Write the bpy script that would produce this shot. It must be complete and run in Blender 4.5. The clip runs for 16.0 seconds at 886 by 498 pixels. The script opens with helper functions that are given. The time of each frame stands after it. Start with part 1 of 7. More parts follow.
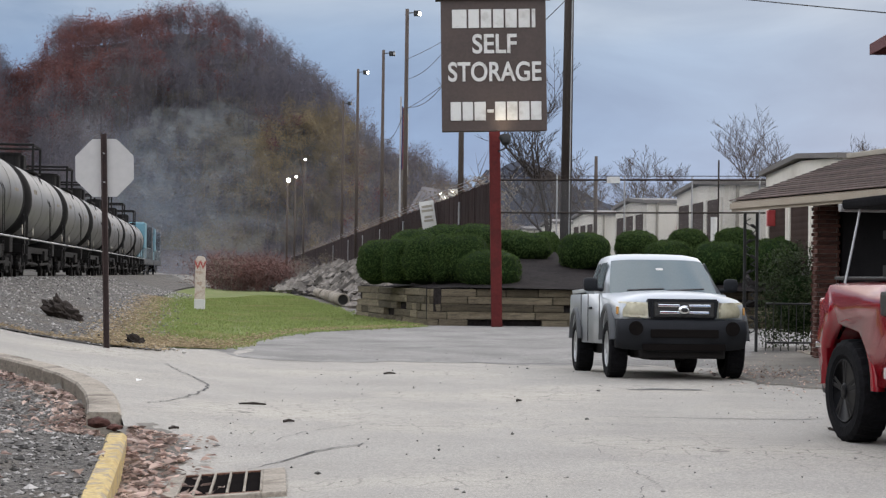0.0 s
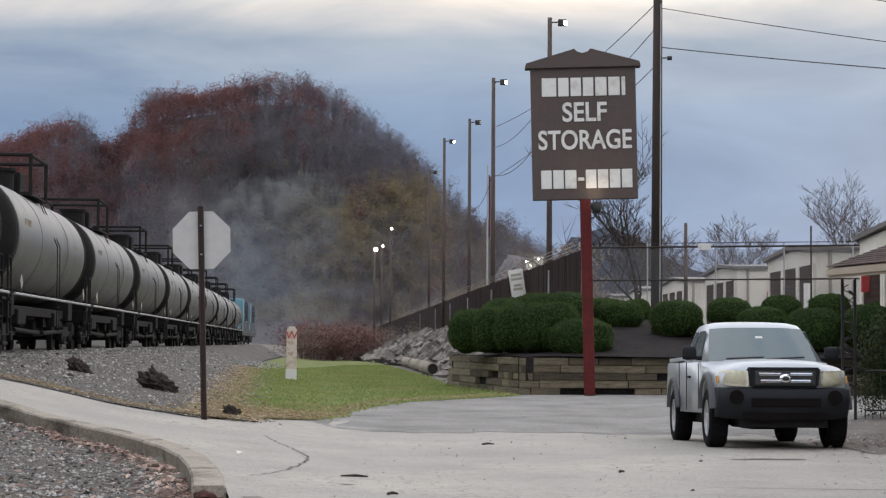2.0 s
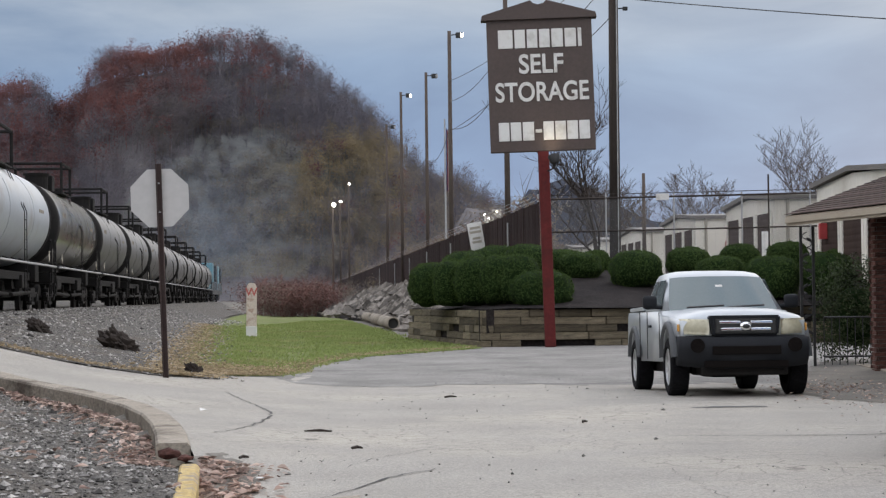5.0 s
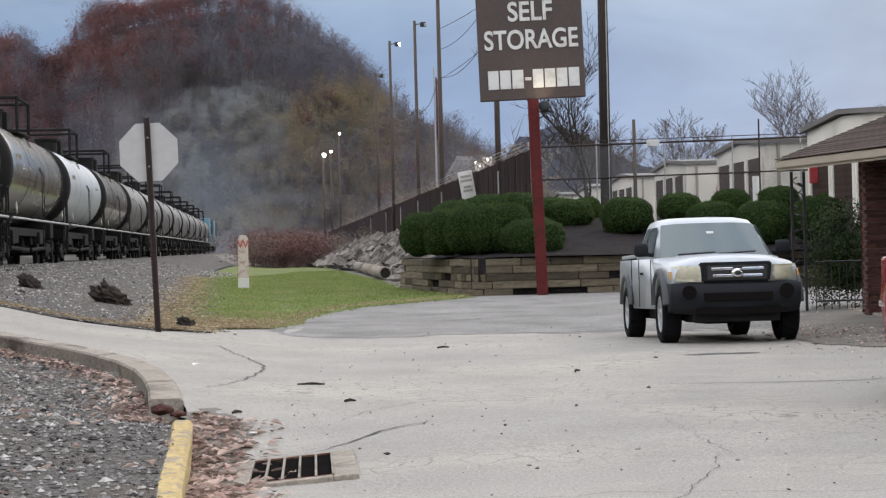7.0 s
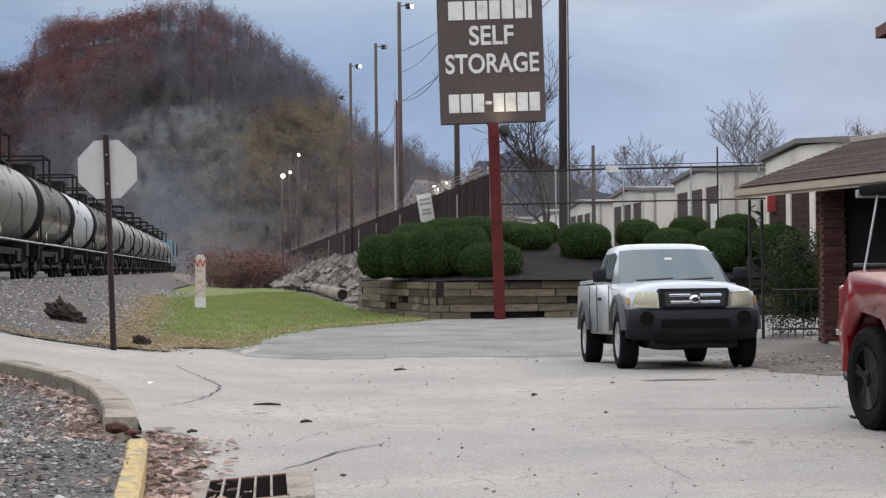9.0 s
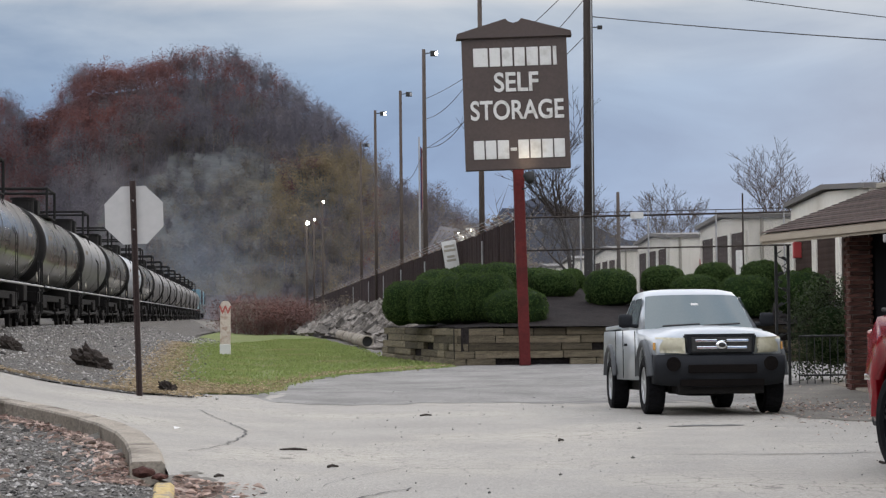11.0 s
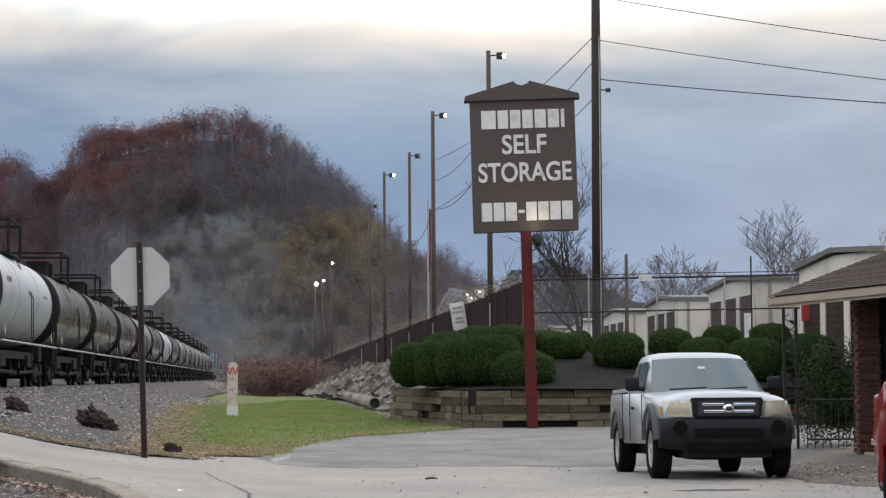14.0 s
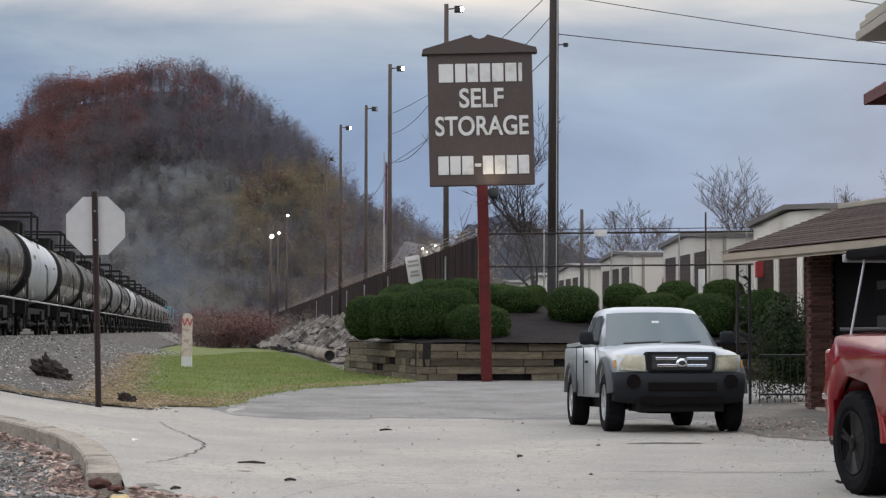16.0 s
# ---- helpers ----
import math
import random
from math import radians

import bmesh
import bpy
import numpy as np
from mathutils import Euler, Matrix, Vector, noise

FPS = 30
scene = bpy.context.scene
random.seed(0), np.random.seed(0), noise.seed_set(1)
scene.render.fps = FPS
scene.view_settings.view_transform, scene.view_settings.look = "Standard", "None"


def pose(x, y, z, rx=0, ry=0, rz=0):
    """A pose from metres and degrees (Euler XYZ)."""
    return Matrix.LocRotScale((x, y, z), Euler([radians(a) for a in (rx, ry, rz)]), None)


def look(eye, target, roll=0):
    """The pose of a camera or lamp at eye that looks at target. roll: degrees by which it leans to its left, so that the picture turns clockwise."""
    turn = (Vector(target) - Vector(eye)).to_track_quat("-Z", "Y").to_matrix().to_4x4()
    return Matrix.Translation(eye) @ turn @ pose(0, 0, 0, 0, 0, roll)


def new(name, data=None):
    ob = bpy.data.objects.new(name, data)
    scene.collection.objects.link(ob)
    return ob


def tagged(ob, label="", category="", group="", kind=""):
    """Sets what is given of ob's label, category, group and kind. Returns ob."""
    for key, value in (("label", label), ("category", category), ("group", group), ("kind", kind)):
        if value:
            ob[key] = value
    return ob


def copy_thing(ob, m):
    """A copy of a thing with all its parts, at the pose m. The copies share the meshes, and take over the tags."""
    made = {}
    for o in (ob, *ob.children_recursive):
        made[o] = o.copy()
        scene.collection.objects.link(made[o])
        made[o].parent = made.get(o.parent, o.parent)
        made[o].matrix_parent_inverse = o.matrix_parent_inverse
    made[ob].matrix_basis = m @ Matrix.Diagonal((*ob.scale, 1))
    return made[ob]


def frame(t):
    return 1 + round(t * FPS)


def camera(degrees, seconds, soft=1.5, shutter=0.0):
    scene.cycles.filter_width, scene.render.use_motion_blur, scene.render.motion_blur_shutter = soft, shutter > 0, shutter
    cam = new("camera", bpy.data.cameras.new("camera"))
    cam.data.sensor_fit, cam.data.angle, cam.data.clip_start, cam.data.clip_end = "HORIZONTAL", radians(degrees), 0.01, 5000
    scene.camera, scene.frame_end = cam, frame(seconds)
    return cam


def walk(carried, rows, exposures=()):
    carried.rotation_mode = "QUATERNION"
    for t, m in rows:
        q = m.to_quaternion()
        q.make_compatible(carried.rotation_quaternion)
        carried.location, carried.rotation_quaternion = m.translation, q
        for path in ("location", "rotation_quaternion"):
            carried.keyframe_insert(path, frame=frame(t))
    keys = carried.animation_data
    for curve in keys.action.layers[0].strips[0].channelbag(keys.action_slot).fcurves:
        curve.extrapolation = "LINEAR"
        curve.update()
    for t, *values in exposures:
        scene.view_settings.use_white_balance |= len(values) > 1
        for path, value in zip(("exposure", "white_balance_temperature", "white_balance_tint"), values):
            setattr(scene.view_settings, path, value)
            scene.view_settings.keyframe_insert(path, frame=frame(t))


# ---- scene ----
cam = camera(26.0, 16.0, soft=1.3)
PATH = [
    (0, (0.054, 0.615, 1.379), (0.055, 2.614, 1.407), 0.7),
    (0.5, (0.034, 0.604, 1.377), (0.018, 2.603, 1.431), 0.6),
    (1, (-0.026, 0.684, 1.396), (-0.087, 2.682, 1.471), 0.5),
    (1.5, (-0.062, 0.706, 1.413), (-0.139, 2.703, 1.503), 0.3),
    (2, (-0.109, 0.665, 1.405), (-0.197, 2.661, 1.503), 0.3),
    (2.5, (-0.118, 0.62, 1.403), (-0.171, 2.617, 1.503), 0.4),
    (3, (-0.123, 0.647, 1.396), (-0.159, 2.644, 1.491), 0.4),
    (3.5, (-0.132, 0.61, 1.392), (-0.165, 2.608, 1.479), 0.3),
    (6, (-0.133, 0.748, 1.412), (-0.194, 2.746, 1.439), -1.4),
    (6.5, (-0.124, 0.76, 1.424), (-0.187, 2.759, 1.44), -1.6),
    (7, (-0.123, 0.72, 1.428), (-0.16, 2.719, 1.424), -1.5),
    (7.5, (-0.141, 0.728, 1.41), (-0.159, 2.728, 1.399), -1.2),
    (8, (-0.145, 0.736, 1.406), (-0.149, 2.736, 1.403), -0.9),
    (8.5, (-0.136, 0.752, 1.42), (-0.128, 2.752, 1.428), -0.6),
    (11, (-0.162, 0.754, 1.392), (-0.179, 2.753, 1.461), -0.6),
    (11.5, (-0.155, 0.781, 1.394), (-0.189, 2.779, 1.476), -0.5),
    (12, (-0.149, 0.784, 1.388), (-0.194, 2.781, 1.486), -0.6),
    (12.5, (-0.137, 0.792, 1.398), (-0.189, 2.789, 1.509), -0.8),
    (13, (-0.131, 0.794, 1.402), (-0.182, 2.789, 1.526), -0.8),
    (13.5, (-0.118, 0.78, 1.406), (-0.16, 2.775, 1.534), -0.7),
    (14, (-0.122, 0.796, 1.405), (-0.148, 2.791, 1.538), -0.4),
    (14.5, (-0.12, 0.779, 1.401), (-0.132, 2.775, 1.53), -0.1),
    (15, (-0.134, 0.773, 1.388), (-0.135, 2.77, 1.499), 0.1),
    (15.5, (-0.142, 0.783, 1.386), (-0.134, 2.78, 1.483), 0.2),
    (16, (-0.128, 0.761, 1.383), (-0.108, 2.759, 1.468), 0.1),
]
walk(cam, [(t, look(eye, target, roll)) for t, eye, target, roll in PATH],
     [(0, 0.1), (0.5, 0.12), (1, 0.05), (1.5, -0.04), (2, -0.08), (3.5, -0.06), (6, 0.04), (7, 0.13), (8, 0.19), (8.5, 0.17), (11, 0.03), (12, -0.05), (13.5, -0.1), (16, -0.1)])

# ---- sky, sun, exposure ----
world = bpy.data.worlds.new("sky")
scene.world = world
world.use_nodes = True
scene.view_settings.exposure = 0.0
SUN_EL, SUN_AZ = radians(24), radians(38)   # azimuth clockwise from +y


def build_world():
    nt = world.node_tree
    nt.nodes.clear()
    N, L = nt.nodes.new, nt.links.new
    out, bg = N("ShaderNodeOutputWorld"), N("ShaderNodeBackground")
    tc, sep = N("ShaderNodeTexCoord"), N("ShaderNodeSeparateXYZ")
    L(tc.outputs["Generated"], sep.inputs[0])
    sky = N("ShaderNodeTexSky")
    sky.sky_type, sky.sun_disc = "NISHITA", False
    sky.sun_elevation, sky.sun_rotation = SUN_EL, SUN_AZ
    sky.air_density, sky.dust_density = 1.2, 2.0
    # streaky cloud deck
    mp = N("ShaderNodeMapping")
    mp.inputs["Scale"].default_value = (2.4, 2.4, 7.5)
    L(tc.outputs["Generated"], mp.inputs[0])
    n1 = N("ShaderNodeTexNoise")
    n1.inputs["Scale"].default_value, n1.inputs["Detail"].default_value, n1.inputs["Roughness"].default_value = 2.6, 8, 0.55
    n1.inputs["Distortion"].default_value = 0.4
    L(mp.outputs[0], n1.inputs[0])
    n2 = N("ShaderNodeTexNoise")
    n2.inputs["Scale"].default_value, n2.inputs["Detail"].default_value = 1.1, 4
    L(mp.outputs[0], n2.inputs[0])
    # height of the cloud layers, stirred by the noise
    stir = N("ShaderNodeMath"); stir.operation = "MULTIPLY_ADD"
    L(n2.outputs[0], stir.inputs[0]); stir.inputs[1].default_value = 0.075
    L(sep.outputs["Z"], stir.inputs[2])
    ramp = N("ShaderNodeValToRGB")
    els = ramp.color_ramp.elements
    stops = [(0.0, (0.20, 0.325, 0.52)), (0.070, (0.152, 0.300, 0.56)), (0.110, (0.116, 0.226, 0.445)), (0.155, (0.160, 0.256, 0.435)),
             (0.196, (0.30, 0.36, 0.455)), (0.216, (0.78, 0.72, 0.66)), (0.238, (1.50, 1.42, 1.28)), (0.36, (1.55, 1.58, 1.64)), (1.0, (1.45, 1.53, 1.70))]
    els[0].position, els[1].position = stops[0][0], stops[-1][0]
    els[0].color, els[1].color = (*stops[0][1], 1), (*stops[-1][1], 1)
    for p, c in stops[1:-1]:
        e = els.new(p)
        e.color = (*c, 1)
    L(stir.outputs[0], ramp.inputs[0])
    cl = N("ShaderNodeValToRGB")
    cl.color_ramp.elements[0].position, cl.color_ramp.elements[0].color = 0.34, (0.68, 0.75, 0.86, 1)
    cl.color_ramp.elements[1].position, cl.color_ramp.elements[1].color = 0.66, (1.36, 1.26, 1.18, 1)
    L(n1.outputs[0], cl.inputs[0])
    mul = N("ShaderNodeMix"); mul.data_type, mul.blend_type = "RGBA", "MULTIPLY"
    mul.inputs[0].default_value = 1.0
    L(ramp.outputs[0], mul.inputs[6]); L(cl.outputs[0], mul.inputs[7])
    add = N("ShaderNodeMix"); add.data_type, add.blend_type = "RGBA", "ADD"
    add.inputs[0].default_value = 0.02
    L(mul.outputs[2], add.inputs[6]); L(sky.outputs[0], add.inputs[7])
    L(add.outputs[2], bg.inputs[0])
    bg.inputs[1].default_value = 1.0
    L(bg.outputs[0], out.inputs[0])


build_world()
sun = new("sun", bpy.data.lights.new("sun", "SUN"))
sun.data.energy, sun.data.angle, sun.data.color = 0.6, radians(25), (1.0, 0.93, 0.85)
sun_dir = Vector((math.sin(SUN_AZ) * math.cos(SUN_EL), math.cos(SUN_AZ) * math.cos(SUN_EL), math.sin(SUN_EL)))
sun.matrix_world = look(sun_dir * 200, (0, 0, 0))


# ---- materials ----
def material(name, a, b=None, rough=0.8, metal=0.0, scale=3.0, fine=40.0, bump=0.3, spread=0.0, stain=None, stain_scale=0.5,
             stain_at=(0.5, 0.7), coat=0.0, stretch=(1, 1, 1), island=False, emit=None, power=0.0, spec=0.5, depth=0.02, thin=0.0, speck=None, web=None):
    """Two colours mixed by coarse and fine noise, an optional stain, a bump, and a spread of brightness from piece to piece."""
    m = bpy.data.materials.new(name)
    m.use_nodes = True
    nt = m.node_tree
    N, L = nt.nodes.new, nt.links.new
    pb = nt.nodes["Principled BSDF"]
    b = b or tuple(min(1, c * 1.25 + 0.01) for c in a)
    tc, mp = N("ShaderNodeTexCoord"), N("ShaderNodeMapping")
    mp.inputs["Scale"].default_value = stretch
    L(tc.outputs["Object"], mp.inputs[0])
    n1, n2 = N("ShaderNodeTexNoise"), N("ShaderNodeTexNoise")
    n1.inputs["Scale"].default_value, n1.inputs["Detail"].default_value = scale, 6
    n2.inputs["Scale"].default_value, n2.inputs["Detail"].default_value = fine, 4
    L(mp.outputs[0], n1.inputs[0]); L(mp.outputs[0], n2.inputs[0])
    av = N("ShaderNodeMath"); av.operation = "ADD"
    L(n1.outputs[0], av.inputs[0]); L(n2.outputs[0], av.inputs[1])
    mr = N("ShaderNodeMapRange")
    mr.inputs[1].default_value, mr.inputs[2].default_value = 0.7, 1.3
    L(av.outputs[0], mr.inputs[0])
    mix = N("ShaderNodeMix"); mix.data_type = "RGBA"
    mix.inputs[6].default_value, mix.inputs[7].default_value = (*a, 1), (*b, 1)
    L(mr.outputs[0], mix.inputs[0])
    col = mix.outputs[2]
    if stain:
        n3 = N("ShaderNodeTexNoise")
        n3.inputs["Scale"].default_value, n3.inputs["Detail"].default_value, n3.inputs["Roughness"].default_value = stain_scale, 8, 0.62
        L(mp.outputs[0], n3.inputs[0])
        m3 = N("ShaderNodeMapRange")
        m3.inputs[1].default_value, m3.inputs[2].default_value = stain_at
        L(n3.outputs[0], m3.inputs[0])
        x = N("ShaderNodeMix"); x.data_type = "RGBA"
        x.inputs[7].default_value = (*stain, 1)
        L(m3.outputs[0], x.inputs[0]); L(col, x.inputs[6])
        col = x.outputs[2]
    if speck:
        n4, m4, h4 = N("ShaderNodeTexNoise"), N("ShaderNodeMapRange"), N("ShaderNodeHueSaturation")
        n4.inputs["Scale"].default_value, n4.inputs["Detail"].default_value, n4.inputs["Roughness"].default_value = speck[0], 3, 0.7
        m4.inputs[1].default_value, m4.inputs[2].default_value = 0.32, 0.68
        m4.inputs[3].default_value, m4.inputs[4].default_value = 1 - speck[1], 1 + speck[1]
        L(tc.outputs["Object"], n4.inputs[0]); L(n4.outputs[0], m4.inputs[0])
        L(m4.outputs[0], h4.inputs["Value"]); L(col, h4.inputs["Color"])
        col = h4.outputs[0]
    if web:
        # fine crazing in worn areas
        wn, wa = N("ShaderNodeTexNoise"), N("ShaderNodeMix")
        wn.inputs["Scale"].default_value, wn.inputs["Detail"].default_value = 3.0, 5
        wa.data_type, wa.blend_type = "RGBA", "ADD"
        wa.inputs[0].default_value = 0.25
        vo, w1, w2, w3, h5 = N("ShaderNodeTexVoronoi"), N("ShaderNodeMapRange"), N("ShaderNodeMapRange"), N("ShaderNodeMath"), N("ShaderNodeHueSaturation")
        vo.feature = "DISTANCE_TO_EDGE"
        vo.inputs["Scale"].default_value = web[0]
        L(tc.outputs["Object"], wn.inputs[0]); L(tc.outputs["Object"], wa.inputs[6]); L(wn.outputs["Color"], wa.inputs[7]); L(wa.outputs[2], vo.inputs["Vector"])
        w1.inputs[1].default_value, w1.inputs[2].default_value, w1.inputs[3].default_value, w1.inputs[4].default_value = 0.0, 0.035, 1.0, 0.0
        L(vo.outputs["Distance"], w1.inputs[0])
        wm = N("ShaderNodeTexNoise")
        wm.inputs["Scale"].default_value, wm.inputs["Detail"].default_value = 0.35, 4
        L(tc.outputs["Object"], wm.inputs[0])
        w2.inputs[1].default_value, w2.inputs[2].default_value, w2.inputs[3].default_value, w2.inputs[4].default_value = 0.46, 0.62, 0.0, web[1]
        L(wm.outputs[0], w2.inputs[0])
        w3.operation = "MULTIPLY"
        L(w1.outputs[0], w3.inputs[0]); L(w2.outputs[0], w3.inputs[1])
        w4 = N("ShaderNodeMath"); w4.operation = "SUBTRACT"
        w4.inputs[0].default_value = 1.0
        L(w3.outputs[0], w4.inputs[1])
        L(w4.outputs[0], h5.inputs["Value"]); L(col, h5.inputs["Color"])
        col = h5.outputs[0]
    if spread:
        src = N("ShaderNodeNewGeometry").outputs["Random Per Island"] if island else N("ShaderNodeObjectInfo").outputs["Random"]
        s = N("ShaderNodeMapRange")
        s.inputs[3].default_value, s.inputs[4].default_value = 1 - spread, 1 + spread
        L(src, s.inputs[0])
        h = N("ShaderNodeHueSaturation")
        L(s.outputs[0], h.inputs["Value"]); L(col, h.inputs["Color"])
        col = h.outputs[0]
    L(col, pb.inputs["Base Color"])
    pb.inputs["Metallic"].default_value = metal
    pb.inputs["Specular IOR Level"].default_value = spec
    pb.inputs["Coat Weight"].default_value = coat
    pb.inputs["Coat Roughness"].default_value = 0.08
    rr = N("ShaderNodeMapRange")
    rr.inputs[3].default_value, rr.inputs[4].default_value = max(0.02, rough - 0.08), min(1, rough + 0.08)
    L(n1.outputs[0], rr.inputs[0]); L(rr.outputs[0], pb.inputs["Roughness"])
    if bump:
        bp = N("ShaderNodeBump")
        bp.inputs["Strength"].default_value, bp.inputs["Distance"].default_value = bump, depth
        L(av.outputs[0], bp.inputs["Height"]); L(bp.outputs[0], pb.inputs["Normal"])
    if thin:
        tr, mx = N("ShaderNodeBsdfTranslucent"), N("ShaderNodeMixShader")
        mx.inputs[0].default_value = thin
        L(col, tr.inputs[0]); L(pb.outputs[0], mx.inputs[1]); L(tr.outputs[0], mx.inputs[2])
        L(mx.outputs[0], nt.nodes["Material Output"].inputs[0])
    if emit:
        pb.inputs["Emission Color"].default_value, pb.inputs["Emission Strength"].default_value = (*emit, 1), power
    return m


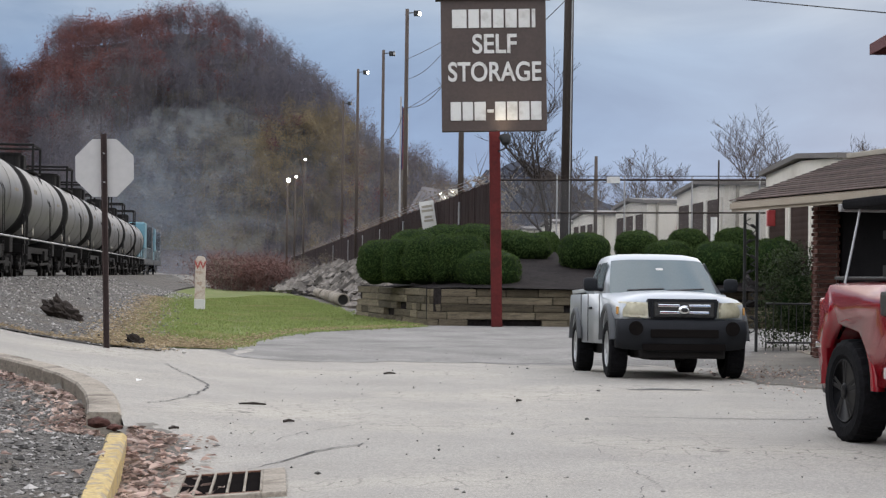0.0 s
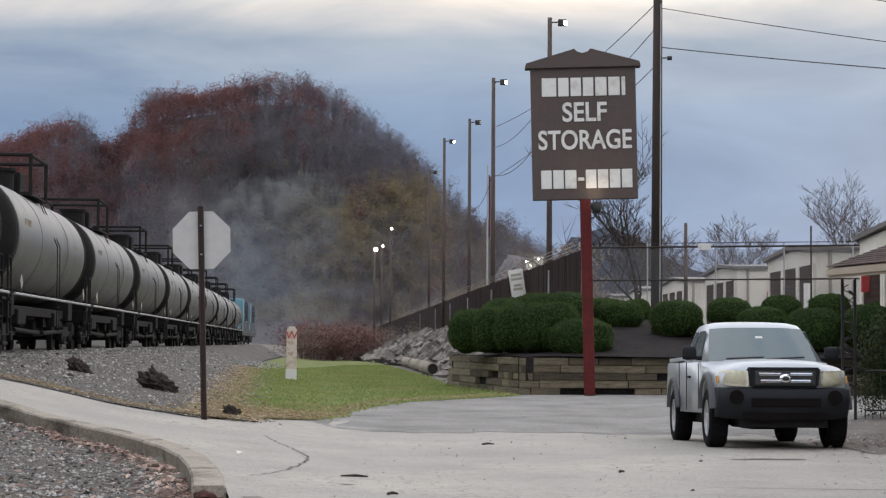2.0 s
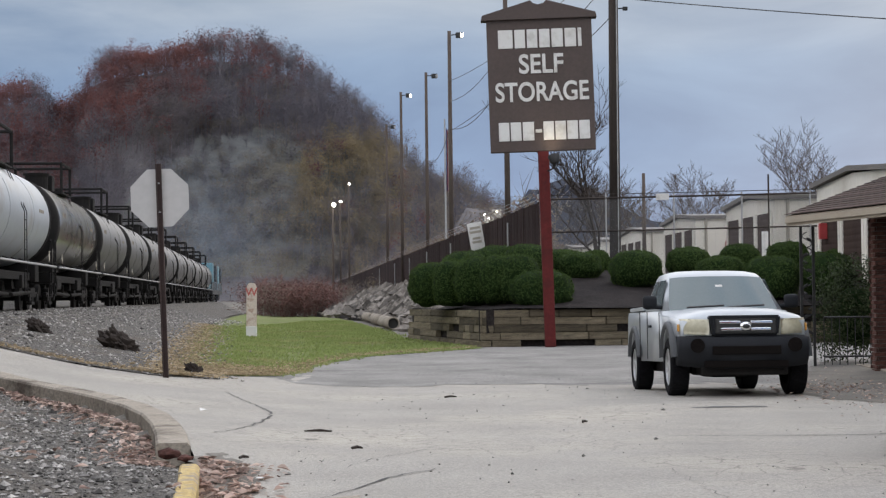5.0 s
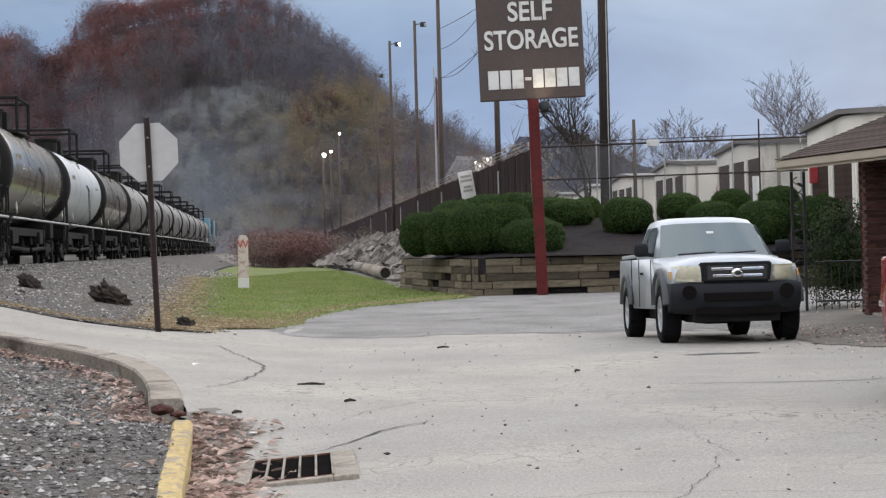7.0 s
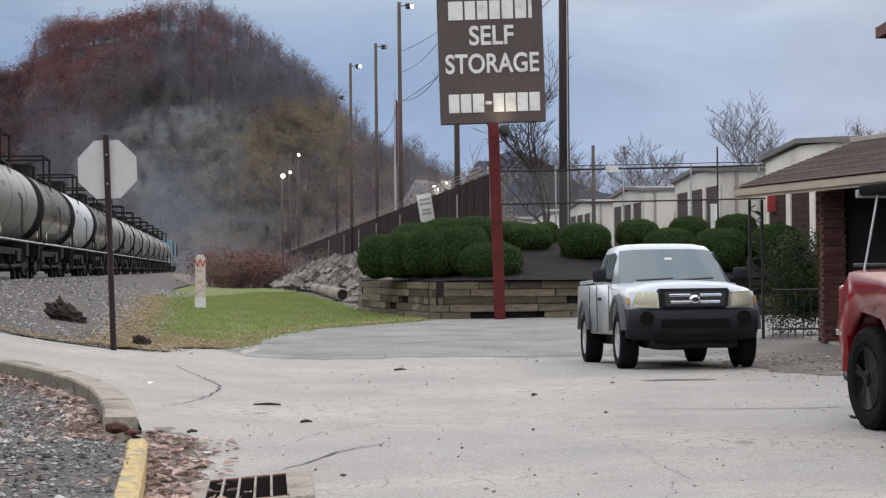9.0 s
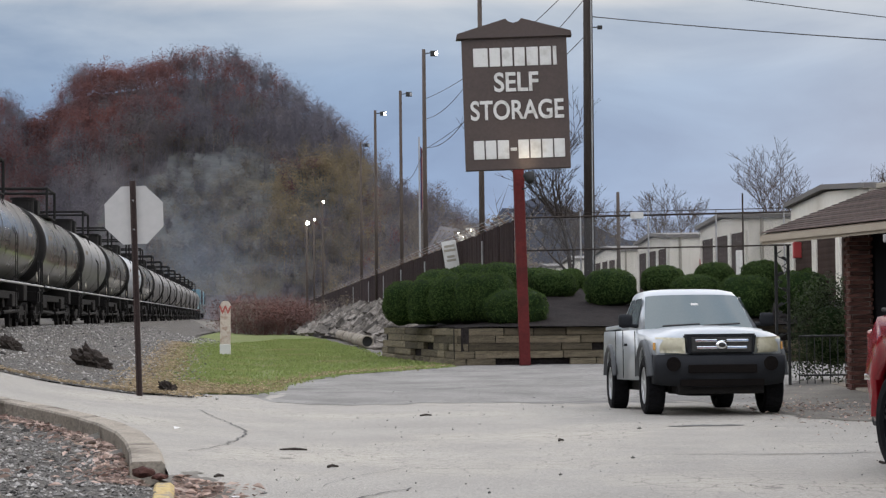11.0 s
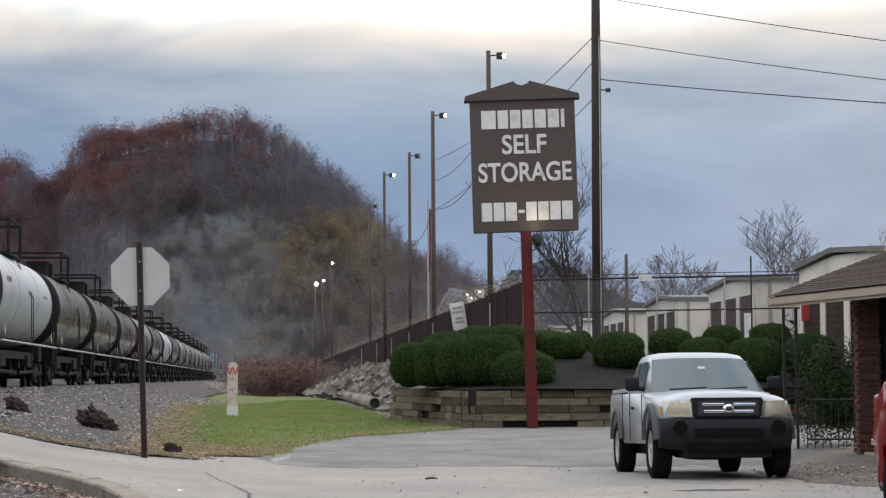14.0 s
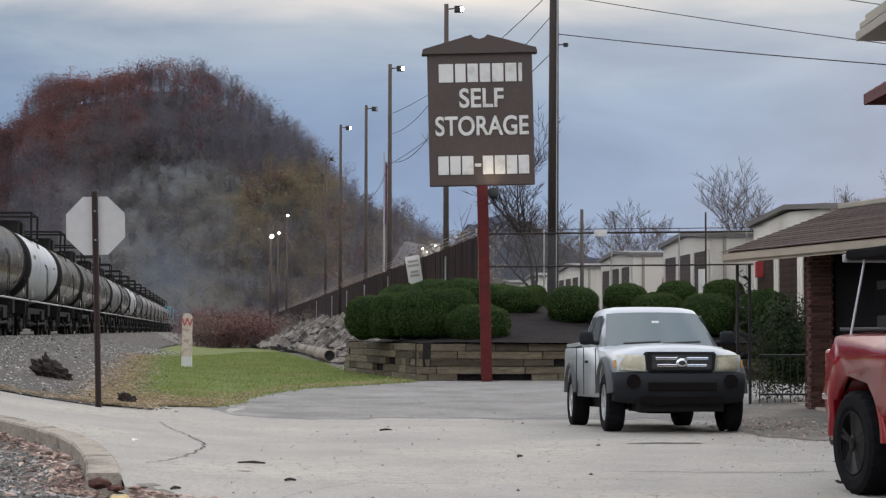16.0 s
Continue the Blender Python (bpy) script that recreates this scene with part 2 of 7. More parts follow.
M = {
    "dirt": material("dirt", (0.10, 0.09, 0.075), (0.20, 0.18, 0.15), 0.95, scale=1.2, fine=25, stain=(0.06, 0.055, 0.05), stain_scale=0.4),
    "asphalt": material("asphalt", (0.262, 0.246, 0.218), (0.345, 0.325, 0.290), 0.92, scale=0.8, fine=30, bump=0.9, stain=(0.395, 0.365, 0.312), stain_scale=0.35, stain_at=(0.46, 0.72), depth=0.01, spec=0.2, speck=(55, 0.28), web=(3.2, 0.5)),
    "asphaltold": material("asphalt_old", (0.175, 0.167, 0.154), (0.275, 0.264, 0.247), 0.95, scale=0.8, fine=40, bump=0.8, stain=(0.15, 0.144, 0.134), stain_scale=0.6, stain_at=(0.5, 0.72), depth=0.008, spec=0.08, speck=(40, 0.25), web=(1.6, 0.35)),
    "crack": material("crack", (0.055, 0.052, 0.05), (0.10, 0.095, 0.09), 0.95, scale=4),
    "patch": material("patch", (0.07, 0.068, 0.066), (0.13, 0.125, 0.12), 0.9, scale=3),
    "grass": material("grass", (0.108, 0.132, 0.045), (0.158, 0.182, 0.066), 0.95, scale=0.8, fine=30, stain=(0.22, 0.185, 0.105), stain_scale=0.35, stain_at=(0.54, 0.72), spec=0.1, speck=(20, 0.2)),
    "blade": material("blade", (0.188, 0.242, 0.074), (0.275, 0.318, 0.120), 0.85, scale=0.6, fine=8, bump=0, spread=0.14, island=True, stain=(0.33, 0.28, 0.15), stain_scale=0.35, stain_at=(0.54, 0.74), spec=0.1, thin=0.3),
    "gravel": material("gravel", (0.040, 0.037, 0.034), (0.185, 0.172, 0.155), 0.95, scale=16, fine=70, bump=1.0, stain=(0.12, 0.10, 0.078), stain_scale=0.9, stain_at=(0.50, 0.7), spec=0.12, speck=(35, 0.55)),
    "stones": material("stones", (0.13, 0.122, 0.112), (0.34, 0.322, 0.298), 0.95, scale=2, fine=20, spread=0.85, island=True, spec=0.12),
    "deadleaf": material("deadleaf", (0.26, 0.165, 0.135), (0.56, 0.45, 0.38), 0.9, scale=2, fine=10, bump=0, spread=0.6, island=True, spec=0.1, thin=0.35),
    "straw": material("straw", (0.26, 0.195, 0.115), (0.42, 0.335, 0.21), 0.9, scale=2, fine=10, bump=0, spread=0.35, island=True, thin=0.4),
    "mulch": material("mulch", (0.012, 0.0105, 0.0105), (0.032, 0.027, 0.026), 0.95, scale=2, fine=30, bump=1.0, spec=0.06, speck=(14, 0.4)),
    "concrete": material("concrete", (0.245, 0.214, 0.174), (0.37, 0.328, 0.270), 0.95, scale=2.5, fine=40, stain=(0.11, 0.092, 0.074), stain_scale=2.2, stain_at=(0.50, 0.68), spec=0.15, speck=(35, 0.25)),
    "yellow": material("yellow_paint", (0.42, 0.305, 0.125), (0.52, 0.40, 0.19), 0.9, scale=3, fine=25, stain=(0.30, 0.255, 0.195), stain_scale=7.0, stain_at=(0.50, 0.60), spec=0.15, speck=(30, 0.25)),
    "iron": material("cast_iron", (0.035, 0.03, 0.028), (0.075, 0.055, 0.045), 0.7, 0.4, scale=6),
    # dull near black, the shade of a hole painted on shallow pieces
    "holeshade": material("hole_shade", (0.008, 0.007, 0.007), (0.014, 0.012, 0.011), 1.0, bump=0, spec=0.0),
    "rust": material("rusty_steel", (0.12, 0.055, 0.035), (0.22, 0.11, 0.07), 0.85, 0.2, scale=3, fine=25),
    "rail": material("rail_steel", (0.13, 0.085, 0.065), (0.22, 0.16, 0.13), 0.6, 0.5, scale=3),
    "tie": material("tie", (0.06, 0.05, 0.045), (0.12, 0.10, 0.085), 0.95, scale=3, stretch=(4, 1, 1), island=True, spread=0.3),
    "signback": material("sign_back", (0.44, 0.43, 0.42), (0.51, 0.50, 0.485), 0.55, 0.35, scale=1.5, fine=8, bump=0.05),
    "postbrown": material("post_brown", (0.030, 0.018, 0.016), (0.055, 0.032, 0.028), 0.75, 0.1, scale=5),
    "postred": material("post_red", (0.075, 0.011, 0.011), (0.115, 0.018, 0.017), 0.7, scale=2, fine=18, stain=(0.05, 0.012, 0.011), stain_scale=1.5, spec=0.2),
    "signbrown": material("sign_brown", (0.052, 0.036, 0.030), (0.075, 0.052, 0.044), 0.6, scale=1, fine=15, bump=0.05),
    "signwhite": material("sign_white", (0.58, 0.57, 0.54), (0.68, 0.67, 0.64), 0.7, scale=2, bump=0.02, stain=(0.44, 0.42, 0.38), stain_scale=3),
    "wpost": material("whistle_post", (0.50, 0.42, 0.36), (0.66, 0.58, 0.50), 0.9, scale=4, fine=20, stain=(0.30, 0.17, 0.12), stain_scale=4.0, stain_at=(0.5, 0.66)),
    "wred": material("faded_red", (0.34, 0.07, 0.06), (0.45, 0.12, 0.10), 0.8, scale=6),
    "timber": material("timber", (0.075, 0.062, 0.043), (0.20, 0.168, 0.115), 0.95, scale=1.5, fine=18, stretch=(1, 3, 8), bump=0.8, spread=0.5, stain=(0.035, 0.03, 0.025), stain_scale=2.2, stain_at=(0.52, 0.75), spec=0.2),
    "bush": material("bush_leaf", (0.034, 0.058, 0.018), (0.074, 0.112, 0.036), 0.9, scale=1.2, fine=14, bump=0, spread=0.3, island=True, spec=0.04, thin=0.35),
    # darker copy of the leaf green, painted as shade inside the bush
    "bushshade": material("bush_inner_shade", (0.009, 0.021, 0.006), (0.018, 0.035, 0.010), 0.95, scale=5, bump=0.5, spec=0.1),
    "shrub": material("shrub_leaf", (0.018, 0.028, 0.011), (0.045, 0.060, 0.024), 0.8, scale=2, fine=12, bump=0, spread=0.4, island=True, spec=0.15),
    "pole": material("pole_wood", (0.060, 0.047, 0.040), (0.12, 0.096, 0.080), 0.95, scale=2, fine=18, stretch=(4, 4, 0.4), bump=0.6, spec=0.2),
    "poledark": material("pole_dark", (0.030, 0.024, 0.021), (0.062, 0.050, 0.042), 0.95, scale=2, fine=18, stretch=(4, 4, 0.4), bump=0.6, spec=0.2),
    "galv": material("galvanised", (0.30, 0.30, 0.30), (0.42, 0.42, 0.42), 0.5, 0.6, scale=4),
    "wire": material("wire", (0.03, 0.03, 0.03), (0.05, 0.05, 0.05), 0.6),
    "fence": material("fence_slat", (0.018, 0.011, 0.011), (0.038, 0.023, 0.021), 0.95, scale=1.0, fine=10, spread=0.3, bump=0.2, spec=0.1),
    "cream": material("cream_metal", (0.66, 0.625, 0.545), (0.75, 0.715, 0.635), 0.6, scale=0.6, fine=6, bump=0.1, stain=(0.55, 0.51, 0.43), stain_scale=0.5),
    "trimtan": material("tan_trim", (0.27, 0.245, 0.20), (0.36, 0.33, 0.27), 0.7, scale=1.5),
    "door": material("rollup_brown", (0.040, 0.028, 0.024), (0.068, 0.048, 0.041), 0.85, scale=1.5, bump=0.1, spec=0.03),
    "roofmetal": material("roof_metal", (0.11, 0.10, 0.092), (0.17, 0.155, 0.14), 0.6, 0.1, scale=1),
    "shingle": material("shingle", (0.050, 0.036, 0.032), (0.095, 0.070, 0.062), 0.95, scale=2, fine=20, spread=0.3, bump=0.5, spec=0.2),
    "fascia": material("fascia_cream", (0.28, 0.235, 0.18), (0.37, 0.32, 0.25), 0.75, scale=1.5),
    "brick": material("brick", (0.060, 0.028, 0.023), (0.12, 0.055, 0.043), 0.95, scale=5, fine=30, spread=0.4, bump=0.5, spec=0.2),
    "mortar": material("mortar", (0.16, 0.145, 0.13), (0.24, 0.22, 0.20), 0.95, scale=8),
    # near black: the porch shade put into colour; the truck lid's own tone
    "shadelidblack": material("shade_lid_black", (0.007, 0.007, 0.008), (0.015, 0.0145, 0.016), 0.95, scale=2, spec=0.04),
    "awning": material("awning_cloth", (0.085, 0.028, 0.030), (0.12, 0.045, 0.045), 0.9, scale=3, fine=60),
    "blackiron": material("wrought_iron", (0.012, 0.012, 0.012), (0.03, 0.03, 0.03), 0.5, 0.3, scale=5),
    "silver": material("silver_paint", (0.385, 0.412, 0.43), (0.43, 0.455, 0.472), 0.36, 0.4, scale=1.0, fine=200, bump=0.0, coat=0.3),
    "plastic": material("grey_plastic", (0.014, 0.0152, 0.0178), (0.022, 0.0236, 0.027), 0.7, scale=3, fine=80, bump=0.1, spec=0.14),
    "flaregrey": material("flare_grey", (0.060, 0.064, 0.068), (0.085, 0.090, 0.094), 0.6, scale=3, fine=80, bump=0.05, spec=0.3),
    "black": material("black_trim", (0.010, 0.010, 0.010), (0.02, 0.02, 0.02), 0.55, scale=4),
    # opaque; the reflected sky is lifted into the teal base colour
    "glass": material("glass_sky_tint", (0.080, 0.112, 0.118), (0.10, 0.132, 0.138), 0.05, 0.0, scale=1, bump=0, spec=0.55),
    "chrome": material("chrome", (0.70, 0.71, 0.72), (0.78, 0.79, 0.80), 0.14, 1.0, scale=3, bump=0),
    "lamp": material("hazed_lens", (0.62, 0.58, 0.42), (0.78, 0.74, 0.58), 0.22, 0.0, scale=6, fine=20, bump=0.05, coat=0.6),
    "amber": material("amber_lens", (0.55, 0.25, 0.05), (0.62, 0.32, 0.08), 0.25, scale=5, bump=0, coat=0.6),
    "tyre": material("tyre_rubber", (0.006, 0.006, 0.007), (0.012, 0.012, 0.013), 0.9, scale=5, fine=40, spec=0.08),
    "rim": material("alloy", (0.42, 0.43, 0.44), (0.52, 0.53, 0.54), 0.35, 0.8, scale=4, bump=0),
    "rimblack": material("black_alloy", (0.003, 0.003, 0.004), (0.006, 0.006, 0.007), 0.35, 0.0, scale=4, bump=0, spec=0.08),
    "red": material("red_paint", (0.185, 0.004, 0.010), (0.235, 0.006, 0.013), 0.16, 0.0, scale=1.2, bump=0, coat=0.35, spec=0.35),
    "redlamp": material("red_lens", (0.17, 0.006, 0.008), (0.24, 0.01, 0.01), 0.2, scale=5, bump=0, coat=0.6),
    "tankgrey": material("tank_grey", (0.086, 0.086, 0.085), (0.142, 0.140, 0.136), 0.42, scale=0.5, fine=6, bump=0.05, stain=(0.05, 0.045, 0.040), stain_scale=0.5, spread=0.2),
    # olive in the base colour is the grass mirrored in dark gloss; stain is dust
    "tankblack": material("tank_dark_grass_tint", (0.052, 0.052, 0.040), (0.085, 0.083, 0.066), 0.28, scale=0.5, fine=6, bump=0.03, stain=(0.13, 0.12, 0.10), stain_scale=0.6, stain_at=(0.52, 0.8), coat=0.7, spread=0.2),
    "tankwhite": material("tank_white", (0.31, 0.335, 0.36), (0.39, 0.415, 0.44), 0.38, scale=0.5, fine=6, bump=0.05, stain=(0.22, 0.19, 0.16), stain_scale=0.6, stain_at=(0.52, 0.75)),
    "underframe": material("underframe", (0.009, 0.0085, 0.0085), (0.021, 0.019, 0.018), 0.9, scale=2, spec=0.2),
    "teal": material("loco_blue", (0.10, 0.25, 0.31), (0.15, 0.31, 0.37), 0.45, scale=0.6, bump=0.03, stain=(0.07, 0.13, 0.15), stain_scale=0.6),
    "locodark": material("loco_dark", (0.022, 0.024, 0.028), (0.045, 0.048, 0.05), 0.5, scale=0.8),
    "rock": material("rock", (0.080, 0.070, 0.060), (0.235, 0.212, 0.186), 0.95, scale=2, fine=12, spread=0.6, island=True, bump=0.6, spec=0.15),
    "cliff": material("cliff", (0.105, 0.110, 0.110), (0.165, 0.168, 0.162), 0.95, scale=0.07, fine=0.3, stretch=(0.8, 0.8, 1.6), bump=0.5, depth=1.5, stain=(0.135, 0.125, 0.102), stain_scale=0.06, stain_at=(0.46, 0.60), spec=0.1),
    "hillfloor": material("hill_floor", (0.090, 0.084, 0.088), (0.138, 0.128, 0.130), 0.95, scale=0.08, fine=0.6, bump=0.4, depth=1.0, spec=0.1),
    # woods lightened and greyed towards blue, distance haze put into the colours
    "bare": material("bare_wood_hazed", (0.122, 0.115, 0.133), (0.190, 0.180, 0.202), rough=0.95, scale=0.035, fine=0.16, bump=0, spread=0.10, island=True, spec=0.03, thin=0.45, stain=(0.180, 0.150, 0.144), stain_scale=0.02, stain_at=(0.48, 0.68)),
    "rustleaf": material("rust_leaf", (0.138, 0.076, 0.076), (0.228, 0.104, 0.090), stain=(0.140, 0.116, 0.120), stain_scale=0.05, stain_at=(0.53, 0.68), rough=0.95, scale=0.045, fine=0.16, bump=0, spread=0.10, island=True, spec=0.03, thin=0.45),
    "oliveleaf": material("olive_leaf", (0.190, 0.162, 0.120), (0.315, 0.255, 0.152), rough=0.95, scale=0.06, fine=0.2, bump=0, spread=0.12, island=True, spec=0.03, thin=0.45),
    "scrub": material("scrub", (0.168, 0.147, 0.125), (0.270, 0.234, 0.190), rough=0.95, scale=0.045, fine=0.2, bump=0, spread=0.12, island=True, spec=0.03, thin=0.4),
    "redbush": material("red_bush", (0.085, 0.036, 0.030), (0.15, 0.070, 0.054), 0.9, scale=0.5, fine=3, bump=0, spread=0.4, island=True),
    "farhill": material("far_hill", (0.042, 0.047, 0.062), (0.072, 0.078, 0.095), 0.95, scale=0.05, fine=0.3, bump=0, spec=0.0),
    "glow": material("glow_white", (0.9, 0.9, 0.85), rough=0.4, bump=0, emit=(1.0, 0.96, 0.86), power=9.0),
    "lampwarm": material("glow_warm", (0.9, 0.85, 0.7), rough=0.4, bump=0, emit=(1.0, 0.85, 0.6), power=6.0),
    "signal": material("red_glow", (0.5, 0.05, 0.03), rough=0.4, bump=0, emit=(1.0, 0.25, 0.12), power=2.5),
    "smoke": material("smoke_specks", (0.17, 0.195, 0.23), (0.23, 0.26, 0.30), 1.0, scale=0.5, bump=0, spec=0.0),
    "redbox": material("red_box", (0.35, 0.03, 0.03), (0.42, 0.05, 0.05), 0.5, scale=4, bump=0),
    "flagred": material("flag_red", (0.20, 0.05, 0.05), (0.27, 0.08, 0.08), 0.85, scale=4, bump=0),
    "flagblue": material("flag_blue", (0.03, 0.04, 0.12), (0.05, 0.06, 0.15), 0.85, scale=4, bump=0),
}


def make_mesh_fence():
    """Chain link: thin diagonal wires, the rest open."""
    m = bpy.data.materials.new("chain_link")
    m.use_nodes = True
    nt = m.node_tree
    pb = nt.nodes["Principled BSDF"]
    pb.inputs["Base Color"].default_value, pb.inputs["Roughness"].default_value = (0.22, 0.22, 0.22, 1), 0.6
    pb.inputs["Alpha"].default_value = 0.10
    return m


M["chain"] = make_mesh_fence()


# ---- mesh tools ----
def part(name, bm, mat, parent=None, label="", smooth=False, at=None):
    me = bpy.data.meshes.new(name)
    bm.to_mesh(me)
    bm.free()
    me.materials.append(M[mat] if isinstance(mat, str) else mat)
    if smooth:
        me.shade_smooth()
    ob = new(name, me)
    if parent:
        ob.parent = parent
    if at is not None:
        ob.matrix_basis = at
    if label:
        tagged(ob, label)
    return ob


def thing(name, label, category, m=None, group="", kind=""):
    ob = new(name)
    ob.empty_display_size = 0.2
    if m is not None:
        ob.matrix_basis = m
    return tagged(ob, label, category, group, kind)


def box(bm, c, s, m=None, bevel=0.0):
    mm = Matrix.Translation(c) @ Matrix.Diagonal((*s, 1))
    r = bmesh.ops.create_cube(bm, size=1, matrix=(m @ mm) if m is not None else mm)
    if bevel:
        es = {e for v in r["verts"] for e in v.link_edges}
        bmesh.ops.bevel(bm, geom=list(es), offset=bevel, segments=2, affect="EDGES", profile=0.6)
    return r["verts"]


def rod(bm, a, b, r0, r1=None, seg=8, caps=True):
    a, b = Vector(a), Vector(b)
    d = b - a
    q = d.to_track_quat("Z", "Y").to_matrix().to_4x4()
    r = bmesh.ops.create_cone(bm, cap_ends=caps, segments=seg, radius1=r0, radius2=r0 if r1 is None else r1, depth=d.length,
                              matrix=Matrix.Translation((a + b) / 2) @ q)
    return r["verts"]


def revolve(bm, profile, axis="y", seg=32, closed=False, m=None):
    """profile: (position along the axis, radius)."""
    rings = []
    for p, r in profile:
        ring = []
        for k in range(seg):
            a = 2 * math.pi * k / seg
            u, v = r * math.cos(a), r * math.sin(a)
            co = Vector((u, p, v)) if axis == "y" else Vector((p, u, v)) if axis == "x" else Vector((u, v, p))
            ring.append(bm.verts.new(m @ co if m is not None else co))
        rings.append(ring)
    pairs = list(zip(rings, rings[1:])) + ([(rings[-1], rings[0])] if closed else [])
    for r0, r1 in pairs:
        for k in range(seg):
            bm.faces.new((r0[k], r0[(k + 1) % seg], r1[(k + 1) % seg], r1[k]))
    if not closed:
        for ring in (rings[0], rings[-1]):
            if (ring[0].co - ring[seg // 2].co).length > 1e-4:
                bm.faces.new(ring)
    bmesh.ops.recalc_face_normals(bm, faces=bm.faces[:])


def side_loft(bm, outline, stations, fn):
    """outline: (y, z) round the side view; a copy at each x station, moved by fn(x, y, z) -> (x, y, z); ends closed."""
    rings = [[bm.verts.new(fn(x, y, z)) for y, z in outline] for x in stations]
    n = len(outline)
    for r0, r1 in zip(rings, rings[1:]):
        for k in range(n):
            bm.faces.new((r0[k], r0[(k + 1) % n], r1[(k + 1) % n], r1[k]))
    caps = [bm.faces.new(rings[0]), bm.faces.new(rings[-1])]
    bmesh.ops.recalc_face_normals(bm, faces=bm.faces[:])
    bmesh.ops.triangulate(bm, faces=caps)


def arc(cy, cz, r, a0, a1, n=9):
    return [(cy + r * math.cos(radians(a0 + (a1 - a0) * k / (n - 1))), cz + r * math.sin(radians(a0 + (a1 - a0) * k / (n - 1)))) for k in range(n)]


def raw(name, verts, faces, mat, parent=None, label="", smooth=False):
    me = bpy.data.meshes.new(name)
    me.from_pydata(verts, [], faces)
    me.update()
    me.materials.append(M[mat])
    if smooth:
        me.shade_smooth()
    ob = new(name, me)
    if parent:
        ob.parent = parent
    if label:
        tagged(ob, label)
    return ob


def clamp(v, a=0.0, b=1.0):
    return a if v < a else b if v > b else v


def inside(poly, x, y):
    c = False
    for (x0, y0), (x1, y1) in zip(poly, poly[1:] + poly[:1]):
        if (y0 > y) != (y1 > y) and x < x0 + (y - y0) / (y1 - y0) * (x1 - x0):
            c = not c
    return c


# ---- the lie of the land ----
U = Vector((-0.1104, 0.9939, 0))     # along the track, away
NL = Vector((-0.9939, -0.1104, 0))   # to its left
P0 = Vector((0.0, 0.65, 0))
TRACK = 8.7                          # the track's centre line, left of P0
RAIL = 1.07


def left_of(x, y):
    return (x - P0.x) * NL.x + (y - P0.y) * NL.y


def along(s, p=TRACK, z=0.0):
    v = P0 + U * s + NL * p
    return Vector((v.x, v.y, z))


def gutter(x, y):
    """Depth of the hollow round the drain."""
    return 0.15 * math.exp(-((x + 1.95) / 0.75) ** 2 - ((y - 13.4) / 2.6) ** 2)


def gz(x, y):
    """Height of the open ground."""
    p = left_of(x, y)
    r = clamp((p + 0.3) / 8.4) if p < 3 else clamp(0.393 + (p - 3) * 0.164)
    z = 0.95 * (r - 0.05 * math.sin(r * 6.28)) + 0.0036 * (min(max(y, 12), 62) - 12)
    z -= 0.13 * math.exp(-((x - 3.2) / 3.0) ** 2 - ((y - 31) / 3.0) ** 2)
    z -= gutter(x, y)
    # made-up rise behind the track, darkens the view under the train
    if p > 11.5:
        z += 1.6 * clamp((p - 11.5) / 4)
    return z


KERB = [(-0.6, 3.0), (-1.22, 7.5), (-1.81, 11.4), (-2.11, 13.7), (-2.32, 15.2), (-2.55, 16.5), (-2.72, 17.35), (-2.93, 18.5), (-3.18, 19.7), (-3.49, 20.9), (-3.88, 21.95), (-4.33, 22.8), (-4.8, 23.4), (-5.25, 23.8), (-5.9, 24.3),
        (-6.9, 25.1), (-9.5, 26.4), (-14.0, 27.6)]
FAR_EDGE = [(-14.0, 32.4), (-9.5, 31.2), (-6.7, 30.2), (-5.0, 29.7), (-4.55, 31.0), (-3.6, 32.9), (-3.35, 36.0), (-3.2, 39.0), (-2.65, 42.6), (-1.6, 44.6), (-0.45, 47.3)]
ROAD = KERB + FAR_EDGE + [(-0.3, 48.5), (3.3, 48.9), (10.0, 49.8), (16, 49.8), (16, -12), (-0.4, -12)]
GRASS = [(-5.1, 30.2), (-4.5, 31.0), (-3.6, 32.7), (-3.3, 35.0), (-3.45, 37.0), (-3.25, 39.0), (-3.0, 41.0), (-2.6, 42.9), (-2.2, 43.6), (-1.55, 44.9), (-0.9, 46.2), (-0.25, 47.5), (-0.3, 48.6), (-2.5, 57.6), (-4.0, 72), (-6.4, 92),
         (-9.2, 118), (-11.2, 136), (-17.0, 136), (-13.9, 104), (-10.2, 70), (-7.6, 50), (-6.5, 42), (-5.6, 35)]


def refine(pts, step):
    out = []
    for a, b in zip(pts, pts[1:]):
        n = max(1, int(math.dist(a, b) / step))
        out += [(a[0] + (b[0] - a[0]) * k / n, a[1] + (b[1] - a[1]) * k / n) for k in range(n)]
    return out + [pts[-1]]


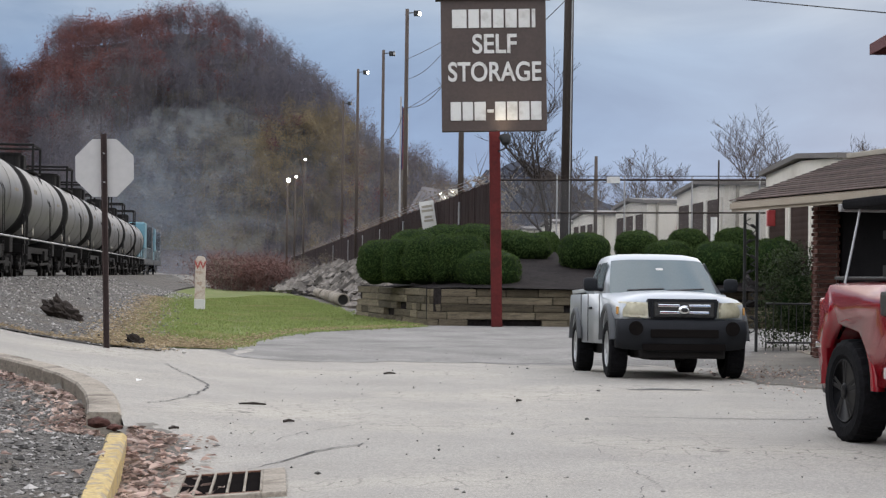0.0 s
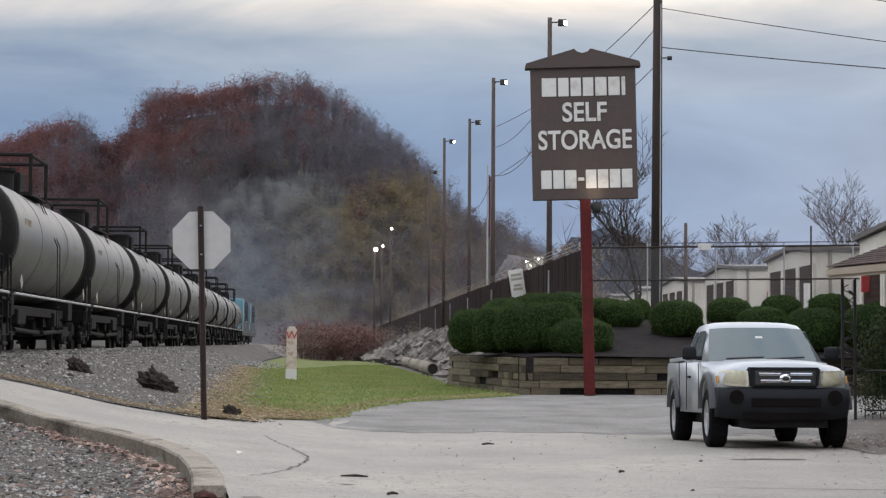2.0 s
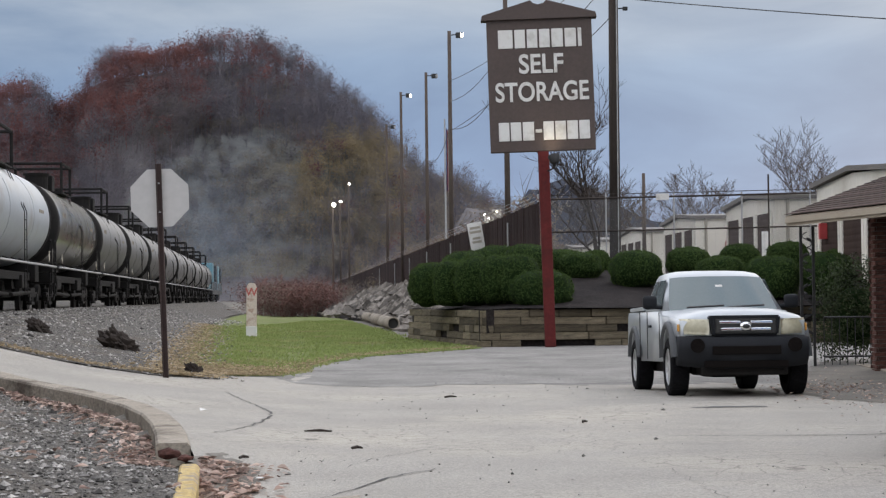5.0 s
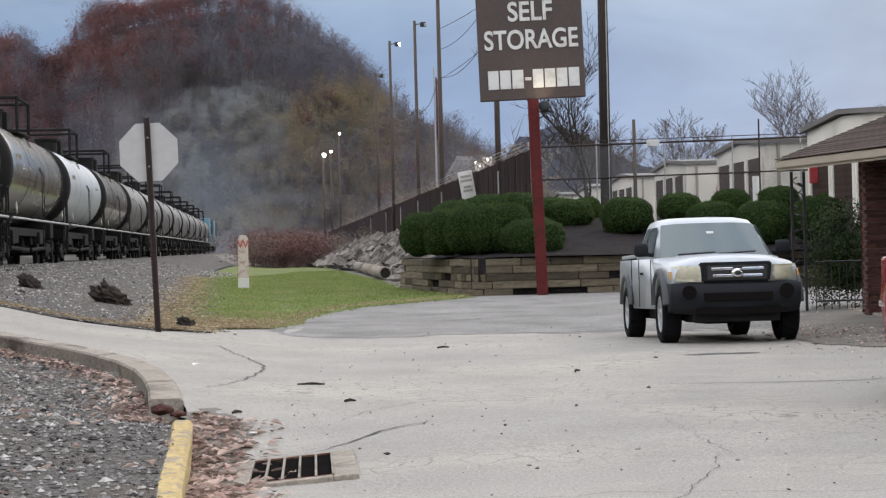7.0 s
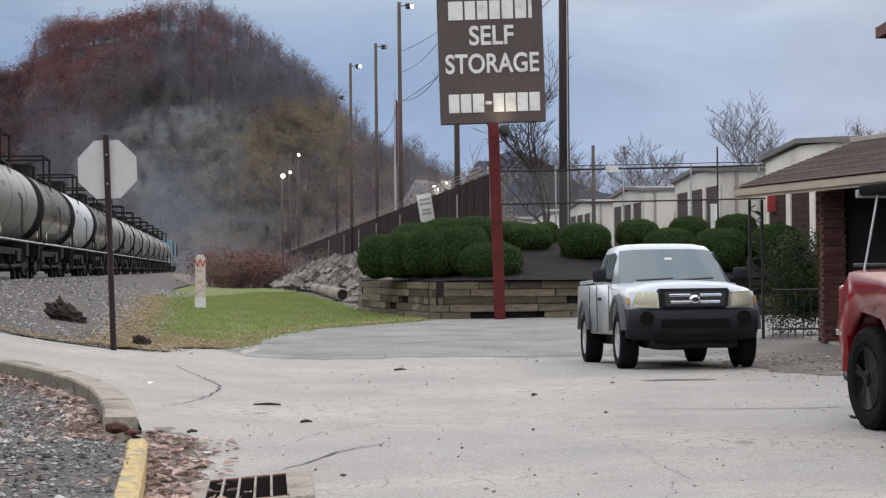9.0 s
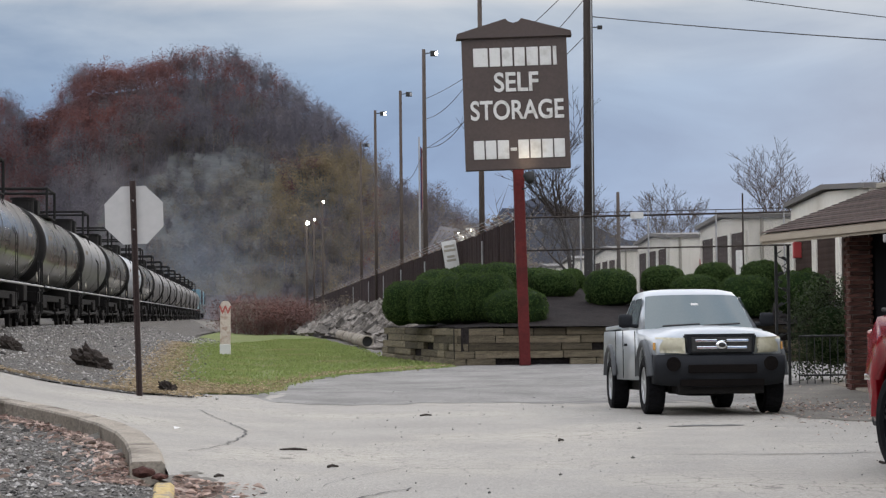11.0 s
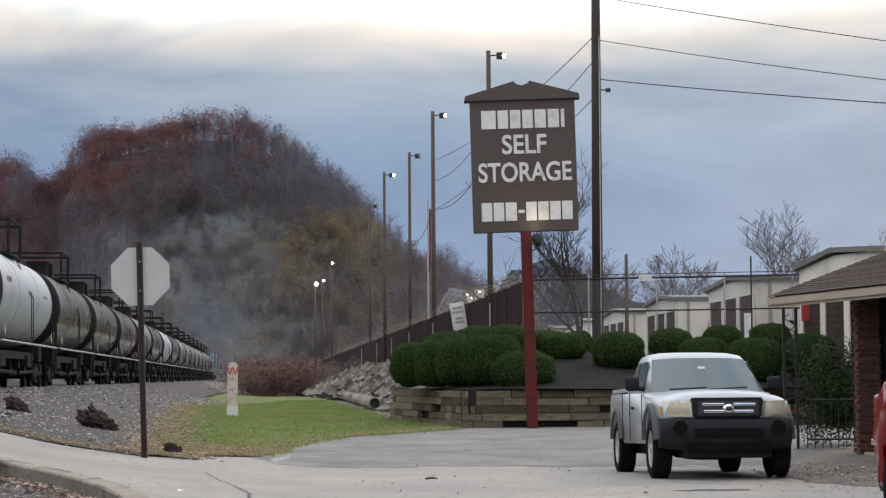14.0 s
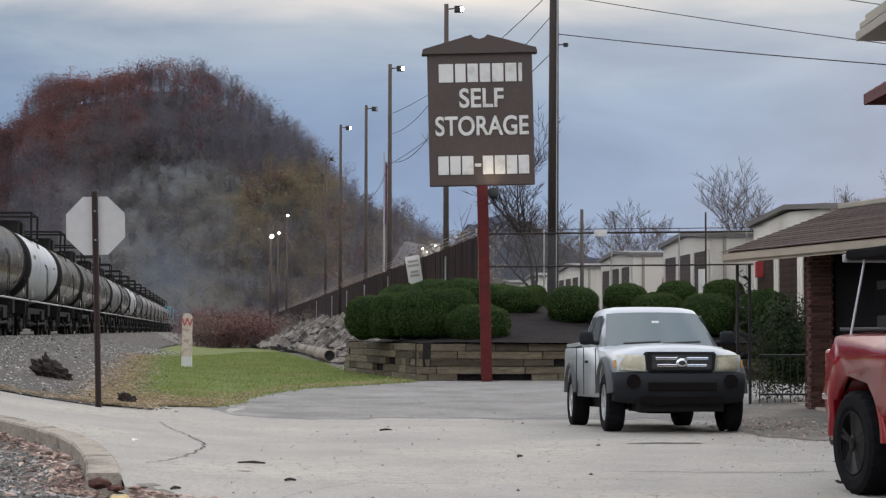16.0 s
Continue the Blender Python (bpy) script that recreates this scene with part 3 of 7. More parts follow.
def sheet(name, poly, mat, lift, step, kind="structure", label="", category="", h=gz):
    """A piece of ground with a ragged grid cut to a plan outline, lifted over the ground."""
    x0, x1 = min(p[0] for p in poly), max(p[0] for p in poly)
    y0, y1 = min(p[1] for p in poly), max(p[1] for p in poly)
    bm = bmesh.new()
    vs = [bm.verts.new((x, y, 0)) for x, y in poly]
    f = bm.faces.new(vs)
    bmesh.ops.triangulate(bm, faces=[f])
    for axis, lo, hi in ((0, x0, x1), (1, y0, y1)):
        n = int((hi - lo) / step)
        for k in range(1, n):
            co, no = [0, 0, 0], [0, 0, 0]
            co[axis], no[axis] = lo + (hi - lo) * k / n, 1
            bmesh.ops.bisect_plane(bm, geom=bm.verts[:] + bm.edges[:] + bm.faces[:], plane_co=co, plane_no=no)
    for v in bm.verts:
        v.co.z = h(v.co.x, v.co.y) + lift
    bmesh.ops.recalc_face_normals(bm, faces=bm.faces[:])
    for f in bm.faces:
        if f.normal.z < 0:
            f.normal_flip()
    return tagged(part(name, bm, mat, smooth=True), label, category, "", kind)


def build_ground():
    def axis(cuts):
        out = []
        for a, b, s in cuts:
            n = max(1, round((b - a) / s))
            out += [a + (b - a) * k / n for k in range(n)]
        return out + [cuts[-1][1]]
    xs = axis([(-4000, -300, 900), (-300, -40, 40), (-40, -22, 3), (-22, 12, 0.6), (12, 40, 4), (40, 300, 40), (300, 4000, 900)])
    ys = axis([(-3000, -60, 700), (-60, -4, 8), (-4, 62, 0.6), (62, 180, 4), (180, 400, 30), (400, 4900, 900)])
    vs, fs = [], []
    for y in ys:
        for x in xs:
            n = 0.015 * noise.noise((x * 1.3, y * 1.3, 0)) if -22 < x < 12 and -4 < y < 62 else 0
            vs.append((x, y, gz(x, y) - (0.32 if -14 < x < -0.5 and 2 < y < 29 and inside(ISLAND, x, y) else 0.06) + n))
    w = len(xs)
    for j in range(len(ys) - 1):
        for i in range(w - 1):
            fs.append((j * w + i, j * w + i + 1, (j + 1) * w + i + 1, (j + 1) * w + i))
    tagged(raw("ground", vs, fs, "dirt", smooth=True), "bare brown dirt and gravel ground of the valley", "ground", "", "structure")


ISLAND = [(-0.68, 3.0), (-1.34, 7.5), (-1.92, 11.4), (-2.22, 13.7), (-2.43, 15.2), (-2.72, 16.5), (-2.96, 17.4), (-3.17, 18.4), (-3.42, 19.6), (-3.73, 20.75), (-4.08, 21.7), (-4.52, 22.5), (-4.97, 23.08), (-5.4, 23.5), (-6.05, 24.0),
          (-7.05, 24.75), (-9.6, 26.05), (-14, 27.2), (-14, 2)]
build_ground()
sheet("road", ROAD, "asphalt", 0.0, 0.5, label="worn pale grey asphalt yard and access road", category="road")
OLD_LOT = [(-3.4, 31.5), (-3.1, 30.5), (-1.8, 29.6), (-0.95, 30.0), (0.35, 30.7), (1.7, 31.5), (3.5, 31.8), (5.0, 31.2), (9.0, 31.0), (12, 49.6), (3.3, 48.9), (-0.35, 48.6), (-0.6, 47.0), (-1.8, 44.4), (-2.9, 42.4), (-3.5, 39.0), (-3.6, 36.0), (-3.9, 33.0)]


def ragged(poly, step, amount, seed):
    rng = random.Random(seed)
    return [(x + rng.gauss(0, amount * 0.5), y + rng.gauss(0, amount)) for x, y in refine(poly + poly[:1], step)[:-1]]


sheet("old_lot", ragged(OLD_LOT, 0.22, 0.14, 3), "asphaltold", 0.004, 0.8, label="older darker grey asphalt before the retaining wall", category="pavement")
sheet("gutter_dirt", ragged([(-2.6, 16.5), (-2.42, 17.3), (-2.2, 16.6), (-2.0, 16.0), (-1.85, 15.0), (-1.72, 14.2), (-1.85, 13.0), (-1.95, 11.0), (-2.0, 11.4), (-2.2, 13.7), (-2.36, 15.2)], 0.12, 0.09, 9), "dirt", 0.006, 0.5, label="dark damp dirt washed into the gutter", category="dirt")
sheet("lawn", GRASS, "grass", 0.012, 0.9, label="green grass verge with a yellowed leafy edge", category="grass")
sheet("dirt_patch", ragged([(3.9, 28.2), (4.0, 26.6), (4.2, 25.2), (4.5, 24.3), (5.1, 24.0), (6.6, 26.5), (7.4, 38.5), (6.2, 37.0), (5.3, 34.0), (4.5, 30.5)], 0.3, 0.12, 8), "dirt", 0.008, 0.6, label="bare brown dirt with dead leaves beside the porch", category="dirt")
VERGE = [(-30, 34.0), (-14.0, 32.1), (-11.7, 31.6), (-9.5, 30.9), (-8.0, 30.5), (-6.7, 29.95), (-5.8, 29.75), (-5.0, 29.45), (-4.7, 30.3), (-5.0, 31.2), (-5.7, 35), (-6.6, 42), (-7.7, 50), (-10.3, 70), (-14.1, 104), (-17, 133), (-48, 330), (-58, 330), (-38, 130), (-30, 60)]
sheet("ballast", VERGE, "gravel", 0.016, 1.0, label="grey crushed stone ballast bank under the railway", category="gravel")
def island_z(x, y):
    return gz(x, y) - 0.23 * clamp((y - 14.5) / 2.5) + 0.06 + 0.9 * gutter(x, y)


sheet("gravel_island", ISLAND, "gravel", 0.0, 0.6, label="gravel island strewn with brown fallen leaves", category="gravel", h=island_z)


def strip(name, pts, w, z0, z1, mat, label="", parent=None, h=gz):
    """A kerb: a bevelled bar along a plan line, its outer face on the line."""
    bm = bmesh.new()
    rows = []
    P = [Vector((x, y, 0)) for x, y in pts]
    for k, p in enumerate(P):
        d = (P[min(k + 1, len(P) - 1)] - P[max(k - 1, 0)]).normalized()
        n = Vector((-d.y, d.x, 0))
        g = h(p.x, p.y)
        wob = 0.006 * noise.noise((p.x * 2, p.y * 2, 3))
        sec = [(0, z0), (0.0, z1 - 0.03), (0.03, z1 + wob), (w - 0.02, z1 + wob), (w, z1 - 0.02), (w, z0 - 0.15)]
        rows.append([bm.verts.new((p.x + n.x * o, p.y + n.y * o, g + z)) for o, z in sec])
    for a, b in zip(rows, rows[1:]):
        for k in range(5):
            bm.faces.new((a[k], a[k + 1], b[k + 1], b[k]))
    bm.faces.new(rows[0]); bm.faces.new(rows[-1])
    bmesh.ops.recalc_face_normals(bm, faces=bm.faces[:])
    return part(name, bm, mat, parent, label, smooth=False)


tagged(strip("kerb", refine(KERB[6:], 0.4), 0.30, -0.1, 0.05, "concrete"), "curved weathered concrete kerb round the gravel", "kerb", "", "structure")
tagged(strip("yellow_kerb", refine(KERB[:5], 0.4), 0.15, -0.35, 0.07, "yellow", h=lambda x, y: gz(x, y) + gutter(x, y)), "chipped yellow painted concrete kerb beside the drain", "kerb", "", "structure")


# ---- embankment, planting bed, retaining wall ----
def fence_x(y):
    return 1.47 - 0.10 * (y - 58)


def bank_left(y):
    if y < 57.6:
        return -0.25 - (y - 48.7) * 0.24
    foot = fence_x(y) - 3.1 - 3.0 * clamp((y - 100) / 30)
    return -2.4 + (foot + 2.4) * clamp((y - 57.6) / 12)


def bank_z(x, y):
    q = x - fence_x(y)
    w = 5.0 if y < 57.6 else max(3.0, fence_x(y) - bank_left(y))
    zb = 0.30 + 2.0 * clamp((q + w) / w) if q < 0 else 2.3 - 0.6 * clamp((q - 1) / 5)
    f = clamp((y - 48.7) / 9.4)
    z = 1.08 * (1 - f) + zb * f
    return max(z, 1.05) if y < 57.6 else max(min(z, gz(x, y) - 0.05 + 1.3 * max(0, x - bank_left(y))), gz(x, y) - 0.05)


def build_bank():
    vs, fs = [], []
    ys = [48.75 + 0.75 * k for k in range(26)] + [70 + 6 * k for k in range(45)]
    n = 46
    for y in ys:
        a, b = bank_left(y) + 0.05, 60.0
        for k in range(n):
            u = (k / (n - 1))
            x = a + (b - a) * (u ** 2.2)
            vs.append((x, y, bank_z(x, y) + 0.03 * noise.noise((x, y, 0))))
    for j in range(len(ys) - 1):
        for i in range(n - 1):
            fs.append((j * n + i, j * n + i + 1, (j + 1) * n + i + 1, (j + 1) * n + i))
    tagged(raw("planting_bed", vs, fs, "mulch", smooth=True), "dark mulch planting bed sloping up to the storage lot", "ground", "", "structure")


build_bank()


def build_wall():
    rng = random.Random(4)
    wall = thing("retaining_wall", "weathered stacked timber retaining wall round the planting bed", "wall", kind="structure")
    legs = [((-0.3, 48.6), (9.6, 49.6), 5), ((-2.5, 57.7), (-0.3, 48.6), 5)]
    for a, b, courses in legs:
        A, B = Vector((*a, 0)), Vector((*b, 0))
        d = (B - A).normalized()
        L, ang = (B - A).length, math.degrees(math.atan2(d.y, d.x))
        back = Vector((-d.y, d.x, 0))
        bm = bmesh.new()
        box(bm, (L / 2, 0.26, 0.5), (L, 0.2, 1.15))
        part("backing", bm, "mulch", wall, at=pose(A.x, A.y, 0, 0, 0, ang))
        for c in range(courses):
            s = -rng.uniform(0, 0.8)
            while s < L:
                l = rng.choice((0.45, 0.75, 1.0, 1.3, 1.7, 2.1)) * rng.uniform(0.9, 1.1)
                s0, s1 = max(s, 0), min(s + l, L)
                s += l
                if s1 - s0 < 0.15 or rng.random() < 0.05:
                    continue
                bm = bmesh.new()
                box(bm, (0, 0, 0), (s1 - s0 - 0.02, 0.18, 0.178), bevel=0.015)
                for v in bm.verts:
                    v.co += Vector((0, rng.uniform(-.008, .008), rng.uniform(-.006, .006)))
                w = A + d * ((s0 + s1) / 2) + back * (0.09 + rng.uniform(-0.02, 0.02) + 0.02 * c)
                part("timber", bm, "timber", wall, at=pose(w.x, w.y, 0.17 + c * 0.19 + 0.03, rng.uniform(-1, 1), rng.uniform(-.5, .5), ang))


build_wall()


# ---- signs and posts ----
def text_mesh(name, body, size, mat, parent, m, depth=0.02, label=""):
    cu = bpy.data.curves.new(name, "FONT")
    cu.body, cu.size, cu.extrude, cu.align_x, cu.align_y, cu.offset = body, size, depth, "CENTER", "CENTER", 0.018 * size
    tmp = bpy.data.objects.new(name, cu)
    scene.collection.objects.link(tmp)
    dg = bpy.context.evaluated_depsgraph_get()
    me = bpy.data.meshes.new_from_object(tmp.evaluated_get(dg))
    bpy.data.objects.remove(tmp)
    me.materials.clear()
    me.materials.append(M[mat])
    ob = new(name, me)
    ob.parent, ob.matrix_basis = parent, m
    return tagged(ob, label) if label else ob


def build_sign():
    s = thing("storage_sign", "tall brown storage sign with white letters on a red post", "sign", pose(1.43, 48.1, 0.14, 0, -1.35, 0))
    bm = bmesh.new()
    box(bm, (0, 0, 2.41), (0.27, 0.27, 4.83), bevel=0.02)
    part("post", bm, "postred", s, "dark red square steel post")
    bm = bmesh.new()
    box(bm, (0.0, 0.02, 6.48), (2.6, 0.26, 3.3), bevel=0.015)
    panel = part("panel", bm, "signbrown", s, "brown painted sign panel")
    bm = bmesh.new()
    z0 = 8.10
    out = [(-1.43, z0), (-1.40, z0 + 0.12), (-0.2, z0 + 0.46), (-0.13, z0 + 0.39), (0.0, z0 + 0.35), (0.13, z0 + 0.39), (0.2, z0 + 0.46), (1.40, z0 + 0.12), (1.43, z0)]
    fr = [bm.verts.new((x, -0.2, z)) for x, z in out]
    bk = [bm.verts.new((x, 0.24, z)) for x, z in out]
    n = len(out)
    bm.faces.new(fr); bm.faces.new(bk)
    for k in range(n):
        bm.faces.new((fr[k], fr[(k + 1) % n], bk[(k + 1) % n], bk[k]))
    bmesh.ops.recalc_face_normals(bm, faces=bm.faces[:])
    part("cap", bm, "signbrown", s, "low gabled brown cap with a notch")
    F = -0.115
    up = lambda x, z: pose(x, F, z, 90, 0, 0)
    # the owner's name and the number stand as plain bars
    widths = (0.36, 0.26, 0.26, 0.26, 0.28, 0.28, 0.09)
    x = -1.02
    for w in widths:
        bm = bmesh.new()
        box(bm, (x + w / 2, F, 7.62), (w, 0.03, 0.46), bevel=0.01)
        part("bar", bm, "signwhite", panel)
        x += w + 0.045
    text_mesh("lettering", "SELF", 0.66, "signwhite", panel, up(0.02, 6.97) @ Matrix.Diagonal((0.88, 1, 1, 1)))
    text_mesh("lettering", "STORAGE", 0.66, "signwhite", panel, up(0.02, 6.28) @ Matrix.Diagonal((0.80, 1, 1, 1)))
    x = -1.08
    for w, h, dz in ((0.26, 0.46, 0), (0.26, 0.46, 0), (0.28, 0.46, 0), (0.16, 0.08, 0), (0.26, 0.46, 0), (0.26, 0.46, 0), (0.26, 0.46, 0), (0.26, 0.46, 0)):
        bm = bmesh.new()
        box(bm, (x + w / 2, F, 5.33 + dz), (w, 0.03, h), bevel=0.01)
        part("bar", bm, "signwhite", panel)
        x += w + 0.035
    # flood lamp under the panel
    f = thing("flood_lamp", "small dark flood lamp on an arm under the sign", "lamp", pose(1.55, 47.55, 4.62))
    bm = bmesh.new()
    rod(bm, (-0.16, 0.5, -0.15), (0.02, 0.02, -0.1), 0.02)
    rod(bm, (0.02, 0.02, -0.1), (0.02, 0.0, 0.02), 0.02)
    part("arm", bm, "black", f)
    bm = bmesh.new()
    revolve(bm, [(-0.12, 0.06), (-0.1, 0.1), (0.08, 0.15), (0.1, 0.15), (0.1, 0.13), (0.0, 0.1)], axis="z", seg=16, m=pose(0.02, 0, 0.1, -28, -8, 0))
    part("head", bm, "black", f, smooth=True)
    bm = bmesh.new()
    revolve(bm, [(0.06, 0.12), (0.07, 0.02)], axis="z", seg=16, m=pose(0.02, 0, 0.1, -28, -8, 0))
    part("lens", bm, "lampwarm", f)
    li = new("flood_light", bpy.data.lights.new("flood_light", "SPOT"))
    li.data.energy, li.data.color, li.data.spot_size, li.data.spot_blend, li.data.shadow_soft_size = 14, (1.0, 0.82, 0.58), radians(100), 1.0, 0.08
    li.matrix_world = look((1.56, 47.56, 4.86), (1.5, 47.98, 5.6))


build_sign()


def build_stop_sign():
    x, y = -4.92, 29.2
    s = thing("stop_sign", "bare aluminium back of an octagonal road sign on a brown post", "road sign", pose(x, y, gz(x, y) - 0.05, 0, -1.6, 3))
    bm = bmesh.new()
    for sx in (-0.035, 0.035):
        box(bm, (sx, 0, 1.61), (0.016, 0.045, 3.27))
    box(bm, (0, 0.02, 1.61), (0.085, 0.012, 3.27))
    for k in range(28):
        box(bm, (0, 0.012, 0.25 + k * 0.1), (0.02, 0.012, 0.02))
    part("post", bm, "postbrown", s, "rusty brown steel channel post")
    bm = bmesh.new()
    r = 0.432 / math.cos(math.pi / 8)
    revolve(bm, [(0.05, r), (0.056, r)], seg=8, m=pose(0, 0, 2.735) @ pose(0, 0, 0, 0, 22.5, 0))
    part("plate", bm, "signback", s, "unpainted grey back of the octagon plate")
    for z in (2.52, 2.95):
        bm = bmesh.new()
        rod(bm, (0, -0.04, z), (0, 0.06, z), 0.014, seg=6)
        part("bolt", bm, "galv", s)


build_stop_sign()


def build_whistle_post():
    x, y = -7.25, 58.6
    s = thing("whistle_post", "weathered concrete railway post with a faded red letter", "post", pose(x, y, gz(x, y) - 0.05, 0, 0.6, 4))
    bm = bmesh.new()
    out = [(-0.155, 0), (-0.15, 1.58), (-0.08, 1.68), (0.08, 1.68), (0.15, 1.58), (0.155, 0)]
    fr, bk = [bm.verts.new((u, -0.09, z)) for u, z in out], [bm.verts.new((u, 0.09, z)) for u, z in out]
    bm.faces.new(fr); bm.faces.new(bk)
    for k in range(6):
        bm.faces.new((fr[k], fr[(k + 1) % 6], bk[(k + 1) % 6], bk[k]))
    bmesh.ops.recalc_face_normals(bm, faces=bm.faces[:])
    bmesh.ops.bevel(bm, geom=bm.edges[:], offset=0.015, segments=2, affect="EDGES")
    part("shaft", bm, "wpost", s)
    text_mesh("letter", "W", 0.34, "wred", s, pose(0, -0.092, 1.40, 90, 0, 0), 0.004)
    bm = bmesh.new()
    box(bm, (0, 0, 0.18), (0.325, 0.2, 0.4), bevel=0.02)
    part("foot", bm, "signwhite", s, "white painted foot")


build_whistle_post()


# ---- wooden poles, wires ----
def light_pole(x, y, top, base, r=0.13, lamp=True, lean=0.0, lit=True, mat="pole"):
    s = thing("light_pole", "tall wooden pole with a yard flood light along the fence" if lamp else "bare tall wooden pole along the fence", "light pole", pose(x, y, base, 0, lean, 0), "poles along the fence")
    H = top - base
    bm = bmesh.new()
    rod(bm, (0, 0, -0.3), (0, 0, H), r * 0.95, r * 0.66, seg=12)
    part("shaft", bm, mat, s, smooth=True)
    if lamp:
        bm = bmesh.new()
        rod(bm, (0, 0, H - 0.22), (0.4, -0.1, H - 0.2), 0.03)
        part("arm", bm, "black", s)
        bm = bmesh.new()
        box(bm, (0.52, -0.12, H - 0.24), (0.36, 0.24, 0.28), m=None, bevel=0.03)
        part("lamp_head", bm, "black", s)
        bm = bmesh.new()
        box(bm, (0.66, -0.2, H - 0.26), (0.14, 0.14, 0.2), bevel=0.02)
        part("lens", bm, "glow" if lit else "galv", s)
    return s


light_pole(0.81, 81.8, 15.25, 1.6, 0.14)
light_pole(-1.9, 99.9, 15.19, 1.6, 0.14)
light_pole(-3.68, 118.1, 15.19, 1.6, 0.13, lit=False)
light_pole(-5.72, 129.2, 15.19, 1.6, 0.13)
light_pole(-7.92, 152.8, 15.19, 1.6, 0.13, lit=False)
for px, py, pz in ((-12.0, 149.5, 8.9), (-13.6, 178.0, 10.6), (-13.0, 181.0, 12.4)):
    s = light_pole(px, py, pz, 0.3, 0.10, lamp=False)
    bm = bmesh.new()
    bmesh.ops.create_uvsphere(bm, u_segments=12, v_segments=8, radius=0.11 if pz > 9 else 0.16, matrix=pose(0.1, -0.2, pz - 0.55))
    part("bulb", bm, "glow", s)


def build_utility_pole():
    s = thing("utility_pole", "thick dark wooden utility pole behind the bushes", "utility pole", pose(4.03, 62.6, 1.9, 0, 0.3, 0))
    bm = bmesh.new()
    rod(bm, (0, 0, -0.4), (0, 0, 13.6), 0.19, 0.135, seg=14)
    part("shaft", bm, "poledark", s, smooth=True)
    bm = bmesh.new()
    rod(bm, (0, 0, 8.75), (0.34, -0.05, 8.75), 0.02)
    box(bm, (0.38, -0.05, 8.74), (0.16, 0.14, 0.12), bevel=0.02)
    part("bracket", bm, "black", s)
    bm = bmesh.new()
    rod(bm, (0.1, -0.17, 0.0), (0.09, -0.15, 10.5), 0.02)
    part("conduit", bm, "galv", s)


build_utility_pole()


def wire(a, b, sag, r=0.018, name="cable", label="thin dark overhead cable", n=18):
    a, b = Vector(a), Vector(b)
    cu = bpy.data.curves.new(name, "CURVE")
    cu.dimensions, cu.bevel_depth, cu.bevel_resolution = "3D", r, 1
    sp = cu.splines.new("POLY")
    sp.points.add(n - 1)
    for k in range(n):
        u = k / (n - 1)
        p = a.lerp(b, u) - Vector((0, 0, 4 * sag * u * (1 - u)))
        sp.points[k].co = (*p, 1)
    cu.materials.append(M["wire"])
    return tagged(new(name, cu), label, "cable", "overhead cables")


wire((4.2, 62.6, 11.0), (17.12, 41.4, 6.6), 0.12)
wire((4.2, 62.6, 12.28), (17.0, 41.4, 6.7), 0.15, 0.014)
wire((4.2, 62.6, 13.7), (16.05, 41.4, 7.5), 0.12, 0.014)
wire((4, 62.6, 10.4), (0.81, 81.8, 9.73), 0.3, 0.014)
wire((4, 62.6, 11.6), (-1.9, 99.9, 9.99), 0.5, 0.014)
wire((4, 62.6, 12.4), (-1.9, 99.9, 12.59), 0.5, 0.014)
wire((0.81, 81.8, 10.77), (-1.9, 99.9, 10.12), 0.7, 0.017)
wire((-1.9, 99.9, 10.25), (-3.68, 118.1, 9.86), 0.8, 0.017)
wire((-3.68, 118.1, 9.99), (-5.72, 129.2, 10.25), 0.6, 0.017)
wire((-1.9, 99.9, 11.55), (0.81, 81.8, 12.07), 0.5, 0.014)


def build_flagpole():
    s = thing("flagpole", "thin pale flagpole with a limp striped flag", "flagpole", pose(-2.42, 111.1, 1.6) @ Matrix.Diagonal((1.3, 1.3, 1.38, 1)))
    bm = bmesh.new()
    rod(bm, (0, 0, 0), (0, 0, 7.3), 0.05, 0.035)
    part("pole", bm, "galv", s)
    for k in range(7):
        bm = bmesh.new()
        bmesh.ops.create_grid(bm, x_segments=1, y_segments=10, size=0.5)
        for v in bm.verts:
            u, w = v.co.x + 0.5, v.co.y + 0.5
            v.co = Vector((0.05 + 0.042 * (k + u), 0.05 * math.sin(k * 1.3 + u * 2), 4.3 + 2.6 * w - 0.05 * k))
        part("flag_fold", bm, "flagblue" if k == 0 else ("flagred" if k % 2 else "signwhite"), s)


build_flagpole()


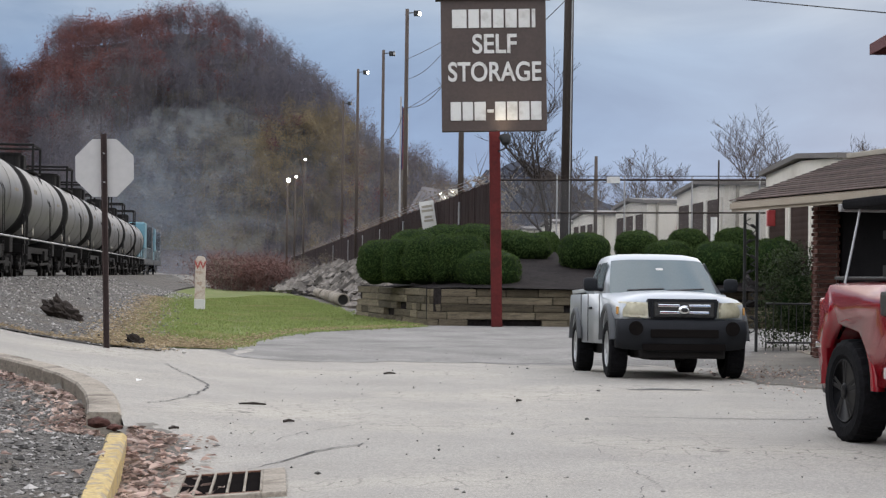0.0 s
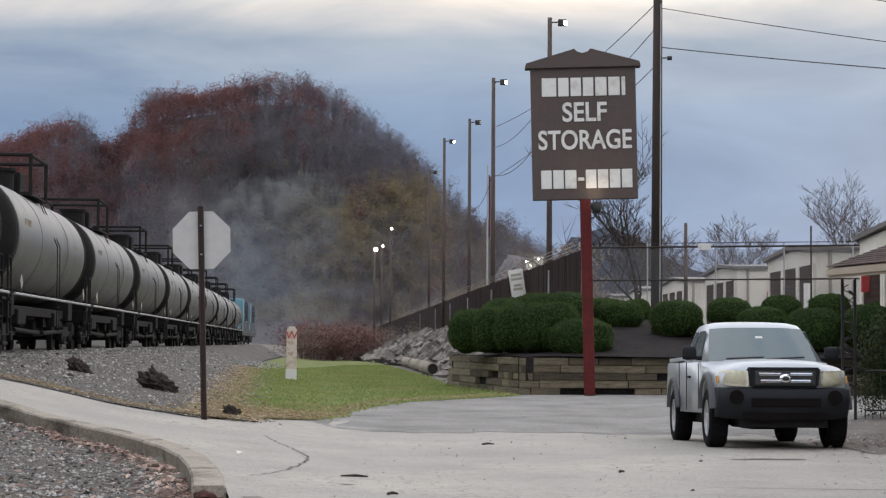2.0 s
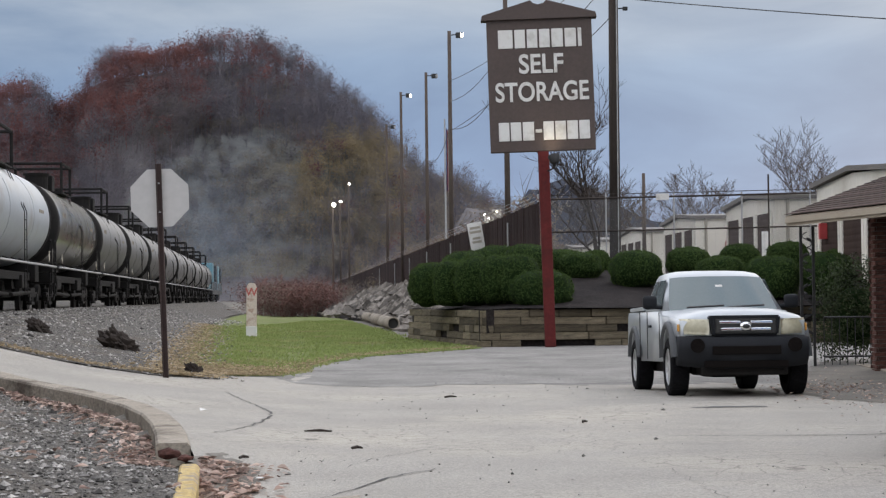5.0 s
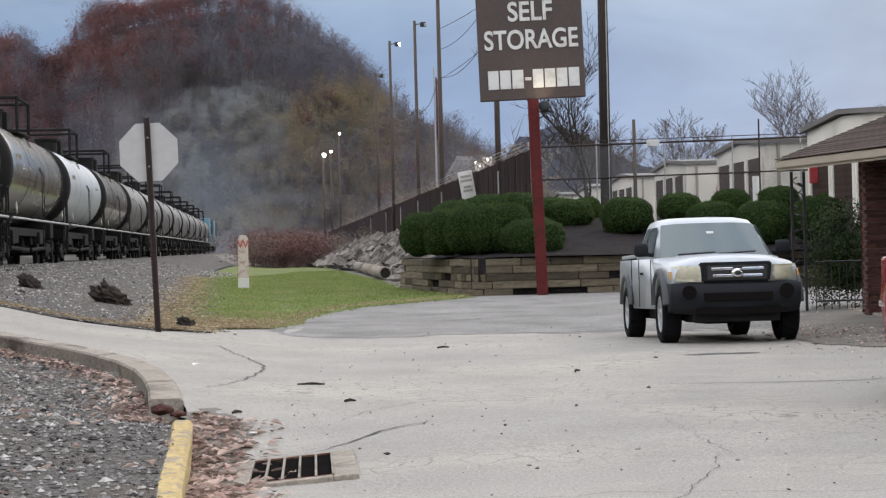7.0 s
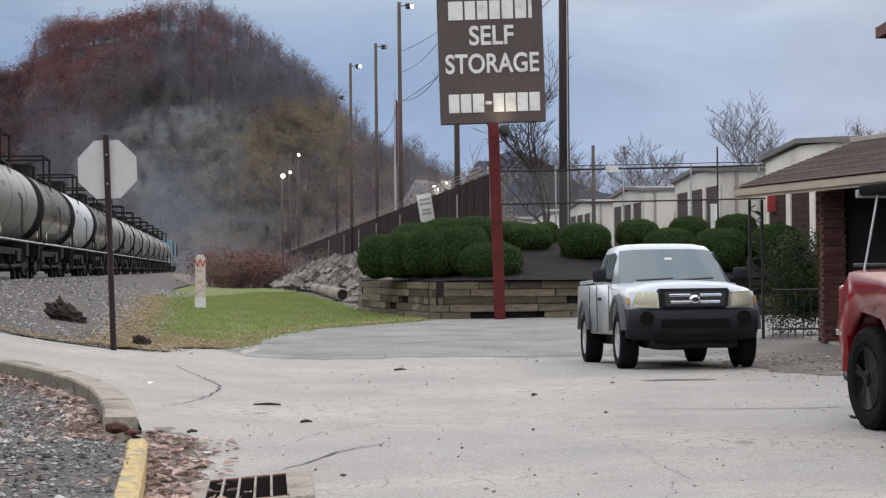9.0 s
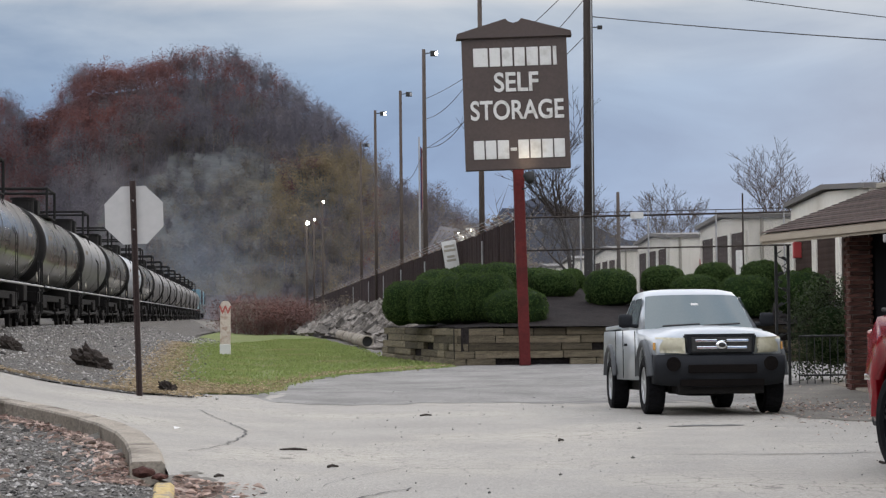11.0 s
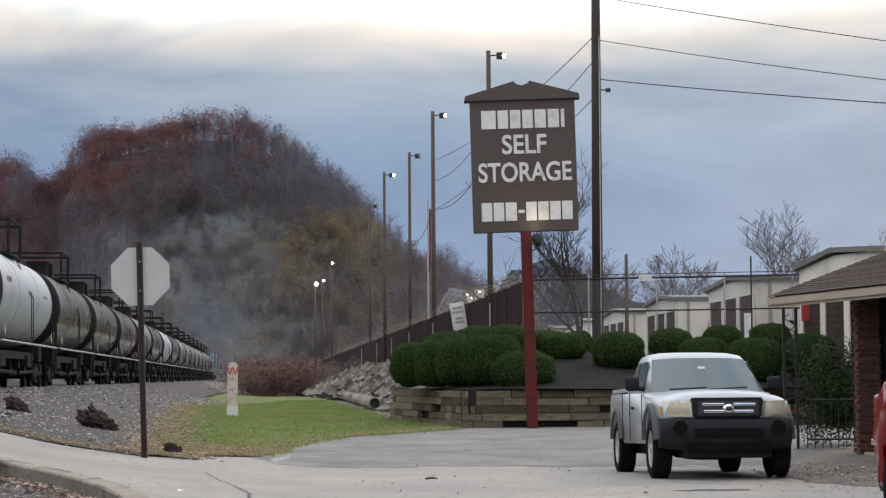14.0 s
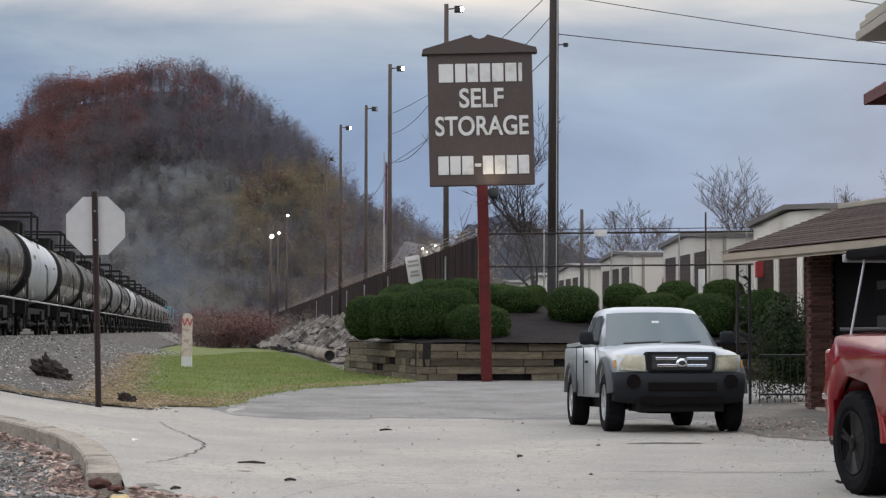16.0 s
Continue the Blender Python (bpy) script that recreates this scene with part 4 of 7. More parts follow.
# ---- slatted fence and chain link ----
def build_fence():
    s = thing("slatted_fence", "long dark brown slatted privacy fence on the bank", "fence")
    rng = random.Random(8)
    ys = [58.0]
    while ys[-1] < 330:
        ys.append(ys[-1] + (2.4 if ys[-1] < 140 else 8))
    slat = bmesh.new()
    box(slat, (0, 0, 0.95), (0.035, 1.0, 1.9))
    me = None
    for a, b in zip(ys, ys[1:]):
        n = 12 if a < 110 else 4
        for k in range(n):
            y = a + (b - a) * (k + 0.5) / n
            if me is None:
                ob = part("slat", slat, "fence", s)
                me = ob.data
            else:
                ob = new("slat", me)
                ob.parent = s
            ob.matrix_basis = pose(fence_x(y) + rng.uniform(-.01, .01), y, 2.28 + rng.uniform(-.03, .03), 0, 0, 5.7) @ Matrix.Diagonal((1, (b - a) / n - 0.02, 1, 1))
        bm = bmesh.new()
        rod(bm, (fence_x(a) + 0.07, a, 2.2), (fence_x(a) + 0.07, a, 4.2), 0.04)
        rod(bm, (fence_x(a) + 0.05, a, 4.2), (fence_x(a) - 0.2, a, 4.45), 0.012)
        part("fence_post", bm, "rust", s)
    for z, o in ((4.28, -0.03), (4.36, -0.11), (4.44, -0.19)):
        bm = bmesh.new()
        rod(bm, (fence_x(58) + o, 58, z), (fence_x(330) + o, 330, z), 0.007, seg=4)
        part("barbed_wire", bm, "galv", s)
    for a in (66, 78, 90, 106, 122, 140, 165):
        bm = bmesh.new()
        rod(bm, (fence_x(a) - 0.05, a, 2.2), (fence_x(a) - 0.05, a, 3.9), 0.035)
        part("pale_post", bm, "galv", s)
    b = thing("banner", "white banner with illegible dark print on the fence", "banner", pose(fence_x(73.7) - 0.32, 73.6, 3.2, 0, -9, 6))
    bm = bmesh.new()
    box(bm, (0, 0, 0.5), (0.55, 0.03, 1.05), bevel=0.005)
    part("sheet", bm, "signwhite", b)
    for z, w in ((0.82, 0.40), (0.66, 0.44), (0.42, 0.3), (0.28, 0.36)):
        bm = bmesh.new()
        box(bm, (0, -0.018, z), (w, 0.006, 0.09))
        part("bar", bm, "trimtan", b)


def build_chain_link():
    s = thing("chain_link_fence", "grey chain link fence topped with wire before the storage sheds", "fence")
    x0, x1, y = 1.5, 12.0, 60.2
    n = 5
    for k in range(n + 1):
        x = x0 + (x1 - x0) * k / n
        bm = bmesh.new()
        rod(bm, (x, y, 1.5), (x, y, 4.55), 0.025)
        part("fence_post", bm, "galv", s)
    for z, r in ((4.38, 0.03), (3.36, 0.025), (4.5, 0.012)):
        bm = bmesh.new()
        rod(bm, (x0, y, z), (x1, y, z + 0.12), r, seg=6)
        part("rail", bm, "poledark", s)
    bm = bmesh.new()
    box(bm, ((x0 + x1) / 2, y, 2.9), (x1 - x0, 0.006, 2.9))
    ob = part("mesh", bm, "chain", s)
    for x, z, w in ((5.35, 4.42, 0.4),):
        bm = bmesh.new()
        box(bm, (x, y - 0.05, z), (w, 0.03, 0.2), bevel=0.005)
        part("plate", bm, "signwhite", s)
    p = thing("vent_pipe", "white plastic pipe standing at the fence", "pipe", pose(8.25, 58.5, 1.15))
    bm = bmesh.new()
    rod(bm, (0, 0, 0), (0, 0, 2.1), 0.1)
    part("tube", bm, "signwhite", p)
    p = thing("steel_post", "thin dark steel post behind the hedge", "post", pose(8.45, 59.0, 1.4))
    bm = bmesh.new()
    rod(bm, (0, 0, 0), (0, 0, 3.6), 0.026)
    part("tube", bm, "poledark", p)
    p = light_pole(5.75, 72, 5.9, 1.7, 0.09, lamp=False)


build_fence()
build_chain_link()


# ---- storage sheds ----
def build_shed(y0, y1, x1, base=1.65, eave=4.34, peak=4.50):
    wx = lambda y: 8.9 - 0.055 * (y - 60)
    xa, xb = wx(y0), wx(y1)
    s = thing("storage_shed", "long cream metal storage shed with brown roll-up doors", "shed", group="storage sheds")
    mid = (y0 + y1) / 2
    bm = bmesh.new()
    pro = [(y0, base), (y0, eave), (mid, peak), (y1, eave), (y1, base)]
    A = [bm.verts.new((wx(y), y, z)) for y, z in pro]
    B = [bm.verts.new((x1, y, z)) for y, z in pro]
    bm.faces.new(A); bm.faces.new(B)
    for k in range(5):
        bm.faces.new((A[k], A[(k + 1) % 5], B[(k + 1) % 5], B[k]))
    bmesh.ops.recalc_face_normals(bm, faces=bm.faces[:])
    part("wall", bm, "cream", s)
    bm = bmesh.new()
    for ya, za, yb, zb in ((y0 - 0.12, eave - 0.02, mid, peak + 0.06), (mid, peak + 0.06, y1 + 0.25, eave - 0.02)):
        q = [bm.verts.new(c) for c in ((wx(ya) - 0.15, ya, za), (x1, ya, za), (x1, yb, zb), (wx(yb) - 0.15, yb, zb))]
        w = [bm.verts.new(v.co + Vector((0, 0, 0.13))) for v in q]
        bm.faces.new(q); bm.faces.new(w)
        for k in range(4):
            bm.faces.new((q[k], q[(k + 1) % 4], w[(k + 1) % 4], w[k]))
    bmesh.ops.recalc_face_normals(bm, faces=bm.faces[:])
    part("roof", bm, "roofmetal", s)
    bm = bmesh.new()
    rod(bm, (xa + 0.4, y0 - 0.05, base), (xa + 0.4, y0 - 0.05, eave), 0.06, seg=6)
    part("downpipe", bm, "trimtan", s)
    # ribs on the end wall
    x = xa + 0.15
    rib = None
    while x < min(x1, xa + 7):
        if rib is None:
            bm = bmesh.new()
            box(bm, (0, 0, 0), (0.05, 0.03, eave - base - 0.05))
            ob = part("rib", bm, "cream", s)
            rib = ob.data
        else:
            ob = new("rib", rib)
            ob.parent = s
        ob.matrix_basis = pose(x, y0 - 0.012, (eave + base) / 2)
        x += 0.32
    n = 3
    w = (y1 - y0 - 0.6) / n
    for k in range(n):
        yc = y0 + 0.3 + w * (k + 0.5)
        bm = bmesh.new()
        rows = []
        for q in range(40):
            zz, dx = base + 2.28 * q / 39, (0.0, -0.006, -0.006)[q % 3]
            rows.append([bm.verts.new((wx(yc + e * (w - 0.55) / 2) - 0.02 + dx, yc + e * (w - 0.55) / 2, zz)) for e in (-1, 1)])
        for a, b in zip(rows, rows[1:]):
            bm.faces.new((a[0], a[1], b[1], b[0]))
        part("rollup_door", bm, "door", s, "brown corrugated roll-up door")
        for yy in (yc - w / 2 + 0.14, yc + w / 2 - 0.14):
            bm = bmesh.new()
            box(bm, (wx(yy) - 0.03, yy, base + 1.15), (0.05, 0.27, 2.32))
            part("door_jamb", bm, "cream", s)
    return s


for a, b, x1 in ((46.6, 54.8, 30), (60.6, 69.0, 34), (75.6, 84.0, 34), (90.5, 99.0, 34), (106, 114, 30), (122, 130, 30)):
    build_shed(a, b, x1)
for x, y, z in ((9.3, 75.5, 3.25), (9.13, 53.6, 3.08)):
    s = thing("extinguisher_box", "small red fire cabinet on a shed wall", "cabinet", pose(x, y, z))
    bm = bmesh.new()
    box(bm, (0, 0, 0), (0.22, 0.2, 0.44), bevel=0.02)
    part("body", bm, "redbox", s)


# ---- house with porch ----
EX = lambda y: 5.35 + (35.2 - y) * 0.24     # the eave line


def build_house():
    h = thing("brick_house", "low brick house with a brown shingle porch roof", "house")
    # porch roof slab: eave, fascia, shingles in courses
    ya, yb = 35.4, 22.0
    run, rise = 2.1, 0.78
    ez = 2.80
    bm = bmesh.new()
    pts = [(0, ez - 0.02), (run, ez + rise - 0.02), (run, ez + rise - 0.12), (0.0, ez - 0.2), ]
    A = [bm.verts.new((EX(ya) + u + (0.0 if u else 0), ya if u == 0 else ya, z)) for u, z in pts]
    B = [bm.verts.new((EX(yb) + u, yb, z)) for u, z in pts]
    bm.faces.new(A); bm.faces.new(B)
    for k in range(4):
        bm.faces.new((A[k], A[(k + 1) % 4], B[(k + 1) % 4], B[k]))
    bmesh.ops.recalc_face_normals(bm, faces=bm.faces[:])
    roof = part("porch_roof", bm, "fascia", h, "cream edged porch roof")
    for k in range(16):
        u0, u1 = run * k / 16 - 0.04, run * (k + 1) / 16
        z0, z1 = ez + rise * k / 16 + 0.020, ez + rise * (k + 1) / 16 + 0.012
        bm = bmesh.new()
        q = [bm.verts.new(c) for c in ((EX(ya) + u0, ya + 0.06, z0), (EX(yb) + u0, yb, z0), (EX(yb) + u1, yb, z1), (EX(ya) + u1, ya + 0.06, z1))]
        w = [bm.verts.new(v.co - Vector((0, 0, 0.014))) for v in q]
        bm.faces.new(q); bm.faces.new(w)
        for i in range(4):
            bm.faces.new((q[i], q[(i + 1) % 4], w[(i + 1) % 4], w[i]))
        bmesh.ops.recalc_face_normals(bm, faces=bm.faces[:])
        part("shingle", bm, "shingle", roof)
    bm = bmesh.new()
    a, b = Vector((EX(ya) - 0.03, ya, ez - 0.1)), Vector((EX(yb) - 0.03, yb, ez - 0.1))
    box(bm, (0, 0, 0), (0.03, (a - b).length, 0.10), m=Matrix.Translation((a + b) / 2) @ pose(0, 0, 0, 0, 0, math.degrees(math.atan2(0.24, 1))), bevel=0.005)
    part("fascia", bm, "fascia", roof)
    bm = bmesh.new()
    a, b = Vector((EX(ya) + run, ya, ez + rise + 0.02)), Vector((EX(yb) + run, yb, ez + rise + 0.02))
    box(bm, (0.1, 0, 0.04), (0.28, (a - b).length, 0.1), m=Matrix.Translation((a + b) / 2) @ pose(0, 0, 0, 0, 0, math.degrees(math.atan2(0.24, 1))), bevel=0.02)
    part("ridge_cap", bm, "trimtan", roof)
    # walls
    # wall and doors take the porch shade from their near black colour
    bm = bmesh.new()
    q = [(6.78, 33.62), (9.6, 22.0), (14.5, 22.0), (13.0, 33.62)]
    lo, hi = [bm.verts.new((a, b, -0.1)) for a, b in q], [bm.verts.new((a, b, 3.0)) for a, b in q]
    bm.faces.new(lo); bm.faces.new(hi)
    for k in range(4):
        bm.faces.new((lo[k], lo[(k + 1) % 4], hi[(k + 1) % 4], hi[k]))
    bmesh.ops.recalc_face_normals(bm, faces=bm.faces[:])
    part("wall", bm, "shadelidblack", h, "house wall under the porch, its deep shade painted near black")
    bm = bmesh.new()
    box(bm, (6.62, 33.45, 1.3), (0.34, 0.34, 2.85))
    pil = part("brick_pier", bm, "mortar", h, "dark red brick pier at the porch")
    me = None
    for c in range(38):
        for side in range(4):
            for j in range(2):
                if me is None:
                    bm = bmesh.new()
                    box(bm, (0, 0, 0), (0.185, 0.03, 0.062), bevel=0.006)
                    ob = part("brick", bm, "brick", pil)
                    me = ob.data
                else:
                    ob = new("brick", me)
                    ob.parent = pil
                off = (-0.095 if j == 0 else 0.095) + (0.04 if c % 2 else -0.04)
                ob.matrix_basis = pose(6.62, 33.45, 0) @ pose(0, 0, 0, 0, 0, 90 * side) @ pose(off * 0.9, -0.172, 0.05 + c * 0.073)
    for yy in (29.4, 31.6):
        bm = bmesh.new()
        box(bm, (6.76 + (33.62 - yy) * 0.243, yy, 1.15), (0.06, 1.5, 2.1), m=None, bevel=0.01)
        d = part("door", bm, "black", h, "dark panelled door, porch shade put into its black")
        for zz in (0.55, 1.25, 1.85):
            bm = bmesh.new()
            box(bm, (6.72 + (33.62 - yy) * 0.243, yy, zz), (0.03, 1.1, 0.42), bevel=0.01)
            part("panel", bm, "shadelidblack", d)
    # porch slab
    bm = bmesh.new()
    box(bm, (7.75, 31.5, 0.02), (2.5, 8.2, 0.16), bevel=0.02)
    part("porch_floor", bm, "concrete", h)
    # upper storey, its eave and awning
    bm = bmesh.new()
    box(bm, (9.4, 24.0, 4.6), (5.0, 4.2, 2.4))
    part("upper_wall", bm, "brick", h)
    bm = bmesh.new()
    for z, o, t in ((5.36, 0.0, 0.12), (5.50, 0.05, 0.08), (5.60, 0.12, 0.10)):
        box(bm, (8.8 + o / 2, 24.0, z), (6.2 - o, 5.0 - o, t), bevel=0.01)
    part("upper_eave", bm, "trimtan", h)
    bm = bmesh.new()
    q = [(5.62, 25.7, 4.48), (5.62, 23.0, 4.48), (6.55, 23.0, 5.05), (6.55, 25.7, 5.05)]
    lo = [(5.62, 25.7, 4.34), (5.62, 23.0, 4.34), (6.55, 23.0, 4.34), (6.55, 25.7, 4.34)]
    V, W_ = [bm.verts.new(c) for c in q], [bm.verts.new(c) for c in lo]
    bm.faces.new(V)
    for k in range(4):
        bm.faces.new((V[k], V[(k + 1) % 4], W_[(k + 1) % 4], W_[k]))
    bmesh.ops.recalc_face_normals(bm, faces=bm.faces[:])
    part("awning", bm, "awning", h, "maroon cloth window awning")


build_house()


def build_iron_post(x, y):
    g = gz(x, y)
    s = thing("iron_porch_post", "black wrought iron porch post with leaf scrolls", "post", pose(x, y, g))
    H = 2.58 - g
    for dx in (-0.11, 0.11):
        bm = bmesh.new()
        box(bm, (dx, 0, H / 2), (0.05, 0.05, H), bevel=0.006)
        part("bar", bm, "blackiron", s)
    for k in range(8):
        z = 0.2 + k * (H - 0.3) / 8
        bm = bmesh.new()
        pts = [Vector((0.09 * math.sin(t * 6.28) * (1 if k % 2 else -1), 0, z + 0.28 * t)) for t in [i / 10 for i in range(11)]]
        for a, b in zip(pts, pts[1:]):
            rod(bm, a, b, 0.010, seg=5)
        part("scroll", bm, "blackiron", s)
        bm = bmesh.new()
        bmesh.ops.create_icosphere(bm, subdivisions=1, radius=0.045, matrix=pose(0.04 if k % 2 else -0.04, -0.01, z + 0.14, 0, 40 if k % 2 else -40, 0) @ Matrix.Diagonal((1.5, 0.3, 0.7, 1)))
        part("leaf", bm, "blackiron", s)


build_iron_post(5.62, 35.2)


def build_rail():
    s = thing("iron_railing", "low black wrought iron porch railing", "railing")
    a, b = Vector((5.9, 35.2, 0.1)), Vector((7.3, 35.3, 0.1))
    for z in (0.15, 0.85):
        bm = bmesh.new()
        rod(bm, a + Vector((0, 0, z)), b + Vector((0, 0, z)), 0.018, seg=6)
        part("rail", bm, "blackiron", s)
    for k in range(11):
        p = a.lerp(b, k / 10)
        bm = bmesh.new()
        rod(bm, p, p + Vector((0, 0, 0.85)), 0.009, seg=5)
        part("baluster", bm, "blackiron", s)


build_rail()


# ---- bushes ----
def bush(x, y, z, rx, ry, rz, seed, n=3400, name="clipped_bush", label="round clipped dark green evergreen bush", mat="bush", core="bushshade", loose=0.014, size=0.034, group="clipped bushes", solid=1.0):
    rng = np.random.default_rng(seed)
    s = thing(name, label, "bush", pose(x, y, z), group)
    bm = bmesh.new()
    # solid core added behind the leaves, coloured as their inner shade
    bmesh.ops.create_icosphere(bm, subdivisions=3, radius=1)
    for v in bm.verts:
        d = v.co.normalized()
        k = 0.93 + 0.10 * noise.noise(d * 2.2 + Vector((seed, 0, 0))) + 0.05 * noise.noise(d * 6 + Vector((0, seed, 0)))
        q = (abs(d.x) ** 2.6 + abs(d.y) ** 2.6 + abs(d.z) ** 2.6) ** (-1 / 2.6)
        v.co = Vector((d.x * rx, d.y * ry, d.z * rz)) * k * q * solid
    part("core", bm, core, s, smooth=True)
    d = rng.normal(size=(n, 3))
    d /= np.linalg.norm(d, axis=1)[:, None]
    d = d[d[:, 2] > -0.75]
    vs, fs = [], []
    for k, u in enumerate(d):
        nrm = Vector(u)
        r = 0.95 + 0.10 * noise.noise(nrm * 2.2 + Vector((seed, 0, 0))) + 0.05 * noise.noise(nrm * 6 + Vector((0, seed, 0))) + rng.uniform(-loose, loose)
        c = np.array((u[0] * rx, u[1] * ry, u[2] * rz)) * r * (abs(u[0]) ** 2.6 + abs(u[1]) ** 2.6 + abs(u[2]) ** 2.6) ** (-1 / 2.6)
        t = rng.normal(size=3); t -= u * (t @ u) * 0.6; t /= np.linalg.norm(t)
        b = np.cross(u, t) + u * rng.uniform(-0.6, 0.6)
        l, w = size * rng.uniform(0.7, 1.5), size * rng.uniform(0.3, 0.6)
        i = len(vs)
        vs += [tuple(c - t * l), tuple(c + b * w), tuple(c + t * l + u * l * 0.6), tuple(c - b * w)]
        fs.append((i, i + 1, i + 2, i + 3))
    raw("foliage", vs, fs, mat, s)
    return s


# centre x, depth, height and half sizes
BUSHES = [(-1.65, 52.9, 1.72, 0.62, 0.75, 0.62), (-1.05, 52.2, 1.74, 0.55, 0.7, 0.66), (-0.45, 51.6, 1.78, 0.58, 0.7, 0.68), (0.18, 51.2, 1.80, 0.55, 0.7, 0.70), (0.72, 51.0, 1.80, 0.58, 0.7, 0.72),
          (-0.7, 55.0, 2.15, 0.75, 0.8, 0.55), (0.2, 55.4, 2.30, 0.8, 0.8, 0.55), (1.0, 55.0, 2.35, 0.75, 0.8, 0.52), (1.3, 50.4, 1.52, 0.84, 0.75, 0.56), (2.5, 55.4, 2.22, 0.70, 0.7, 0.42),
          (2.0, 56.6, 2.35, 0.7, 0.7, 0.40), (3.15, 58.0, 2.38, 0.42, 0.5, 0.36), (3.98, 53.6, 2.08, 0.74, 0.75, 0.55), (5.45, 53.8, 2.28, 0.60, 0.65, 0.42), (6.05, 51.4, 1.98, 0.68, 0.6, 0.42),
          (6.85, 53.6, 2.35, 0.56, 0.6, 0.42), (7.3, 51.0, 1.78, 0.76, 0.7, 0.62), (8.1, 53.2, 2.38, 0.58, 0.6, 0.42), (8.75, 51.0, 1.85, 0.72, 0.7, 0.62), (9.5, 52.6, 2.1, 0.6, 0.6, 0.5)]
for k, b in enumerate(BUSHES):
    bush(*b, seed=k + 3)
bush(6.75, 36.6, 0.95, 0.66, 0.6, 0.92, 77, 5200, "leafy_shrub", "loose leafy green shrub beside the porch railing", "shrub", "bushshade", 0.30, 0.038, "", 0.62)


# ---- wheels and trucks ----
def wheel(parent, name, x, y, r, w, side, rim, spokes):
    """A wheel in its truck's space: axle along x; side +1 outer face at +x."""
    s = new(name)
    s.parent, s.matrix_basis = parent, pose(x, y, r)
    bm = bmesh.new()
    h = w / 2
    revolve(bm, [(-h * 0.8, r * 0.62), (-h, r * 0.72), (-h, r * 0.90), (-h * 0.82, r * 0.985), (-h * 0.5, r), (0, r), (h * 0.5, r), (h * 0.82, r * 0.985), (h, r * 0.90), (h, r * 0.72), (h * 0.8, r * 0.62)],
            axis="x", seg=96, closed=True)
    for v in bm.verts:      # tread lugs, staggered from shoulder to shoulder
        a = math.atan2(v.co.z, v.co.y) / (2 * math.pi) * 96 + (2 if v.co.x > 0 else 0)
        if math.hypot(v.co.y, v.co.z) > r * 0.97 and int(math.floor(a + 0.5)) % 4 < 2:
            v.co.y, v.co.z = v.co.y * 1.022, v.co.z * 1.022
    part("tyre", bm, "tyre", s, smooth=False)
    bm = bmesh.new()
    f = side * h
    revolve(bm, [(f * 0.86, r * 0.64), (f * 0.9, r * 0.60), (f * 0.3, r * 0.56), (f * 0.25, 0.02)], axis="x", seg=28)
    rm = part("rim", bm, rim, s, smooth=True)
    for k in range(spokes):
        a = 2 * math.pi * k / spokes
        bm = bmesh.new()
        for o in (-0.12, 0.12):
            box(bm, (f * 0.72, 0, r * 0.34), (abs(f) * 0.3, r * 0.10, r * 0.5), m=Matrix.Rotation(a + o, 4, "X"), bevel=0.008)
        part("spoke", bm, rim, rm)
    bm = bmesh.new()
    revolve(bm, [(f * 0.5, r * 0.17), (f * 0.88, r * 0.16), (f * 0.94, r * 0.10), (f * 0.94, 0.005)], axis="x", seg=16)
    part("hub", bm, rim, rm, smooth=True)
    return s


def patch(bm, f, nu=6, nv=4):
    g = [[bm.verts.new(f(i / nu, j / nv)) for i in range(nu + 1)] for j in range(nv + 1)]
    for j in range(nv):
        for i in range(nu):
            bm.faces.new((g[j][i], g[j][i + 1], g[j + 1][i + 1], g[j + 1][i]))


